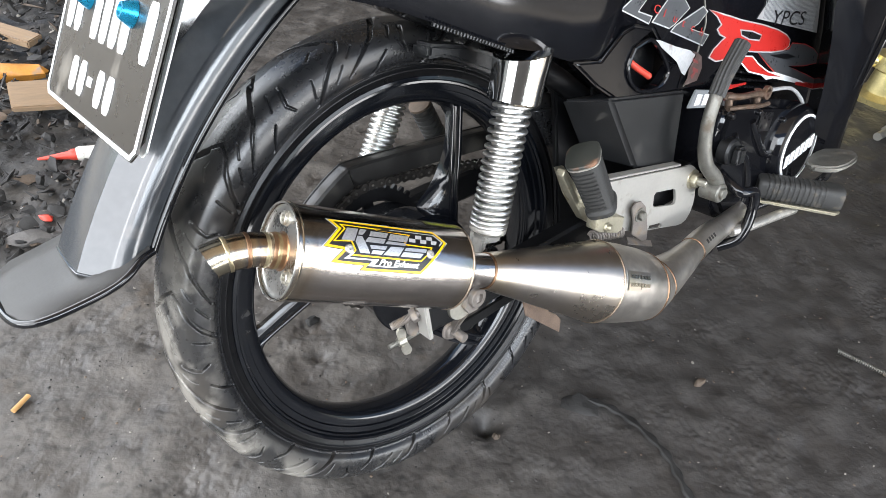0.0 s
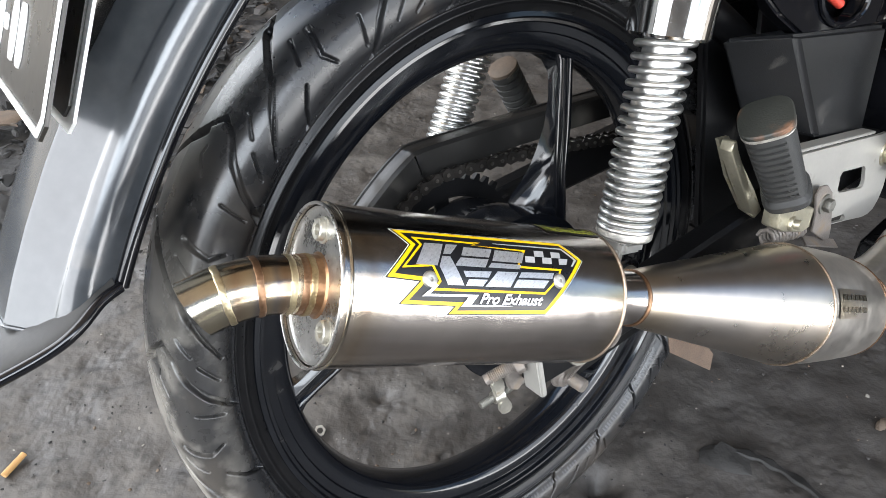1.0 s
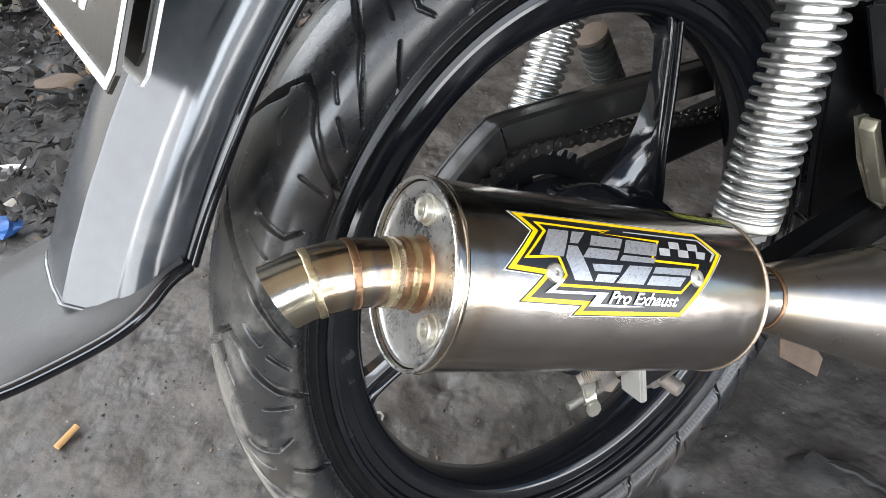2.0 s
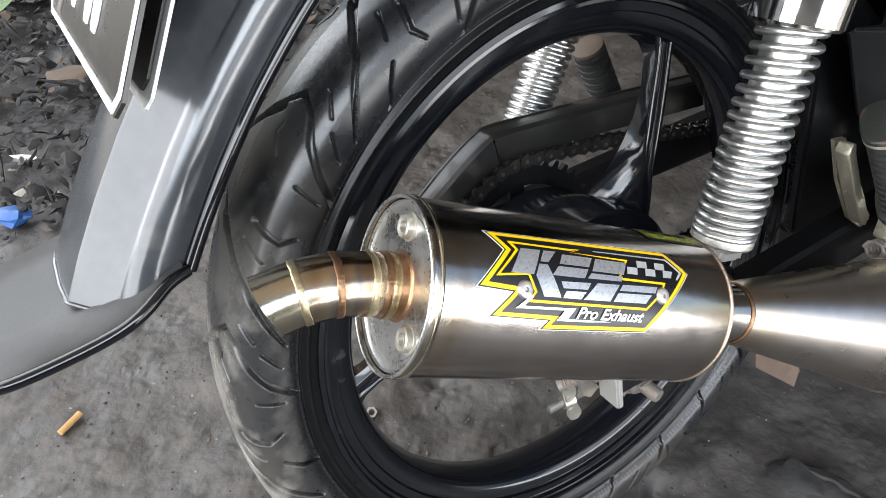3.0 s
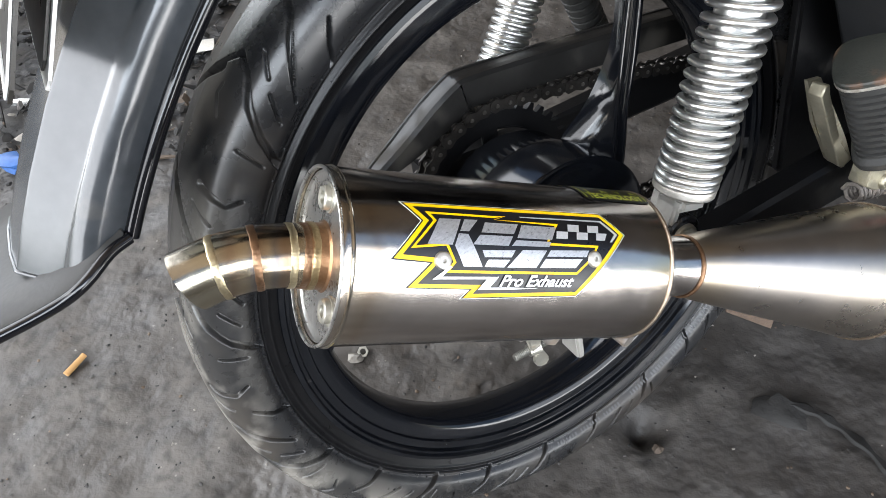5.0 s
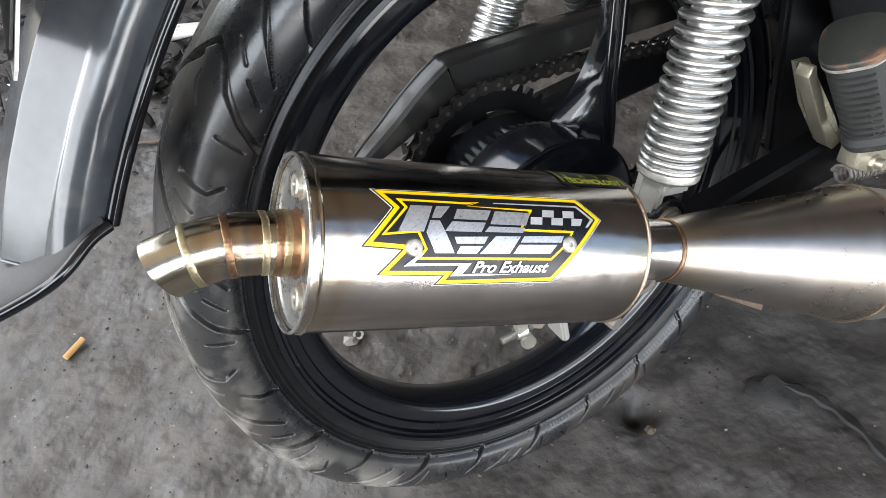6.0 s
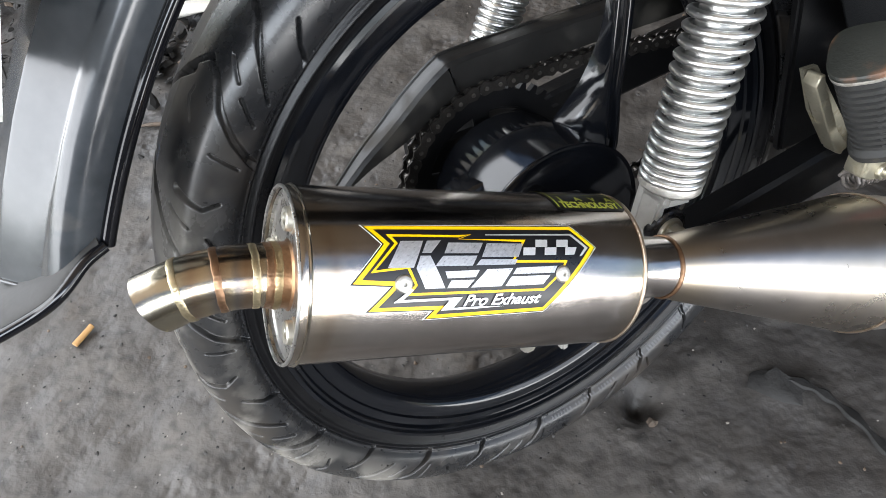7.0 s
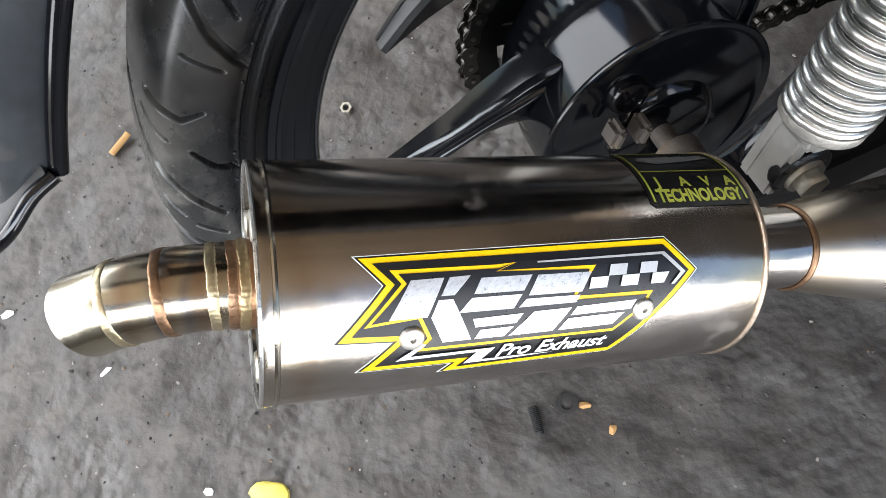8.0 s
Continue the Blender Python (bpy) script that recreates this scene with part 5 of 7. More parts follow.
# ---- rear brake linkage ----
def brake_linkage():
    ob = new("brake_linkage")
    ob.parent = bike
    tagged(ob, "dusty drum brake arm, adjusters and zinc wing nut")
    # end plate of the swingarm with the chain adjuster bolt
    bm = bmesh.new()
    box(bm, (0.006, 0.02, 0.054), Matrix.Translation((-0.0595, -0.087, 0.004)) @ Matrix.Rotation(radians(-6), 4, "Y"), 0.0015)
    part("end_plate", bm, silver_paint, ob, "pale grey end plate")
    bm = bmesh.new()
    a0, a1 = V(-0.062, -0.083, 0.009), V(-0.091, -0.0695, -0.003)
    ad = (a1 - a0).normalized()
    tube(bm, [a0, a1], 0.0042, 14)
    for k in range(17):
        lathe(bm, [(0.0042, -0.0007), (0.005, 0), (0.0042, 0.0007)], a0 + ad * (0.006 + 0.0015 * k), ad, 12)
    bolt = part("adjuster_bolt", bm, brown_cast, ob, "dusty threaded adjuster bolt")
    bm = bmesh.new()
    hexagon(bm, 0.0085, 0.007, a0 + ad * 0.003, ad)
    part("lock_nut", bm, brown_cast, bolt)
    bm = bmesh.new()
    slab(bm, [(-0.07, -0.012), (-0.058, 0.012), (-0.052, 0.006), (-0.05, -0.024), (-0.06, -0.032), (-0.068, -0.026)], 0.006, side_plane(-0.064), 0.0012, 1)
    part("brake_arm_end", bm, brown_cast, ob)
    # rod and wing nut
    bm = bmesh.new()
    rod0, rod1 = V(-0.0855, -0.0525, -0.0435), V(0.42, -0.066, -0.036)
    d = (rod1 - rod0).normalized()
    tube(bm, [rod0, rod0.lerp(rod1, 0.2), rod1], 0.0027, 12)
    for k in range(22):
        lathe(bm, [(0.0027, -0.0007), (0.0033, 0), (0.0027, 0.0007)], rod0 + d * (0.001 + 0.0014 * k), d, 10)
    part("brake_rod", bm, old_metal, ob, "threaded brake rod")
    nut = rod0 + d * 0.0125
    bm = bmesh.new()
    lathe(bm, [(0.003, 0.0), (0.005, 0.0), (0.0058, 0.006), (0.0065, 0.009), (0.003, 0.009)], nut, d, 16)
    wing_nut = part("wing_nut", bm, zinc, ob, "pale zinc wing nut")
    for side in (V(0.42, 0.1, -0.9), V(-0.25, -0.02, 0.97)):
        bm = bmesh.new()
        s = side.normalized()
        slab(bm, [(0.003, -0.0045), (0.009, -0.0075), (0.02, -0.007), (0.0245, -0.001), (0.021, 0.0045), (0.011, 0.0045), (0.003, 0.0045)], 0.0032, frame_at(nut + d * 0.005 + V(0, -0.002, 0), s, (0, -1, 0)), 0.0013)
        part("wing", bm, zinc, wing_nut)
    # cam bolt with washer, and the cast arm up to the shock mount
    bm = bmesh.new()
    lathe(bm, [(0, 0.0), (0.0135, 0.0), (0.014, 0.0012), (0.0135, 0.003), (0.0115, 0.0035), (0.011, 0.007), (0.009, 0.0085), (0, 0.0085)], V(0.009, -0.046, -0.069), (0.05, -1, -0.08), 28)
    washer_ob = part("cam_washer", bm, brown_cast, ob, "dusty brown washer")
    bm = bmesh.new()
    lathe(bm, [(0, 0.0), (0.0062, 0.0), (0.0062, 0.0195), (0.0055, 0.021), (0, 0.021)], V(0.0095, -0.05, -0.0695), (0.12, -1, -0.12), 20)
    part("cam_bolt", bm, brown_cast, washer_ob)
    bm = bmesh.new()
    b0, b1 = V(0.006, -0.05, -0.064), V(-0.002, -0.102, 0.012)
    slab(bm, [(-0.006, -0.0085), (0.03, -0.0065), (0.07, -0.007), (0.095, -0.0095), (0.102, 0.0), (0.095, 0.0095), (0.07, 0.008), (0.03, 0.0075), (-0.006, 0.0085)], 0.006, frame_at(b0, b1 - b0, (1, -0.6, 0.1)), 0.0018)
    arm = part("cast_arm", bm, brown_cast, ob, "pale brown cast brake arm")
    bm = bmesh.new()
    lathe(bm, [(0.005, 0.0), (0.0108, 0.0), (0.0115, 0.001), (0.0115, 0.007), (0.0105, 0.008), (0.006, 0.008), (0.0055, 0.004), (0, 0.004)], V(-0.001, -0.104, 0.013), (0.1, -1, 0.0), 28)
    part("arm_eye", bm, brown_cast, arm)
    bm = bmesh.new()
    slab(bm, [(-0.012, -0.008), (0.3, -0.006), (0.3, 0.006), (-0.012, 0.008)], 0.004, frame_at(V(0.03, -0.042, -0.078), (1, -0.02, 0.1), (0, -1, 0)), 0.001)
    part("torque_stay", bm, frame_paint, ob)


brake_linkage()


# ---- rear mudguard ----
def mudguard():
    yc = 0.045
    ob = new("rear_mudguard")
    ob.parent = bike
    tagged(ob, "glossy smoke-grey plastic rear mudguard with a flared tail")
    half = [(-0.0425, -0.002), (-0.044, 0.0), (-0.046, 0.004), (-0.0485, 0.009), (-0.05, 0.0145), (-0.0495, 0.0195), (-0.0475, 0.0238), (-0.0445, 0.0268), (-0.0435, 0.0272), (-0.0415, 0.0285), (-0.0375, 0.0335), (-0.036, 0.0348),
            (-0.0282, 0.0462), (-0.0265, 0.0475), (-0.012, 0.0492)]
    outer = half + [(-y, h) for y, h in half[::-1]]
    inner = [(y * 0.95, h - 0.0028) for y, h in outer[::-1]]

    def ring(th, prof):
        """Cross-section of the guard at an angle round the wheel; towards the tail its middle reaches further down than its skirts."""
        wide = 1 + 0.17 * max(0.0, (th - 133) / 20) ** 1.5
        row = []
        for y, h in prof:
            t = th + 5.2 * max(0.0, (th - 141) / 12) * min(1.0, max(0.0, (h + 0.002) / 0.029))
            u = (t - 125) / 30
            a = radians(t)
            row.append((0.33 - 0.0275 * u + 0.0239 * u * u + h) * V(math.cos(a), 0, math.sin(a)) + V(0, yc + y * wide, 0))
        return row
    angles = (90, 96, 102, 108, 114, 120, 125, 130, 135, 139, 143, 147, 150, 153)
    bm = bmesh.new()
    loft(bm, [ring(th, outer + inner) for th in angles])
    part("guard_shell", bm, guard_plastic, ob, angle=24)
    # rolled edge
    for s in (1, -1):
        bm = bmesh.new()
        tube(bm, spline([ring(th, [(-0.0448 * s, -0.0012)])[0] for th in angles], 4), 0.0042, 14)
        part("rolled_edge", bm, gloss_black, ob)
    # flared tongue below it
    bm = bmesh.new()
    rows = []
    for x, z, hw, lift in ((-0.292, 0.1515, 0.0555, 0.0), (-0.302, 0.1475, 0.06, 0.0), (-0.318, 0.1395, 0.067, 0.001), (-0.335, 0.133, 0.0665, 0.001), (-0.365, 0.1275, 0.0645, 0.001), (-0.388, 0.1245, 0.061, 0.001), (-0.402, 0.1225, 0.05, 0.0), (-0.408, 0.121, 0.03, 0.0)):
        prof = [(-hw, -0.003), (-hw - 0.001, 0.0), (-hw + 0.003, 0.0035), (-hw * 0.5, 0.0045), (0.0, 0.005), (hw * 0.5, 0.0045), (hw - 0.003, 0.0035), (hw + 0.001, 0.0), (hw, -0.003), (hw * 0.5, 0.0015), (0, 0.002), (-hw * 0.5, 0.0015)]
        rows.append([V(x, yc + y, z + h + lift) for y, h in prof])
    loft(bm, rows)
    part("tail_tongue", bm, tongue_plastic, ob, "flat flared tongue of the mudguard", angle=50)
    bm = bmesh.new()
    edge = [V(-0.29, yc - 0.056, 0.148), V(-0.302, yc - 0.061, 0.1465), V(-0.318, yc - 0.068, 0.1395), V(-0.335, yc - 0.0675, 0.133), V(-0.365, yc - 0.0655, 0.1275), V(-0.388, yc - 0.062, 0.1245), V(-0.402, yc - 0.051, 0.1225), V(-0.409, yc - 0.03, 0.121), V(-0.411, yc, 0.1205), V(-0.409, yc + 0.03, 0.121), V(-0.402, yc + 0.051, 0.1225)]
    tube(bm, spline(edge, 4), 0.0034, 12)
    part("rolled_edge", bm, gloss_black, ob)
    # moulded bead along the lower edge of the shell
    bm = bmesh.new()
    tube(bm, ring(153, [(y, h + 0.0002) for y, h in outer[4:-4]]), 0.0012, 8)
    part("moulded_bead", bm, guard_plastic, ob)


mudguard()


def number_plate():
    ob = new("number_plate")
    ob.parent = bike
    tagged(ob, "dark number plate with white painted marks and border")
    br, up = V(-0.301, -0.082, 0.2535), V(0.056, 0, 0.106).normalized()
    across = V(0, 1, 0)
    nrm = across.cross(up) * -1
    m = Matrix((-across, up, -across.cross(up))).transposed().to_4x4()
    if m.to_3x3().col[2].x > 0:
        m = Matrix((-across, up, across.cross(up))).transposed().to_4x4()
    m.translation = br + across * 0.126
    out = m.to_3x3().col[2]
    w, h = 0.126, 0.135

    def pane(poly, lift, mat, name, parent, thick=0.0008):
        bm = bmesh.new()
        slab(bm, poly, thick, m @ Matrix.Translation((0, 0, lift)))
        return part(name, bm, mat, parent)
    rounded = lambda w, h0, h1, r: [(-w + r, h0), (w - r, h0), (w, h0 + r), (w, h1 - r), (w - r, h1), (-w + r, h1), (-w, h1 - r), (-w, h0 + r)]
    base = pane(rounded(w, 0, h, 0.008), 0.0, plate_base, "plate_base", ob, 0.0016)
    border = rounded(w - 0.001, 0.001, h - 0.001, 0.008)
    inner = inset(border, 0.0034)
    for k in range(8):
        k2 = (k + 1) % 8
        pane([border[k], border[k2], inner[k2], inner[k]], 0.0018, plate_white, "border_strip", base)
    # marks: plain rounded bars, two rows
    for x0, y0, count, bw, bh, pitch in ((-0.108, 0.068, 9, 0.017, 0.046, 0.0245), (-0.062, 0.018, 5, 0.016, 0.03, 0.0245)):
        for k in range(count):
            if count == 5 and k == 2:
                pane([(x0 + k * pitch, y0 + 0.012), (x0 + k * pitch + 0.011, y0 + 0.012), (x0 + k * pitch + 0.011, y0 + 0.02), (x0 + k * pitch, y0 + 0.02)], 0.0018, plate_white, "white_bar", base)
                continue
            if count == 9 and k in (2, 7):
                continue
            x = x0 + k * pitch
            pane([(x + 0.003, y0), (x + bw - 0.003, y0), (x + bw, y0 + 0.006), (x + bw, y0 + bh - 0.006), (x + bw - 0.003, y0 + bh), (x + 0.003, y0 + bh), (x, y0 + bh - 0.006), (x, y0 + 0.006)], 0.0018, plate_white, "white_bar", base)
    # second plate behind it, edge painted white
    bm = bmesh.new()
    slab(bm, rounded(0.1085, 0.002, h, 0.006), 0.0014, m @ Matrix.Translation((0, 0, -0.013)))
    back = part("backing_plate", bm, plate_white, ob, "white-edged backing plate")
    bm = bmesh.new()
    slab(bm, rounded(0.103, 0.008, h, 0.006), 0.0012, m @ Matrix.Translation((0, 0, -0.0112)))
    part("backing_field", bm, plate_base, back)
    for x in (-0.054, 0.056):
        bm = bmesh.new()
        p = m @ V(x, 0.1, 0.0018)
        lathe(bm, [(0.0, 0.009), (0.0035, 0.009), (0.0045, 0.0105), (0.0062, 0.0105), (0.0068, 0.0095), (0.0105, 0.002), (0.011, 0.0), (0, 0)], p, out, 32)
        part("plate_bolt", bm, blue_alloy, ob, "blue anodised bolt with a conical washer")
    bm = bmesh.new()
    slab(bm, [(-0.04, 0.03), (0.04, 0.03), (0.04, 0.135), (-0.04, 0.135)], 0.012, m @ Matrix.Translation((0, 0, -0.026)), 0.002)
    part("plate_bracket", bm, satin_black, ob)


number_plate()


# ---- body panels ----
def panel(name, outline, y, thick, mat, label="", bulge=0.0, bevel=0.006, parent=None):
    bm = bmesh.new()
    slab(bm, outline, thick, side_plane(y), bevel, 3)
    if bulge:
        zs = [p[1] for p in outline]
        z0, z1 = min(zs), max(zs)
        for v in bm.verts:
            f = (v.co.z - z0) / (z1 - z0)
            v.co.y -= bulge * math.sin(math.pi * min(1, max(0, f)))
    return part(name, bm, mat, parent or bike, label, angle=40)


def body():
    # tail cover: a lofted shell over the wheel, tapering to the rear
    bm = bmesh.new()
    rows = []
    for x, zb, zt, y0 in ((-0.24, 0.362, 0.43, -0.075), (-0.15, 0.352, 0.46, -0.085), (-0.069, 0.3265, 0.48, -0.09), (-0.034, 0.311, 0.485, -0.092), (0.048, 0.274, 0.49, -0.094), (0.1, 0.259, 0.49, -0.094), (0.15, 0.2395, 0.49, -0.094), (0.2, 0.2305, 0.49, -0.094),
                          (0.225, 0.246, 0.49, -0.094), (0.245, 0.257, 0.49, -0.0885), (0.3, 0.245, 0.48, -0.0865)):
        h = zt - zb
        rows.append([V(x, y0 + 0.02, zb - 0.001), V(x, y0 + 0.003, zb), V(x, y0, zb + 0.006), V(x, y0 - 0.004, zb + h * 0.25), V(x, y0 - 0.001, zb + h * 0.55), V(x, y0 + 0.02, zb + h * 0.9), V(x, y0 + 0.05, zt), V(x, y0 + 0.08, zt), V(x, y0 + 0.08, zb)])
    loft(bm, rows)
    part("tail_cover", bm, gloss_black, bike, "gloss black plastic tail cover", angle=45)
    # ribbed seal strip along its lower edge
    bm = bmesh.new()
    for k in range(26):
        p = V(-0.034, -0.096, 0.309).lerp(V(0.06, -0.098, 0.268), k / 25)
        box(bm, (0.0022, 0.004, 0.004), Matrix.Translation(p) @ Matrix.Rotation(radians(23), 4, "Y"), 0.0006, 1)
    tagged(part("ribbed_strip", bm, matt_plastic, bike), kind="stuff")
    # inner mudguard over the tyre
    bm = bmesh.new()
    secs = []
    for th in range(-6, 92, 7):
        a = radians(th)
        o = V(math.cos(a), 0, math.sin(a))
        r = 0.318 if th > 8 else 0.322
        secs.append([o * r + V(0, -0.02, 0), o * (r + 0.004) + V(0, -0.018, 0), o * (r + 0.006) + V(0, 0.09, 0), o * (r + 0.003) + V(0, 0.09, 0), o * (r - 0.001) + V(0, -0.012, 0), o * (r - 0.03) + V(0, -0.016, 0), o * (r - 0.03) + V(0, -0.019, 0)])
    loft(bm, secs)
    part("inner_mudguard", bm, satin_black, bike, "matt black inner mudguard")
    for k in range(5):
        bm = bmesh.new()
        a = radians(34 - 7 * k)
        box(bm, (0.008, 0.006, 0.03), Matrix.Translation((0.304 * math.cos(a), -0.021, 0.304 * math.sin(a))) @ Matrix.Rotation(-a, 4, "Y"), 0.0015)
        part("guard_rib", bm, matt_plastic, bike)
    bm = bmesh.new()
    slab(bm, [(0.006, 0.259), (0.03, 0.257), (0.098, 0.224), (0.104, 0.228), (0.102, 0.246), (0.06, 0.263), (0.01, 0.274)], 0.03, side_plane(-0.004), 0.004)
    part("tail_stay", bm, matt_plastic, bike, "grey-black plastic stay over the tyre")
    # side cover with a vent
    cover = panel("side_cover", [(0.157, 0.236), (0.205, 0.2285), (0.24, 0.253), (0.262, 0.2575), (0.3, 0.2465), (0.262, 0.232), (0.254, 0.212), (0.262, 0.192), (0.285, 0.176), (0.322, 0.174), (0.345, 0.196), (0.372, 0.19), (0.362, 0.158), (0.3, 0.166), (0.242, 0.173), (0.2, 0.2)],
                  -0.078, 0.016, gloss_black, "gloss black side cover with a vent opening", bevel=0.003)
    upper = panel("side_cover_top", [(0.3, 0.2465), (0.345, 0.196), (0.372, 0.19), (0.362, 0.158), (0.43, 0.15), (0.47, 0.17), (0.55, 0.155), (0.6, 0.135), (0.7, 0.105), (0.83, 0.05), (0.86, 0.06), (0.84, 0.16), (0.78, 0.22), (0.7, 0.27), (0.5, 0.30), (0.3, 0.32), (0.26, 0.3), (0.262, 0.2575)],
                  -0.076, 0.016, gloss_black, "gloss black centre cover with red and grey decals", bevel=0.003)
    # inside of the vent
    bm = bmesh.new()
    slab(bm, [(0.24, 0.16), (0.36, 0.16), (0.36, 0.25), (0.24, 0.25)], 0.004, side_plane(-0.052))
    part("vent_back", bm, matt_plastic, cover)
    bm = bmesh.new()
    tube(bm, spline([V(0.264, -0.07, 0.226), V(0.285, -0.076, 0.206), V(0.318, -0.08, 0.184)], 6), 0.0042, 12)
    part("red_hose", bm, red_plastic, cover, "red hose behind the vent")
    # rim of the vent
    bm = bmesh.new()
    ring = spline([V(x, -0.0955, z) for x, z in ((0.262, 0.232), (0.252, 0.212), (0.262, 0.19), (0.287, 0.175), (0.322, 0.175), (0.334, 0.19), (0.318, 0.214), (0.292, 0.236), (0.262, 0.232))], 5)
    tube(bm, ring, 0.0028, 8, caps=False)
    part("vent_rim", bm, gloss_black, cover)

    def sticker(name, pts, mat, y=-0.0925, parent=None, label=""):
        bm = bmesh.new()
        slab(bm, pts, 0.0006, side_plane(y))
        return part(name, bm, mat, parent or upper, label)
    sticker("white_flash", [(0.295, 0.236), (0.311, 0.232), (0.346, 0.218), (0.379, 0.207), (0.392, 0.199), (0.386, 0.19), (0.379, 0.183), (0.374, 0.176), (0.366, 0.181), (0.352, 0.198), (0.33, 0.213)], worn_white, -0.0945, cover)
    sticker("brown_patch", [(0.382, 0.206), (0.396, 0.201), (0.406, 0.194), (0.411, 0.178), (0.403, 0.163), (0.374, 0.163), (0.38, 0.171), (0.381, 0.183), (0.388, 0.19), (0.394, 0.198)], smoked_sticker, -0.0953, cover)
    for pts in ([(0.386, 0.196), (0.398, 0.19), (0.4, 0.186), (0.389, 0.19)], [(0.388, 0.184), (0.402, 0.178), (0.401, 0.174), (0.39, 0.178)], [(0.386, 0.173), (0.394, 0.178), (0.396, 0.175), (0.39, 0.168)]):
        sticker("red_fleck", pts, old_red, -0.0959, cover)
    # seam line between the two covers
    bm = bmesh.new()
    tube(bm, spline([V(0.4, -0.0925, 0.265), V(0.41, -0.0925, 0.235), V(0.402, -0.0925, 0.205), V(0.395, -0.0925, 0.18), V(0.378, -0.0925, 0.16)], 5), 0.001, 6)
    part("seam", bm, old_metal, upper)
    # grey lettering blocks with red writing
    grey = [[(0.235, 0.279), (0.259, 0.29), (0.281, 0.286), (0.263, 0.272), (0.291, 0.262), (0.287, 0.256)], [(0.296, 0.256), (0.322, 0.277), (0.355, 0.272), (0.367, 0.26), (0.34, 0.246), (0.33, 0.243)], [(0.344, 0.243), (0.399, 0.256), (0.409, 0.249), (0.393, 0.238), (0.375, 0.234), (0.419, 0.218), (0.409, 0.208), (0.336, 0.238)]]
    for g in grey:
        sticker("grey_block", inset(g, -0.0015), sticker_silver, -0.0922)
        sticker("grey_field", g, wing_grey)
    for k, letter in enumerate("Clutch"):
        tm = text_mesh(letter, 0.0155, 0.3)
        for v in tm.verts:
            x, z = v.co.x, v.co.y
            v.co = V(0.291 + 0.0208 * k + x * 1.15, -0.0941, 0.2685 - 0.009 * k + z * 0.95 - x * 0.5)
        bm = bmesh.new()
        merge(bm, tm)
        part("red_letter", bm, sticker_red, upper)
    # large red emblem, plain rounded shapes with a pale edge
    big = [(0.414, 0.251), (0.448, 0.239), (0.499, 0.223), (0.558, 0.207), (0.608, 0.191), (0.636, 0.179), (0.65, 0.169), (0.65, 0.161), (0.635, 0.158), (0.597, 0.163), (0.549, 0.173), (0.513, 0.181), (0.502, 0.176), (0.483, 0.176), (0.447, 0.18), (0.431, 0.188), (0.437, 0.195), (0.455, 0.204), (0.465, 0.207), (0.448, 0.215), (0.441, 0.222), (0.45, 0.226), (0.435, 0.24)]
    wing = [(0.56, 0.169), (0.6, 0.16), (0.655, 0.155), (0.663, 0.162), (0.707, 0.152), (0.74, 0.139), (0.76, 0.126), (0.761, 0.113), (0.72, 0.117), (0.662, 0.128), (0.74, 0.096), (0.822, 0.061), (0.731, 0.088), (0.64, 0.117), (0.6, 0.142)]
    sticker("wing_edge", inset(wing, -0.0015), sticker_red, -0.0918)
    sticker("grey_wing", wing, wing_grey, -0.0922)
    sticker("wing_slot", [(0.594, 0.158), (0.649, 0.15), (0.681, 0.139), (0.652, 0.14)], sticker_black, -0.0928)
    sticker("emblem_edge", inset(big, -0.002), sticker_silver, -0.0926)
    sticker("emblem", big, sticker_red, -0.093)
    slot = [(0.5, 0.21), (0.53, 0.203), (0.557, 0.193), (0.554, 0.188), (0.525, 0.195), (0.504, 0.204)]
    sticker("emblem_slot", inset(slot, -0.002), sticker_silver, -0.0934)
    sticker("emblem_slot", slot, sticker_black, -0.0938)
    leg = [(0.507, 0.174), (0.545, 0.165), (0.566, 0.15), (0.599, 0.132), (0.645, 0.115), (0.602, 0.126), (0.542, 0.146), (0.521, 0.161)]
    sticker("emblem_edge", inset(leg, -0.002), sticker_white, -0.0926)
    sticker("emblem_leg", leg, sticker_red, -0.093)
    for pts in ([(0.47, 0.162), (0.5, 0.135), (0.54, 0.13), (0.54, 0.127), (0.49, 0.13), (0.462, 0.16)],
                [(0.7, 0.095), (0.77, 0.075), (0.82, 0.055), (0.825, 0.051), (0.77, 0.068), (0.7, 0.09)]):
        sticker("red_line", pts, sticker_red, -0.0931)
    sticker("white_line", [(0.572, 0.137), (0.62, 0.128), (0.7, 0.1), (0.79, 0.062), (0.79, 0.058), (0.7, 0.093), (0.62, 0.118), (0.6, 0.12)], sticker_white)
    pale = [(0.54, 0.219), (0.572, 0.247), (0.722, 0.225), (0.737, 0.165), (0.65, 0.189)]
    hatch = sticker("hatched_patch", pale, sticker_silver)
    tm = text_mesh("YPCS", 0.034, 0.15)
    for v in tm.verts:
        v.co = V(0.578 + v.co.x * 1.35, -0.0941, 0.205 + v.co.y * 0.85 - v.co.x * 0.24)
    bm = bmesh.new()
    merge(bm, tm)
    part("dark_lettering", bm, sticker_black, hatch)
    # fine dark hatching
    bm = bmesh.new()
    for k in range(46):
        x = 0.556 + k * 0.0036
        z1 = 0.2445 - (x - 0.575) * 0.15
        slab(bm, [(x, z1 - 0.005), (x + 0.0011, z1 - 0.005), (x + 0.0011, 0.219 - (x - 0.548) * 0.275), (x, 0.219 - (x - 0.548) * 0.275)], 0.0003, side_plane(-0.0932))
    tagged(part("hatching", bm, sticker_grey, hatch), kind="stuff")
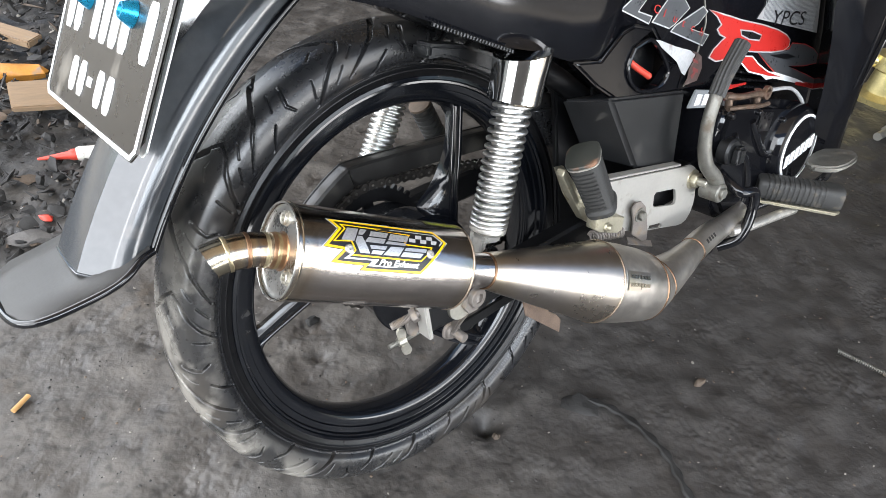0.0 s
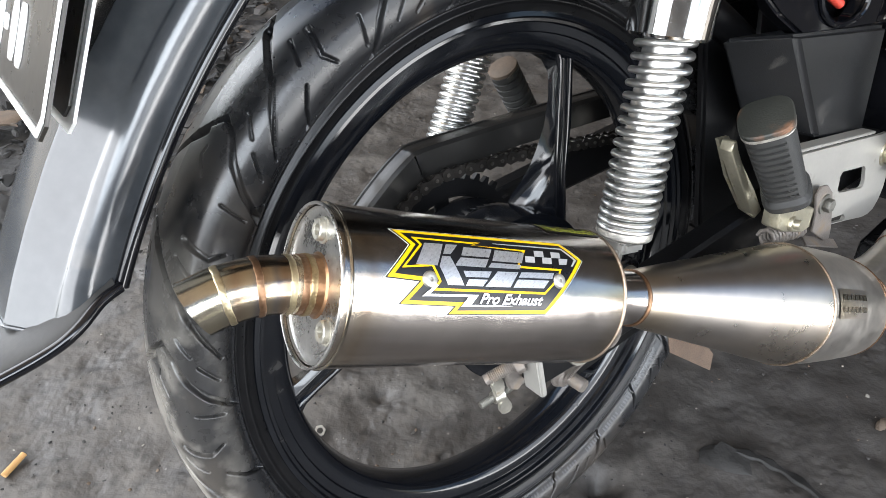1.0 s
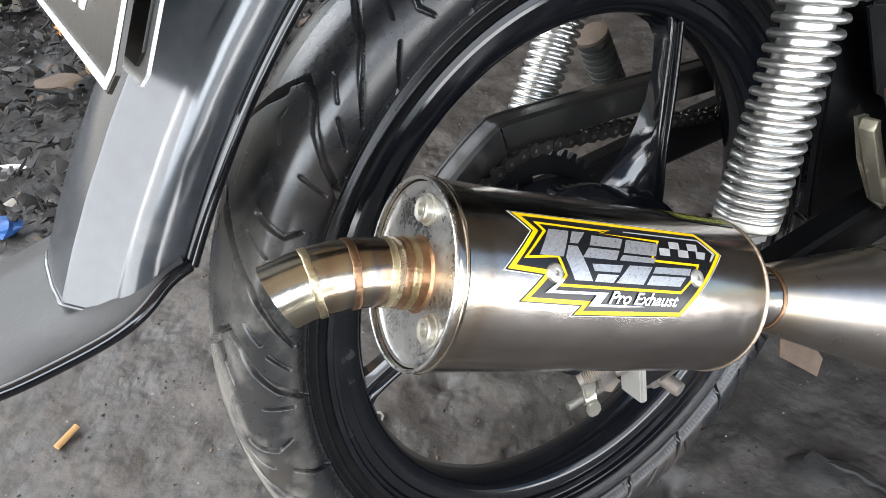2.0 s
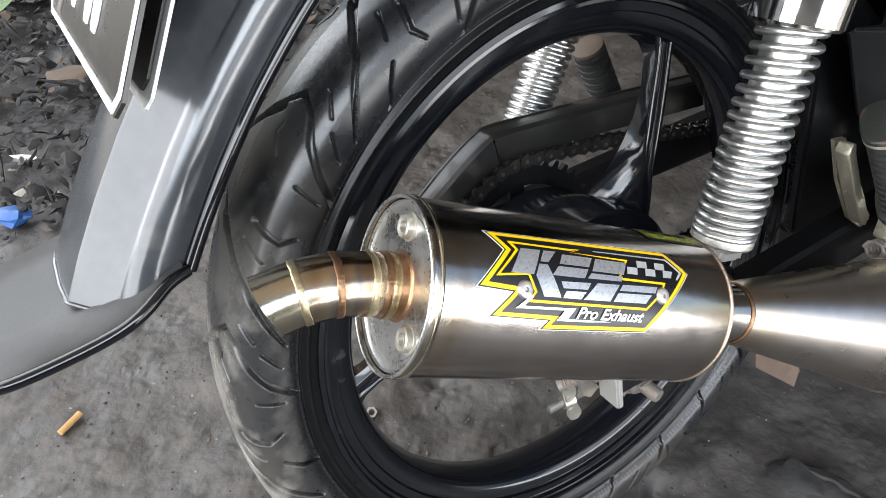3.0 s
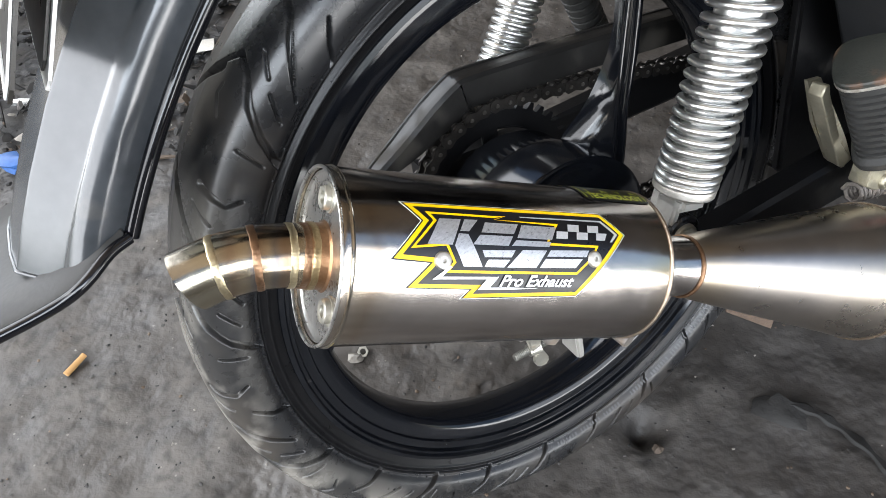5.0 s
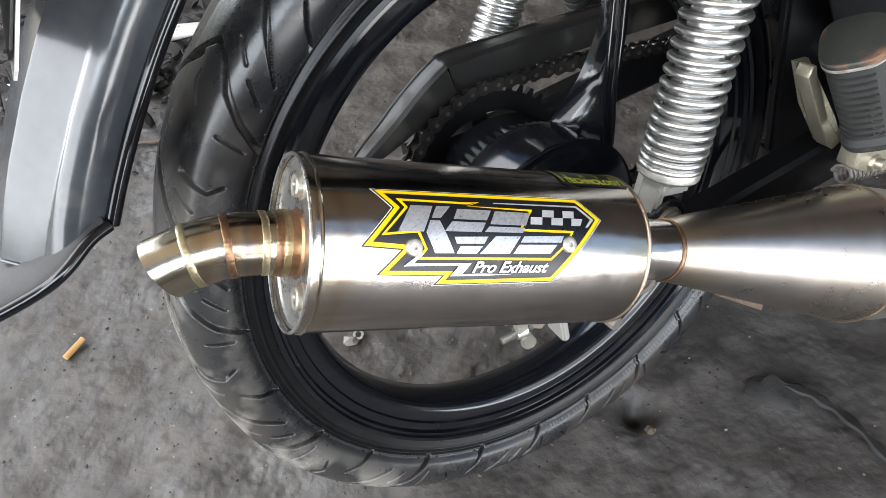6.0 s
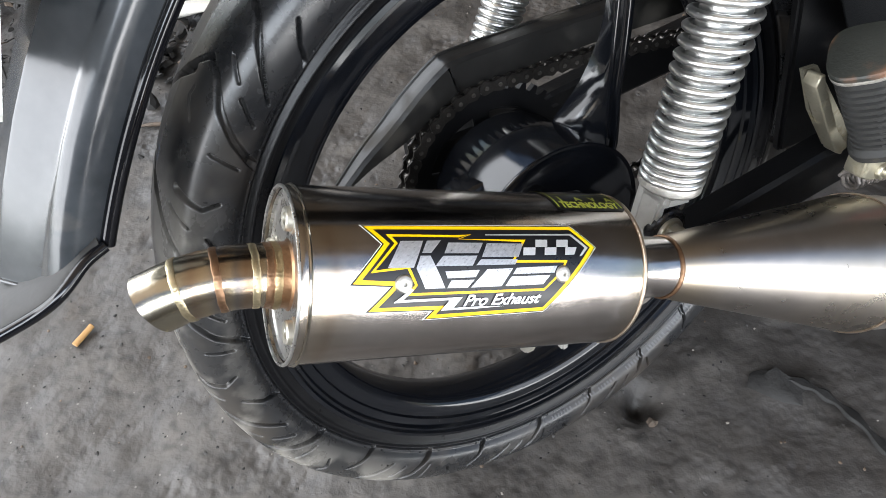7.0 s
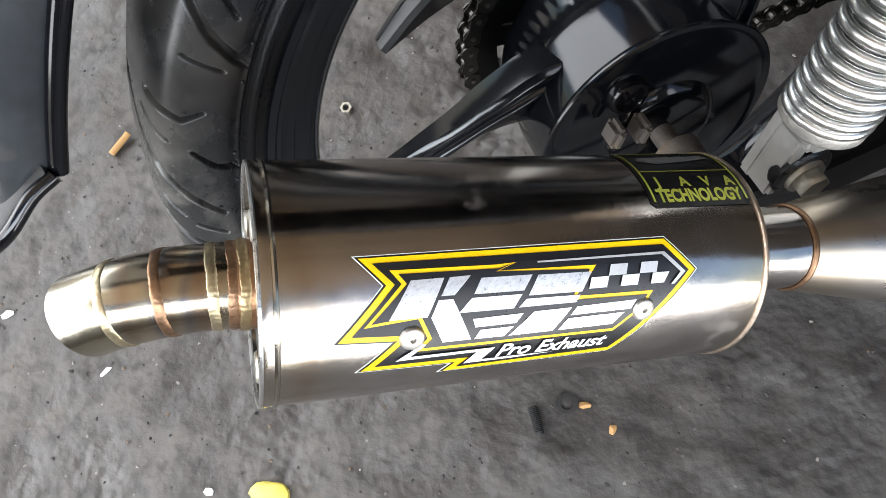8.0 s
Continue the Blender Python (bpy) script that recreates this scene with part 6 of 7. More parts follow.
    # model mark plate below the cover, as bars
    bm = bmesh.new()
    slab(bm, [(0.385, 0.13), (0.44, 0.118), (0.45, 0.14), (0.4, 0.152)], 0.003, side_plane(-0.096), 0.001)
    mark = part("grey_mark_plate", bm, sticker_grey, bike, "small grey plate with white bars")
    for k in range(2):
        sticker("white_bar", [(0.398 + k * 0.018, 0.131 - k * 0.004), (0.41 + k * 0.018, 0.129 - k * 0.004), (0.416 + k * 0.018, 0.142 - k * 0.004), (0.404 + k * 0.018, 0.145 - k * 0.004)], sticker_white, -0.0995, mark)
    # matt box under the cover
    bm = bmesh.new()
    front = [V(0.2186, -0.099, 0.183), V(0.372, -0.1, 0.157), V(0.382, -0.093, 0.048), V(0.289, -0.095, 0.072)]
    back = [V(0.175, -0.06, 0.184), V(0.41, -0.05, 0.15), V(0.4, -0.05, 0.04), V(0.226, -0.055, 0.1)]
    bv = [bm.verts.new(p) for p in front + back]
    for idx in ((0, 1, 2, 3), (4, 7, 6, 5), (0, 4, 5, 1), (1, 5, 6, 2), (2, 6, 7, 3), (3, 7, 4, 0)):
        bm.faces.new([bv[i] for i in idx])
    bmesh.ops.bevel(bm, geom=list(bm.edges), offset=0.004, segments=3, affect="EDGES")
    part("side_box", bm, matt_plastic, bike, "matt black plastic side box", angle=30)
    # dark tubes and inner plate behind it
    bm = bmesh.new()
    tube(bm, spline([V(0.12, -0.03, 0.25), V(0.25, -0.035, 0.16), V(0.4, -0.04, 0.02), V(0.47, -0.04, -0.03)], 6), 0.014, 14)
    part("frame_tube", bm, frame_paint, bike)
    bm = bmesh.new()
    slab(bm, [(0.22, -0.02), (0.6, -0.06), (0.62, 0.16), (0.4, 0.2), (0.2, 0.2)], 0.01, side_plane(-0.02), 0.003)
    part("inner_plate", bm, frame_paint, bike)
    # dark inner fairing below the centre cover
    bm = bmesh.new()
    slab(bm, [(0.4, 0.16), (0.56, 0.15), (0.72, 0.1), (0.86, 0.05), (0.86, -0.05), (0.8, -0.08), (0.6, 0.02), (0.42, 0.06)], 0.008, side_plane(-0.042), 0.003)
    part("inner_fairing", bm, gloss_black, bike, "gloss black inner fairing behind the engine top")
    # leg shield
    bm = bmesh.new()
    rows = []
    for z, x0, x1, y in ((0.3, 0.55, 0.86, -0.19), (0.24, 0.57, 0.83, -0.183), (0.17, 0.615, 0.815, -0.172), (0.1, 0.65, 0.79, -0.161), (0.04, 0.672, 0.8, -0.151), (0.0, 0.68, 0.812, -0.144), (-0.045, 0.71, 0.82, -0.138)):
        rows.append([V(x0 + 0.12, y + 0.07, z), V(x0 + 0.006, y + 0.006, z), V(x0 + 0.02, y, z), V(x0 + 0.2 * (x1 - x0), y - 0.012, z), V(x0 + 0.5 * (x1 - x0), y - 0.018, z), V(x0 + 0.8 * (x1 - x0), y - 0.01, z), V(x1, y + 0.01, z), V(x1 + 0.004, y + 0.05, z)])
    loft(bm, rows)
    shield = part("leg_shield", bm, gloss_black, bike, "gloss black leg shield", angle=50)
    for f0, f1 in ((0.5, 0.42), (0.72, 0.6)):
        bm = bmesh.new()
        tube(bm, spline([V(0.57 + 0.26 * f0, -0.2, 0.25), V(0.615 + 0.2 * (f0 + f1) / 2, -0.189, 0.17), V(0.65 + 0.14 * f1, -0.177, 0.1)], 6), 0.0022, 8)
        part("pressed_crease", bm, gloss_black, shield)


body()


# ---- footrests, levers, engine ----
def running_gear():
    # passenger footrest bracket
    bm = bmesh.new()
    outline = [(0.205, 0.084), (0.235, 0.0785), (0.361, 0.055), (0.3816, 0.051), (0.397, 0.049), (0.408, 0.042), (0.414, 0.03), (0.4165, 0.0116), (0.418, -0.008), (0.417, -0.0175), (0.412, -0.03), (0.404, -0.0385), (0.3932, -0.0412), (0.38, -0.0395), (0.35, -0.031), (0.293, -0.016), (0.259, -0.002), (0.225, 0.01), (0.205, 0.022)]
    slot = [(0.3155, 0.0155), (0.3155, 0.03), (0.319, 0.0335), (0.362, 0.0245), (0.3655, 0.021), (0.3695, 0.005), (0.368, 0.0), (0.363, -0.0005), (0.32, 0.011)]
    foot_slot = [(0.311, -0.0195), (0.312, -0.0145), (0.338, -0.0195), (0.343, -0.0245), (0.34, -0.0275)]
    plate(bm, outline, [slot, foot_slot], 0.0035, side_plane(-0.1065))
    br = part("footrest_bracket", bm, silver_paint, bike, "silver painted steel footrest bracket with a slot")
    bm = bmesh.new()
    slab(bm, [(0.0, 0.0), (0.17, 0.0), (0.17, 0.014), (0.0, 0.014)], 0.003, frame_at(V(0.205, -0.1095, 0.0855), (1, 0, -0.184), (0.18, 0, 1)), 0.0008, 1)
    part("folded_flange", bm, silver_paint, br)
    bm = bmesh.new()
    lathe(bm, [(0, 0.0015), (0.014, 0.0015), (0.0145, 0.0), (0, 0)], V(0.4055, -0.11, 0.025), (0, -1, 0), 24)
    hexagon(bm, 0.0112, 0.009, (0.4055, -0.111, 0.025), (0, -1, 0))
    nut = part("bracket_nut", bm, cream_zinc, br, "yellowish zinc nut")
    bm = bmesh.new()
    lathe(bm, [(0, 0.022), (0.0052, 0.022), (0.006, 0.021), (0.006, 0.0)], V(0.4055, -0.112, 0.025), (0, -1, 0), 16)
    part("bolt_end", bm, zinc, nut)
    # upright folding arm, an angle of plated sheet, and the clamp that holds the rubber
    bm = bmesh.new()
    plate(bm, [(0.1335, 0.122), (0.147, 0.12), (0.162, 0.1), (0.194, 0.056), (0.21, 0.03), (0.2, 0.026), (0.178, 0.043), (0.15, 0.085)], [[(0.1625, 0.086), (0.1655, 0.082), (0.1735, 0.069), (0.171, 0.067), (0.162, 0.079)]], 0.003, side_plane(-0.0925))
    arm = part("folding_arm", bm, cream_zinc, br, "yellowish zinc folding arm with a hole")
    bm = bmesh.new()
    slab(bm, [(0.131, 0.1155), (0.134, 0.1228), (0.138, 0.1225), (0.1405, 0.115), (0.1675, 0.067), (0.182, 0.05), (0.179, 0.0415), (0.172, 0.046), (0.15, 0.082)], 0.011, side_plane(-0.098), 0.0008, 1)
    part("arm_flange", bm, cream_zinc, arm)
    bm = bmesh.new()
    slab(bm, [(0.158, 0.064), (0.19, 0.056), (0.212, 0.047), (0.209, 0.03), (0.2, 0.029), (0.185, 0.035), (0.166, 0.043), (0.156, 0.05)], 0.014, side_plane(-0.126), 0.001, 1)
    foot = part("pivot_clamp", bm, cream_zinc, br, "dusty yellowish zinc pivot clamp")
    bm = bmesh.new()
    hexagon(bm, 0.0065, 0.006, (0.177, -0.137, 0.046), (0.1, -0.95, 0.1))
    lathe(bm, [(0, 0.011), (0.0036, 0.011), (0.0042, 0.01), (0.0042, 0.0)], V(0.177, -0.137, 0.046), (0.1, -0.95, 0.1), 14)
    part("pivot_bolt", bm, cream_zinc, foot)
    # footrest rubber folded upright: oval, ribbed on its rear half, smooth in front
    base, tip = V(0.171, -0.1355, 0.075), V(0.142, -0.1265, 0.1435)
    ax = (tip - base).normalized()
    m = frame_at(base, ax, (0.55, -0.8, 0.2))
    mi = m.to_3x3().inverted()
    rear = (mi @ V(-1.0, 0.2, 0.0)).normalized()
    bm = bmesh.new()
    L = (tip - base).length
    pitch = (L - 0.018) / 10
    stations = [(-0.003, 0.98, 0), (-0.002, 1.1, 0), (0.001, 1.15, 0), (0.004, 1.14, 0), (0.007, 1.04, 0)]
    for k in range(10):
        s = 0.008 + k * pitch
        stations += [(s, 1.0, 0), (s + pitch * 0.5, 1.0, 0), (s + pitch * 0.6, 1.0, 1), (s + pitch * 0.88, 1.0, 1), (s + pitch * 0.98, 1.0, 0)]
    stations += [(L - 0.008, 1.0, 0), (L - 0.002, 1.0, 0)]

    def oval(s, grow, cut, extra=0.0):
        taper = 0.9 + 0.13 * s / L
        ring = []
        for k in range(44):
            t = 2 * math.pi * k / 44
            cx, sx = math.cos(t), math.sin(t)
            p = V(0, 0.0215 * math.copysign(abs(cx) ** 0.62, cx), 0.0178 * math.copysign(abs(sx) ** 0.62, sx)) * (grow * taper)
            n = V(0, cx, sx)
            q = p - n * (0.0022 * cut if n.dot(rear) > 0.42 else 0.0) + n * extra
            ring.append(m @ V(s, q.y, q.z))
        return ring
    loft(bm, [oval(*st) for st in stations])
    rub = part("footrest_rubber", bm, peg_rubber, br, "worn ribbed black footrest rubber folded upright", angle=28)
    bm = bmesh.new()
    loft(bm, [oval(L - 0.003, 1.0, 0, 0.0002), oval(L - 0.002, 1.0, 0, 0.0012), oval(L + 0.0006, 1.0, 0, 0.0014), oval(L + 0.0016, 1.0, 0, 0.0004), oval(L + 0.0018, 0.93, 0), oval(L + 0.0024, 0.6, 0), oval(L + 0.0026, 0.2, 0)])
    part("worn_end", bm, peg_cap, rub, "dark worn end with rusty edge")
    bm = bmesh.new()
    loft(bm, [oval(L - 0.0052, 1.0, 0, 0.0003), oval(L - 0.0045, 1.0, 0, 0.0013), oval(L - 0.0033, 1.0, 0, 0.0013), oval(L - 0.0028, 1.0, 0, 0.0003)], caps=False)
    part("metal_rim", bm, alloy, rub, "bright worn metal rim")
    # raised seam with small loops between ribs and smooth side
    for k in range(9):
        bm = bmesh.new()
        c = base + ax * (0.012 + k * 0.0058) + V(-0.62, -0.76, -0.1).normalized() * 0.0198
        lathe(bm, [(0.0018 + 0.0006 * math.cos(radians(b)), 0.0006 * math.sin(radians(b))) for b in range(0, 361, 60)], c, (-0.62, -0.76, -0.1), 10)
        part("moulded_loop", bm, peg_rubber, rub)
    # far footrest, folded
    bm = bmesh.new()
    b2, t2 = V(0.2, 0.195, 0.048), V(0.16, 0.19, 0.124)
    a2 = (t2 - b2).normalized()
    secs = []
    m2 = frame_at(b2, a2, (0, -1, 0))
    L2 = (t2 - b2).length
    for k in range(10):
        for ds, rr in ((0, 0.017), (0.0055, 0.017), (0.006, 0.0148), (0.008, 0.0148)):
            secs.append([m2 @ V(k * L2 / 10 + ds, rr * math.cos(t), rr * math.sin(t)) for t in (2 * math.pi * j / 18 for j in range(18))])
    secs.append([m2 @ V(L2 + 0.002, 0.014 * math.cos(t), 0.014 * math.sin(t)) for t in (2 * math.pi * j / 18 for j in range(18))])
    loft(bm, secs)
    far = part("far_footrest_rubber", bm, peg_rubber, bike, "ribbed black footrest rubber with a brown worn end")
    bm = bmesh.new()
    lathe(bm, [(0, 0.004), (0.012, 0.004), (0.0168, 0.0015), (0.017, -0.002)], t2, a2, 20)
    part("worn_end", bm, debris_brown, far)
    # kick starter
    bm = bmesh.new()
    tube(bm, spline([V(0.428, -0.138, 0.008), V(0.412, -0.139, 0.034), V(0.382, -0.14, 0.063), V(0.37, -0.14, 0.095), V(0.37, -0.14, 0.13), V(0.381, -0.14, 0.163)], 7), [0.0115, 0.0105, 0.0095, 0.009, 0.0085, 0.0085], 16)
    kick = part("kick_starter", bm, old_metal, bike, "dull grey kick-start lever with a ribbed rubber")
    bm = bmesh.new()
    lathe(bm, [(0.004, -0.016), (0.0125, -0.016), (0.014, -0.014), (0.014, 0.012), (0, 0.012)], V(0.414, -0.136, 0.014), (0, 1, 0), 24)
    hexagon(bm, 0.0085, 0.005, (0.414, -0.151, 0.014), (0, -1, 0))
    part("kick_boss", bm, old_metal, kick)
    bm = bmesh.new()
    top = spline([V(0.379, -0.14, 0.158), V(0.393, -0.14, 0.183), V(0.422, -0.14, 0.216)], 8)
    secs = []
    for i, p in enumerate(top):
        t = (top[min(i + 1, len(top) - 1)] - top[max(i - 1, 0)]).normalized()
        u = t.orthogonal().normalized()
        w = t.cross(u)
        secs.append([p + (0.0108 if k % 2 else 0.0094) * (math.cos(2 * math.pi * k / 28) * u + math.sin(2 * math.pi * k / 28) * w) for k in range(28)])
    loft(bm, secs)
    part("kick_rubber", bm, peg_rubber, kick)
    # crankcase
    bm = bmesh.new()
    slab(bm, [(0.43, 0.03), (0.425, 0.09), (0.44, 0.128), (0.47, 0.128), (0.55, 0.108), (0.64, 0.085), (0.71, 0.06), (0.75, 0.02), (0.75, -0.04), (0.7, -0.08), (0.56, -0.085), (0.47, -0.06), (0.44, -0.02)], 0.1, side_plane(-0.03), 0.012, 3)
    engine = part("crankcase", bm, gloss_black, bike, "gloss black engine crankcase cover")
    bm = bmesh.new()
    lathe(bm, [(0.0, -0.018), (0.05, -0.018), (0.062, -0.015), (0.068, -0.006), (0.07, 0.01)], V(0.643, -0.128, 0.012), (0, 1, 0), 64)
    cover = part("round_cover", bm, gloss_black, engine, "round black cover with a white ring")
    bm = bmesh.new()
    lathe(bm, [(0.0515, -0.0186), (0.0515, -0.0175), (0.055, -0.0165), (0.055, -0.0178), (0.0515, -0.0186)], V(0.643, -0.1285, 0.012), (0, 1, 0), 64)
    part("white_ring", bm, sticker_white, cover)
    for k in range(6):
        bm = bmesh.new()
        x = 0.6 + k * 0.0145
        z = 0.0 + k * 0.0028
        slab(bm, [(x, z - 0.009), (x + 0.0105, z - 0.007), (x + 0.0125, z + 0.012), (x + 0.002, z + 0.01)], 0.001, side_plane(-0.1462))
        part("white_bar", bm, sticker_white, cover)
    bm = bmesh.new()
    lathe(bm, [(0.0, -0.012), (0.016, -0.012), (0.019, -0.009), (0.02, 0.004)], V(0.447, -0.13, 0.062), (0, 1, 0), 28)
    box(bm, (0.02, 0.014, 0.026), Matrix.Translation((0.45, -0.147, 0.058)) @ Matrix.Rotation(radians(8), 4, "Y"), 0.004, 3)
    part("oil_cap", bm, matt_plastic, engine)
    # raised flanges cast on the cover
    for rail in ((V(0.462, -0.128, 0.08), V(0.48, -0.129, 0.056), V(0.512, -0.13, 0.022), V(0.527, -0.13, -0.028), V(0.52, -0.128, -0.06)),
                 (V(0.508, -0.128, 0.088), V(0.523, -0.13, 0.063), V(0.55, -0.13, 0.03), V(0.575, -0.13, 0.018))):
        bm = bmesh.new()
        tube(bm, spline(rail, 6), 0.0062, 14)
        part("cast_flange", bm, gloss_black, engine)
    for x, z in ((0.445, 0.112), (0.52, 0.098), (0.6, 0.066), (0.5, -0.045), (0.455, 0.0), (0.57, 0.02)):
        bm = bmesh.new()
        lathe(bm, [(0.0, -0.004), (0.0034, -0.004), (0.0044, -0.0028), (0.0046, 0.004)], V(x, -0.131, z), (0, 1, 0), 16)
        part("cover_screw", bm, satin_black, engine)
    bm = bmesh.new()
    slab(bm, [(0.52, 0.07), (0.555, 0.062), (0.562, 0.088), (0.528, 0.097)], 0.002, side_plane(-0.131), 0.0005)
    part("cast_mark", bm, satin_black, engine)
    # clutch arm and cable joint on top of the engine
    bm = bmesh.new()
    tube(bm, spline([V(0.44, -0.12, 0.138), V(0.47, -0.126, 0.132), V(0.5, -0.126, 0.128), V(0.535, -0.124, 0.12)], 6), 0.0045, 12)
    tube(bm, [V(0.452, -0.12, 0.112), V(0.45, -0.12, 0.14)], 0.0052, 14)
    tube(bm, [V(0.53, -0.12, 0.09), V(0.526, -0.12, 0.128)], 0.0055, 14)
    tube(bm, spline([V(0.44, -0.126, 0.122), V(0.47, -0.13, 0.118), V(0.52, -0.13, 0.108), V(0.548, -0.128, 0.104)], 6), 0.0032, 10)
    lathe(bm, [(0.0055, -0.003), (0.01, -0.003), (0.01, 0.003), (0.0055, 0.003), (0.0055, -0.003)], V(0.545, -0.124, 0.12), (0, 1, 0), 20)
    part("clutch_arm", bm, clutch_metal, engine, "rusty grey clutch arm")
    # cylinder and intake seen behind
    for k in range(7):
        bm = bmesh.new()
        box(bm, (0.13, 0.09, 0.004), Matrix.Translation((0.62, -0.03, 0.1 + 0.011 * k)) @ Matrix.Rotation(radians(14), 4, "Y"), 0.001, 1)
        part("cylinder_fin", bm, satin_black, engine)
    # front cover strip, white-edged
    bm = bmesh.new()
    tube(bm, spline([V(0.555, -0.125, 0.122), V(0.61, -0.128, 0.112), V(0.65, -0.13, 0.085), V(0.665, -0.13, 0.062)], 6), 0.0028, 8)
    part("pale_trim", bm, sticker_silver, engine)
    # rider's footrest with its rubber
    foot0, foot1 = V(0.556, -0.13, -0.026), V(0.63, -0.228, -0.04)
    span = (foot1 - foot0).length
    m = frame_at(foot0, foot1 - foot0, (0, 0, 1))

    def rubber_ring(s, grow, proud=0.0):
        ring = []
        for k in range(36):
            t = 2 * math.pi * k / 36
            cx, sx = math.cos(t), math.sin(t)
            ring.append(m @ V(s, (0.0205 * grow + proud) * math.copysign(abs(cx) ** 0.6, cx), (0.0185 * grow + proud) * math.copysign(abs(sx) ** 0.6, sx)))
        return ring
    bm = bmesh.new()
    loft(bm, [rubber_ring(s, g) for s, g in ((0.0, 0.8), (0.002, 0.88), (0.006, 0.92), (span * 0.5, 0.96), (span - 0.01, 1.02), (span - 0.004, 1.0), (span - 0.001, 0.92), (span, 0.78))])
    rest = part("rider_footrest", bm, peg_rubber, bike, "worn black rubber rider's footrest")
    for k in range(12):
        s0 = 0.014 + k * 0.0072
        g = 0.93 + 0.07 * s0 / span
        bm = bmesh.new()
        loft(bm, [rubber_ring(s0, g, -0.001), rubber_ring(s0 + 0.0006, g, 0.0007), rubber_ring(s0 + 0.0022, g, 0.0011), rubber_ring(s0 + 0.0036, g, 0.0007), rubber_ring(s0 + 0.0042, g, -0.001)])
        part("rubber_rib", bm, peg_rubber, rest)
    bm = bmesh.new()
    slab(bm, [(0.004, -0.017), (span * 0.6, -0.019), (span - 0.006, -0.021), (span + 0.002, -0.012), (span + 0.002, 0.012), (span - 0.006, 0.02), (0.004, 0.017)], 0.005, m @ Matrix.Translation((0, 0, -0.0225)), 0.0015)
    part("footrest_tray", bm, cream_zinc, rest, "dusty yellowish tray under the rubber")
    bm = bmesh.new()
    tube(bm, spline([V(0.44, -0.162, -0.052), V(0.463, -0.168, -0.0525), V(0.5155, -0.171, -0.058), V(0.6, -0.175, -0.068)], 6), 0.0075, 16)
    part("footrest_bar", bm, alloy, rest, "bright steel footrest bar")
    # brake pedal
    centre = V(0.675, -0.184, -0.01)
    outline = [(0.653, -0.157), (0.68, -0.1545), (0.702, -0.158), (0.719, -0.175), (0.725, -0.194), (0.717, -0.206), (0.698, -0.2125), (0.668, -0.2135), (0.645, -0.209), (0.631, -0.196), (0.624, -0.18), (0.63, -0.165)]
    bm = bmesh.new()
    slab(bm, [(x - centre.x, y - centre.y) for x, y in outline], 0.01, Matrix.Translation(centre), 0.003, 3)
    pedal = part("brake_pedal", bm, old_metal, bike, "worn beige-grey brake pedal")
    for k in range(11):
        bm = bmesh.new()
        box(bm, (0.0028, 0.034, 0.0016), Matrix.Translation(centre + V(-0.036 + 0.0072 * k, 0.0015 - 0.001 * k, 0.0058)) @ Matrix.Rotation(radians(-18), 4, "Z"), 0.0006, 1)
        part("pedal_rib", bm, brown_cast, pedal)
    bm = bmesh.new()
    tube(bm, spline([V(0.68, -0.185, -0.014), V(0.675, -0.17, -0.05), V(0.6, -0.11, -0.09), V(0.5, -0.1, -0.1)], 6), 0.007, 12)
    part("pedal_arm", bm, satin_black, pedal)
    # hoses and stand under the engine
    bm = bmesh.new()
    tube(bm, spline([V(0.44, -0.13, 0.03), V(0.436, -0.165, 0.014), V(0.462, -0.172, 0.008), V(0.469, -0.173, -0.006), V(0.467, -0.173, -0.026), V(0.457, -0.173, -0.05), V(0.447, -0.168, -0.066), V(0.43, -0.15, -0.078)], 6), 0.0075, 14)
    part("breather_hose", bm, gloss_black, bike, "shiny black rubber hose")
    bm = bmesh.new()
    slab(bm, [(0.44, -0.1), (0.5, -0.09), (0.51, -0.11), (0.5, -0.135), (0.46, -0.14), (0.43, -0.125)], 0.02, side_plane(-0.09), 0.004)
    part("stand_bracket", bm, satin_black, bike)
    bm = bmesh.new()
    tube(bm, [V(0.47, 0.12, -0.1), V(0.5, 0.2, -0.2), V(0.5, 0.24, -0.25)], 0.009, 12)
    part("side_stand", bm, satin_black, bike)


running_gear()


# ---------- loose things on the floor ----------
def lump(bm, size, seed, place=None, rough=0.35, cuts=1):
    """An irregular chunk."""
    tmp = bmesh.new()
    bmesh.ops.create_icosphere(tmp, subdivisions=cuts, radius=1.0)
    off = Vector((seed * 7.13, seed * 3.7, seed * 1.9))
    for v in tmp.verts:
        v.co *= 1 + rough * noise.noise(v.co * 1.3 + off) * 1.6
        v.co = V(v.co.x * size[0], v.co.y * size[1], v.co.z * size[2])
    return merge(bm, tmp, place)


def on_floor(x, y, lift=0.0, rz=0.0, rx=0.0, ry=0.0):
    return pose(x, y, ground_z(x, y) + lift, rx, ry, rz)


def cigarette_butt():
    bm = bmesh.new()
    secs = []
    for s, r in ((-0.015, 0.0034), (-0.0145, 0.0039), (-0.005, 0.0039), (0.003, 0.0038), (0.009, 0.0036), (0.0145, 0.0038), (0.015, 0.0032)):
        secs.append([V(s, r * math.cos(t) * (1 + 0.1 * math.sin(3 * t + s * 400)), r * 0.85 * math.sin(t)) for t in (2 * math.pi * k / 16 for k in range(16))])
    loft(bm, secs)
    return thing("cigarette_butt", bm, cork, "tan paper cigarette butt on the dark earth", "cigarette butt", on_floor(-0.524, 0.648, 0.004, 78))


cigarette_butt()


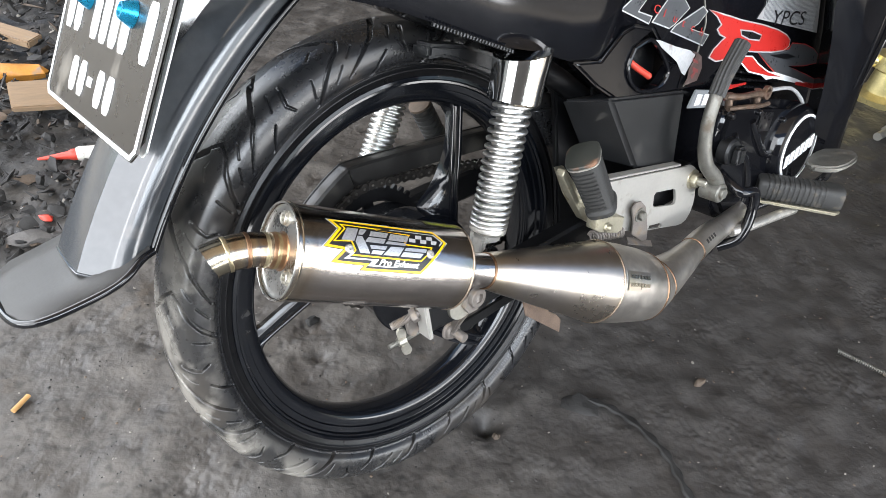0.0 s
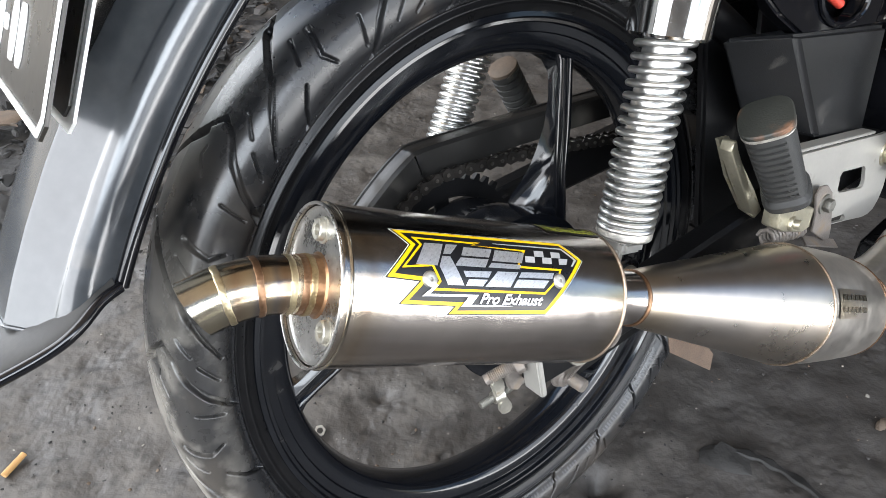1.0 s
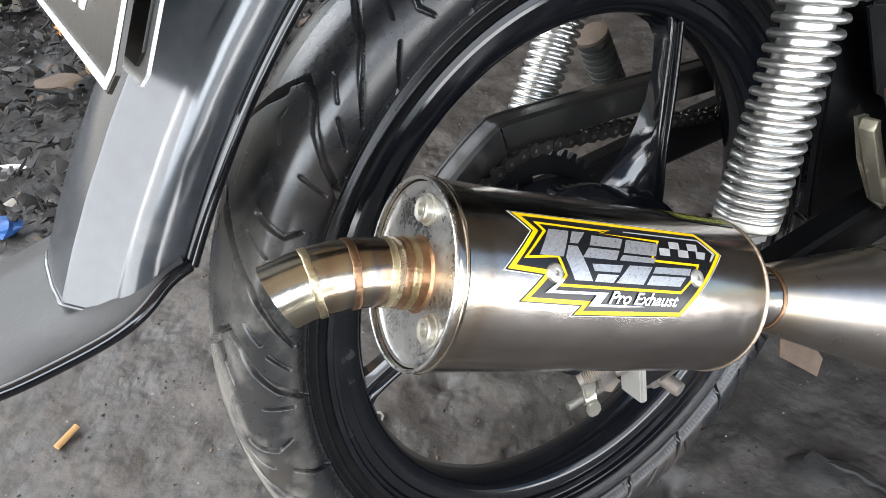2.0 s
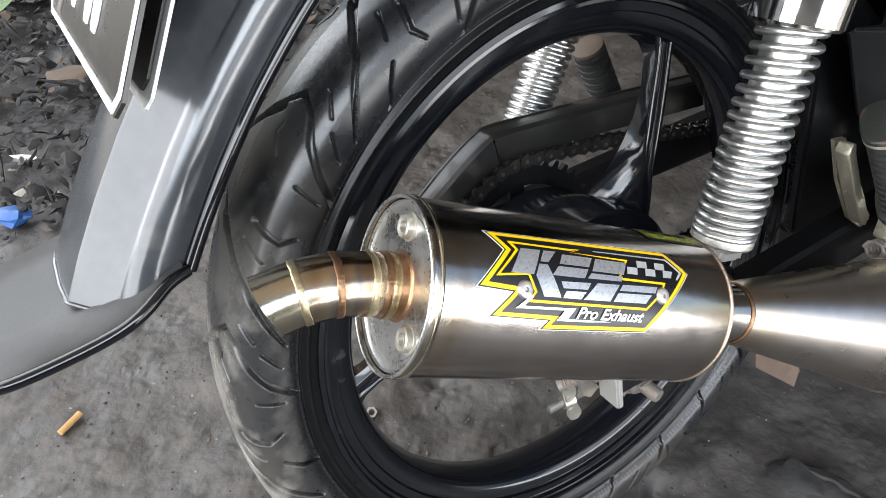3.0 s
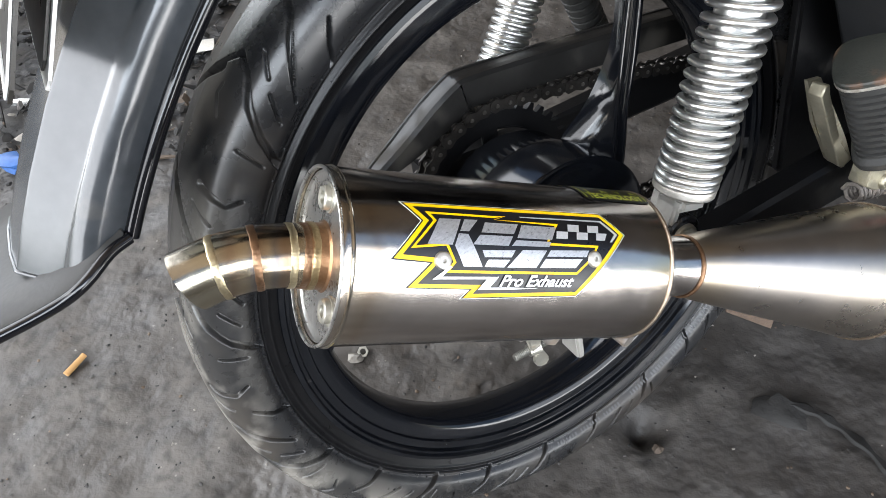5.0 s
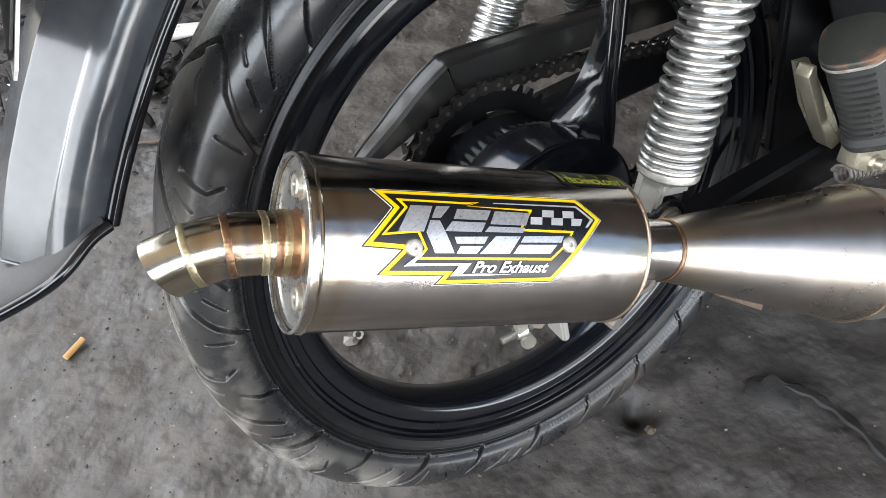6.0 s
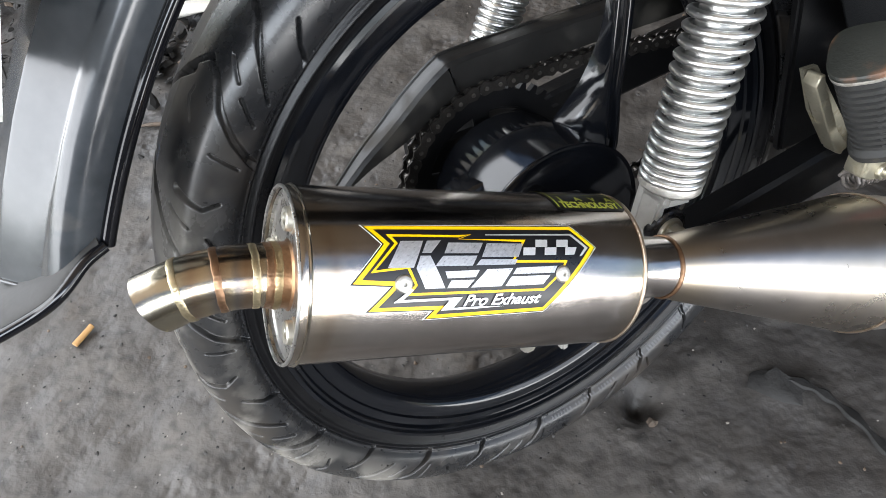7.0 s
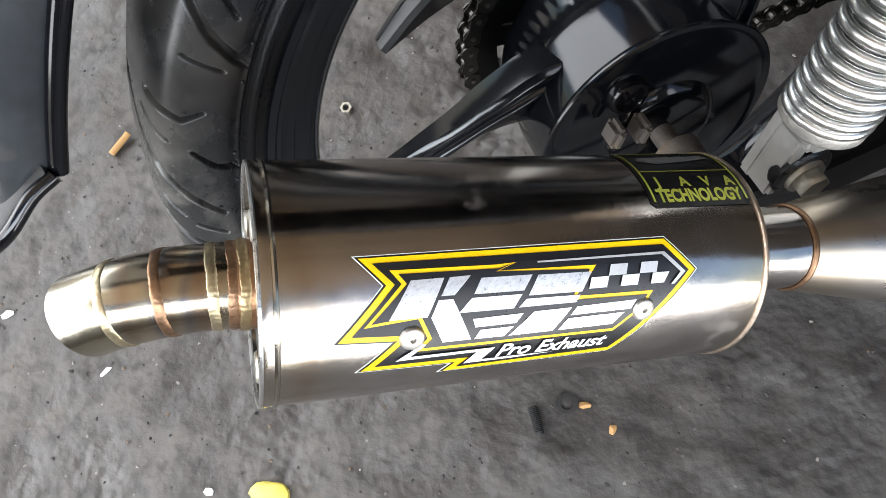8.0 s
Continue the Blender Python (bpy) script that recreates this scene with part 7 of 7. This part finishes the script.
def steel_nut(x, y, tilt, label):
    bm = bmesh.new()
    outer = [(0.0068 * math.cos(k * math.pi / 3), 0.0068 * math.sin(k * math.pi / 3)) for k in range(6)]
    n = 24
    ang = [2 * math.pi * k / n for k in range(n)]
    def hexr(t):
        return 0.0068 * math.cos(math.pi / 6) / math.cos((t % (math.pi / 3)) - math.pi / 6)
    rings = [[V(r * math.cos(t), r * math.sin(t), z) for t in ang] for r, z in ((0.0036, 0.0), (0.0036, 0.0055))]
    o = [[V(hexr(t) * math.cos(t), hexr(t) * math.sin(t), z) for t in ang] for z in (0.0, 0.0055)]
    loft(bm, [rings[1], o[1], o[0], rings[0], rings[1]], caps=False)
    return thing("steel_nut", bm, zinc, label, "nut", on_floor(x, y, 0.001, 20, tilt), "loose nuts on the floor")


steel_nut(-0.199, 0.737, 35, "small zinc hexagon nut lying tilted on the earth")
steel_nut(-0.295, 0.77, 8, "small zinc hexagon nut lying flat on the earth")


def chunk(name, x, y, size, mat, label, category, seed, rz=0.0, lift=0.3, rx=0, ry=0, group="", cuts=2):
    bm = bmesh.new()
    lump(bm, size, seed, cuts=cuts)
    return thing(name, bm, mat, label, category, on_floor(x, y, size[2] * lift, rz, rx, ry), group)


chunk("plastic_scrap", -0.202, 0.372, (0.02, 0.014, 0.006), yellow_plastic, "pale yellow torn plastic scrap on the earth", "scrap", 3, 30)
chunk("paper_scrap", -0.554, 0.431, (0.008, 0.005, 0.002), plate_white, "small white paper scrap on the earth", "scrap", 4, 50, group="white scraps on the floor", cuts=1)
chunk("paper_scrap", -0.418, 0.417, (0.008, 0.0022, 0.0015), plate_white, "thin white paper sliver on the earth", "scrap", 5, 65, group="white scraps on the floor", cuts=1)
chunk("paper_scrap", -0.262, 0.352, (0.006, 0.004, 0.002), plate_white, "tiny white paper scrap on the earth", "scrap", 6, 0, group="white scraps on the floor", cuts=1)
chunk("wood_chip", 0.046, 0.553, (0.007, 0.004, 0.003), cork, "small tan wood chip on the earth", "wood chip", 7, 20, group="wood chips on the floor", cuts=1)
chunk("wood_chip", 0.077, 0.54, (0.006, 0.004, 0.003), cork, "small tan wood chip on the earth", "wood chip", 8, 80, group="wood chips on the floor", cuts=1)
chunk("stone", -0.205, 0.727, (0.009, 0.007, 0.006), debris_pale, "small yellowish stone beside a nut", "stone", 9, 20)
chunk("dirt_clod", 0.143, 0.684, (0.006, 0.005, 0.004), debris_brown, "crumbly brown clod at the edge of a hole", "clod", 11, 20)
chunk("dirt_clod", 0.468, 0.825, (0.011, 0.007, 0.006), debris_brown, "crumbly brown clod on oily earth", "clod", 12, 50)
chunk("dirt_clod", -0.165, 0.872, (0.012, 0.008, 0.006), debris_dark, "black clod beside a hole in the earth", "clod", 13, 50)
chunk("cardboard_scrap", -0.4, 0.995, (0.035, 0.02, 0.004), debris_pale, "pale cardboard scrap behind the wheel", "scrap", 14, 40, 0.6)


def bolt_stub():
    bm = bmesh.new()
    tube(bm, [V(-0.013, 0, 0), V(0.013, 0, 0)], 0.004, 12)
    for k in range(14):
        lathe(bm, [(0.004, -0.0006), (0.0048, 0), (0.004, 0.0006)], V(-0.012 + 0.0017 * k, 0, 0), (1, 0, 0), 12)
    return thing("bolt_stub", bm, debris_dark, "short black threaded stub in the dirt", "bolt", on_floor(0.008, 0.523, 0.0035, -55))


bolt_stub()


def washer():
    bm = bmesh.new()
    lathe(bm, [(0.0195, 0.0), (0.0225, 0.0), (0.0225, 0.0012), (0.0195, 0.0012), (0.0195, 0.0)], (0, 0, 0), (0, 0, 1), 48)
    return thing("washer", bm, debris_grey, "flat dusty steel ring pressed into the earth", "washer", on_floor(-0.245, 0.473, 0.0008))


washer()
bm = bmesh.new()
lathe(bm, [(0.006, 0.0), (0.0095, 0.0), (0.0095, 0.0014), (0.006, 0.0014), (0.006, 0.0)], (0, 0, 0), (0, 0, 1), 32)
thing("washer", bm, debris_dark, "small dull washer on the earth", "washer", on_floor(0.03, 0.548, 0.0012))


def coil_spring():
    bm = bmesh.new()
    a, b = V(-0.045, 0, 0.006), V(0.045, 0, 0.006)
    pts = [a.lerp(b, k / 260) + 0.0036 * V(0, math.cos(k * 0.6), math.sin(k * 0.6)) for k in range(261)]
    tube(bm, pts, 0.0011, 6)
    tube(bm, [V(0.03, 0, 0.005), V(0.055, 0.004, 0.004)], 0.0045, 10)
    return thing("coil_spring", bm, old_metal, "small dull steel coil spring on the floor", "spring", on_floor(0.768, 0.905, 0.0, -34))


coil_spring()


def rubber_strip():
    bm = bmesh.new()
    line = spline([(0.262, 0.762, 0.006), (0.3, 0.757, 0.01), (0.335, 0.741, 0.008), (0.37, 0.7, 0.007), (0.392, 0.662, 0.006), (0.405, 0.62, 0.008), (0.43, 0.58, 0.004)], 7)
    secs = []
    for i, p in enumerate(line):
        t = (line[min(i + 1, len(line) - 1)] - line[max(i - 1, 0)]).normalized()
        w = V(-t.y, t.x, 0).normalized()
        ww = 0.0055 * (1 + 0.4 * math.sin(i * 1.3)) * (0.4 if i in (0, len(line) - 1) else 1)
        z = ground_z(p.x, p.y)
        p = V(p.x, p.y, z + p.z * 0.85)
        secs.append([p + w * ww, p + w * ww * 0.6 + V(0, 0, 0.0022), p - w * ww * 0.6 + V(0, 0, 0.0026), p - w * ww, p - V(0, 0, 0.002)])
    loft(bm, secs)
    return thing("rubber_strip", bm, debris_dark, "torn black rubber strip trodden into the oily earth", "rubber strip")


rubber_strip()
bm = bmesh.new()
lump(bm, (0.026, 0.017, 0.004), 21, cuts=2, rough=0.5)
thing("rubber_scrap", bm, debris_dark, "curled black rubber scrap on the oily earth", "scrap", on_floor(0.268, 0.752, 0.006, -25, 8))


def glue_tube():
    holder = new("glue_tube")
    holder.matrix_world = on_floor(-0.74, 1.245, 0.022, 28)
    tagged(holder, "white glue tube with a red nozzle on scrap", "tube")
    bm = bmesh.new()
    lathe(bm, [(0.0, -0.062), (0.0022, -0.062), (0.003, -0.058), (0.0085, -0.006), (0.011, 0.0), (0.012, 0.004), (0.012, 0.012)], (0, 0, 0), (1, 0, 0), 20)
    part("nozzle", bm, red_plastic, holder, "red nozzle", shift=False)
    bm = bmesh.new()
    secs = []
    for s, a, b in ((0.01, 0.013, 0.013), (0.016, 0.016, 0.015), (0.06, 0.018, 0.01), (0.1, 0.019, 0.003), (0.108, 0.019, 0.0015)):
        secs.append([V(s, a * math.cos(t), b * math.sin(t)) for t in (2 * math.pi * k / 20 for k in range(20))])
    loft(bm, secs)
    part("tube_body", bm, pale_plastic, holder, shift=False)


glue_tube()


def plank(name, size, m, mat, label, category="plank"):
    bm = bmesh.new()
    box(bm, size, None, 0.003)
    for v in bm.verts:
        v.co += 0.004 * noise.noise_vector(v.co * 14)
    return thing(name, bm, mat, label, category, m)


plank("plank", (0.2, 0.11, 0.014), on_floor(-0.86, 1.45, 0.045, 35, 8, 6), wood, "pale raw wooden board offcut on a scrap heap")
plank("plank", (0.3, 0.05, 0.02), on_floor(-1.2, 1.75, 0.05, -15, 4, 3), wood, "brown board offcut among dark scrap")
plank("cardboard_box", (0.16, 0.12, 0.05), on_floor(-1.36, 1.68, 0.05, 20, 6, 4), debris_pale, "crushed pale cardboard box on the scrap heap", "box")
chunk("plastic_bottle", -1.03, 1.55, (0.075, 0.024, 0.022), orange_plastic, "dusty orange plastic bottle on scrap", "bottle", 31, 12, 1.6)
chunk("bottle_cap", -0.697, 1.054, (0.012, 0.009, 0.007), red_plastic, "small red plastic cap among grey scrap", "cap", 32, 0, 1.5)
chunk("bottle_cap", -0.815, 0.95, (0.026, 0.02, 0.014), blue_plastic, "blue plastic cap among grey scrap", "cap", 33, 0, 1.2)
chunk("plastic_bag", -0.7, 0.992, (0.034, 0.02, 0.012), debris_grey, "crumpled grey plastic scrap", "scrap", 34, 20, 0.8)
chunk("paper_roll", -0.903, 1.085, (0.026, 0.005, 0.005), plate_white, "small white paper roll on dark scrap", "scrap", 35, 15, 3.0)
chunk("leather_scrap", -0.967, 1.328, (0.045, 0.03, 0.006), debris_brown, "brown leathery scrap on the heap", "scrap", 36, 30, 5.0)


def leaf(x, y, rz, s, label):
    bm = bmesh.new()
    secs = []
    for k in range(9):
        f = k / 8
        w = 0.3 * math.sin(math.pi * min(1, f * 0.95 + 0.05)) ** 0.8 * s
        z = 0.12 * s * math.sin(f * 3) + 0.05
        secs.append([V(f * s, -w, z), V(f * s, 0, z - 0.12 * w), V(f * s, w, z), V(f * s, w, z - 0.0008), V(f * s, 0, z - 0.12 * w - 0.0008), V(f * s, -w, z - 0.0008)])
    loft(bm, secs)
    return thing("leaf", bm, green_leaf, label, "leaf", on_floor(x, y, 0.0, rz))


leaf(-1.3, 1.6, -60, 0.13, "broad green leaf at the edge of the heap")


def brass_fitting():
    holder = new("brass_fitting")
    holder.matrix_world = on_floor(1.27, 2.02, 0.0, 20) @ Matrix.Scale(1.5, 4)
    tagged(holder, "dirty brass-coloured machine fitting on the floor", "fitting")
    bm = bmesh.new()
    lathe(bm, [(0, 0.0), (0.05, 0.0), (0.052, 0.012), (0.034, 0.02), (0.03, 0.06), (0.04, 0.066), (0.04, 0.09), (0.02, 0.1), (0.018, 0.15), (0, 0.152)], (0, 0, 0), (0, 0, 1), 24)
    part("fitting_body", bm, brass, holder, shift=False)
    for k in range(3):
        bm = bmesh.new()
        a = radians(120 * k + 30)
        tube(bm, [V(0.03 * math.cos(a), 0.03 * math.sin(a), 0.045 + 0.03 * k), V(0.08 * math.cos(a), 0.08 * math.sin(a), 0.05 + 0.035 * k)], 0.014, 12)
        part("branch_pipe", bm, brass, holder, shift=False)


brass_fitting()
bm = bmesh.new()
tube(bm, [V(-0.03, 0, 0.012), V(0.03, 0, 0.012)], 0.011, 12)
hexagon(bm, 0.02, 0.015, (0.03, 0, 0.012), (1, 0, 0))
thing("machine_bolt", bm, old_metal, "large dull grey bolt lying on dark earth", "bolt", on_floor(1.17, 1.77, 0.0, 40))


def scatter():
    """Scrap heap and grit: far more pieces than can be counted, by kind of material."""
    rng = random.Random(5)
    heaps = {"dark": (debris_dark, 3200, "black crumbled scrap heaped at the edge of the floor"), "grey": (debris_grey, 190, "grey broken scrap in the heap"),
             "brown": (debris_brown, 330, "brown chips and bark in the heap"), "pale": (debris_pale, 130, "pale chips scattered over the heap")}
    for key, (mat, count, label) in heaps.items():
        bm = bmesh.new()
        made = 0
        while made < count:
            x, y = rng.uniform(-1.75, -0.42), rng.uniform(0.8, 2.3)
            edge = (-x - 0.58) + 0.12 * noise.noise(V(x * 4, y * 4, 2)) + 0.28 * min(0, y - 1.02)
            if y < 0.88 + 0.1 * rng.random() or edge < -0.04 + 0.06 * rng.random() or (edge < 0.06 and rng.random() < 0.6):
                continue
            depth = min(0.07, 0.1 * max(0, edge))
            s = rng.choice((0.003, 0.004, 0.005, 0.0065, 0.009, 0.014)) * (0.8 if key == "pale" else 1)
            m = pose(x, y, ground_z(x, y) + rng.uniform(0.2, 1) * depth + s * 0.2, rng.uniform(-40, 40), rng.uniform(-40, 40), rng.uniform(0, 360))
            kind = rng.random()
            size = (s * 1.6, s * 0.9, s * 0.3) if kind < 0.6 else ((s * 2.6, s * 0.3, s * 0.25) if kind < 0.75 else (s, s * 0.8, s * 0.6))
            lump(bm, size, rng.uniform(0, 90), m, 0.6, 1)
            made += 1
        thing("scrap_heap_" + key, bm, mat, label, "scrap heap", kind="stuff", angle=20)
    for key, mat, count, lo, hi in (("pale", debris_pale, 420, 0.0006, 0.0018), ("dark", debris_dark, 2300, 0.0005, 0.0016), ("grey", debris_grey, 1500, 0.0006, 0.0022), ("brown", debris_brown, 500, 0.0006, 0.0022)):
        bm = bmesh.new()
        for _ in range(count):
            x, y = rng.uniform(-0.9, 1.3), rng.uniform(0.25, 1.9)
            s = rng.uniform(lo, hi) * (1.6 if rng.random() < 0.06 else 1)
            lump(bm, (s * 1.3, s, s * 0.45), rng.uniform(0, 90), pose(x, y, ground_z(x, y) + s * 0.2, rng.uniform(-20, 20), rng.uniform(-20, 20), rng.uniform(0, 360)), 0.4, 1)
        thing("grit_" + key, bm, mat, key + " grit strewn over the black earth", "grit", kind="stuff", angle=20)


scatter()
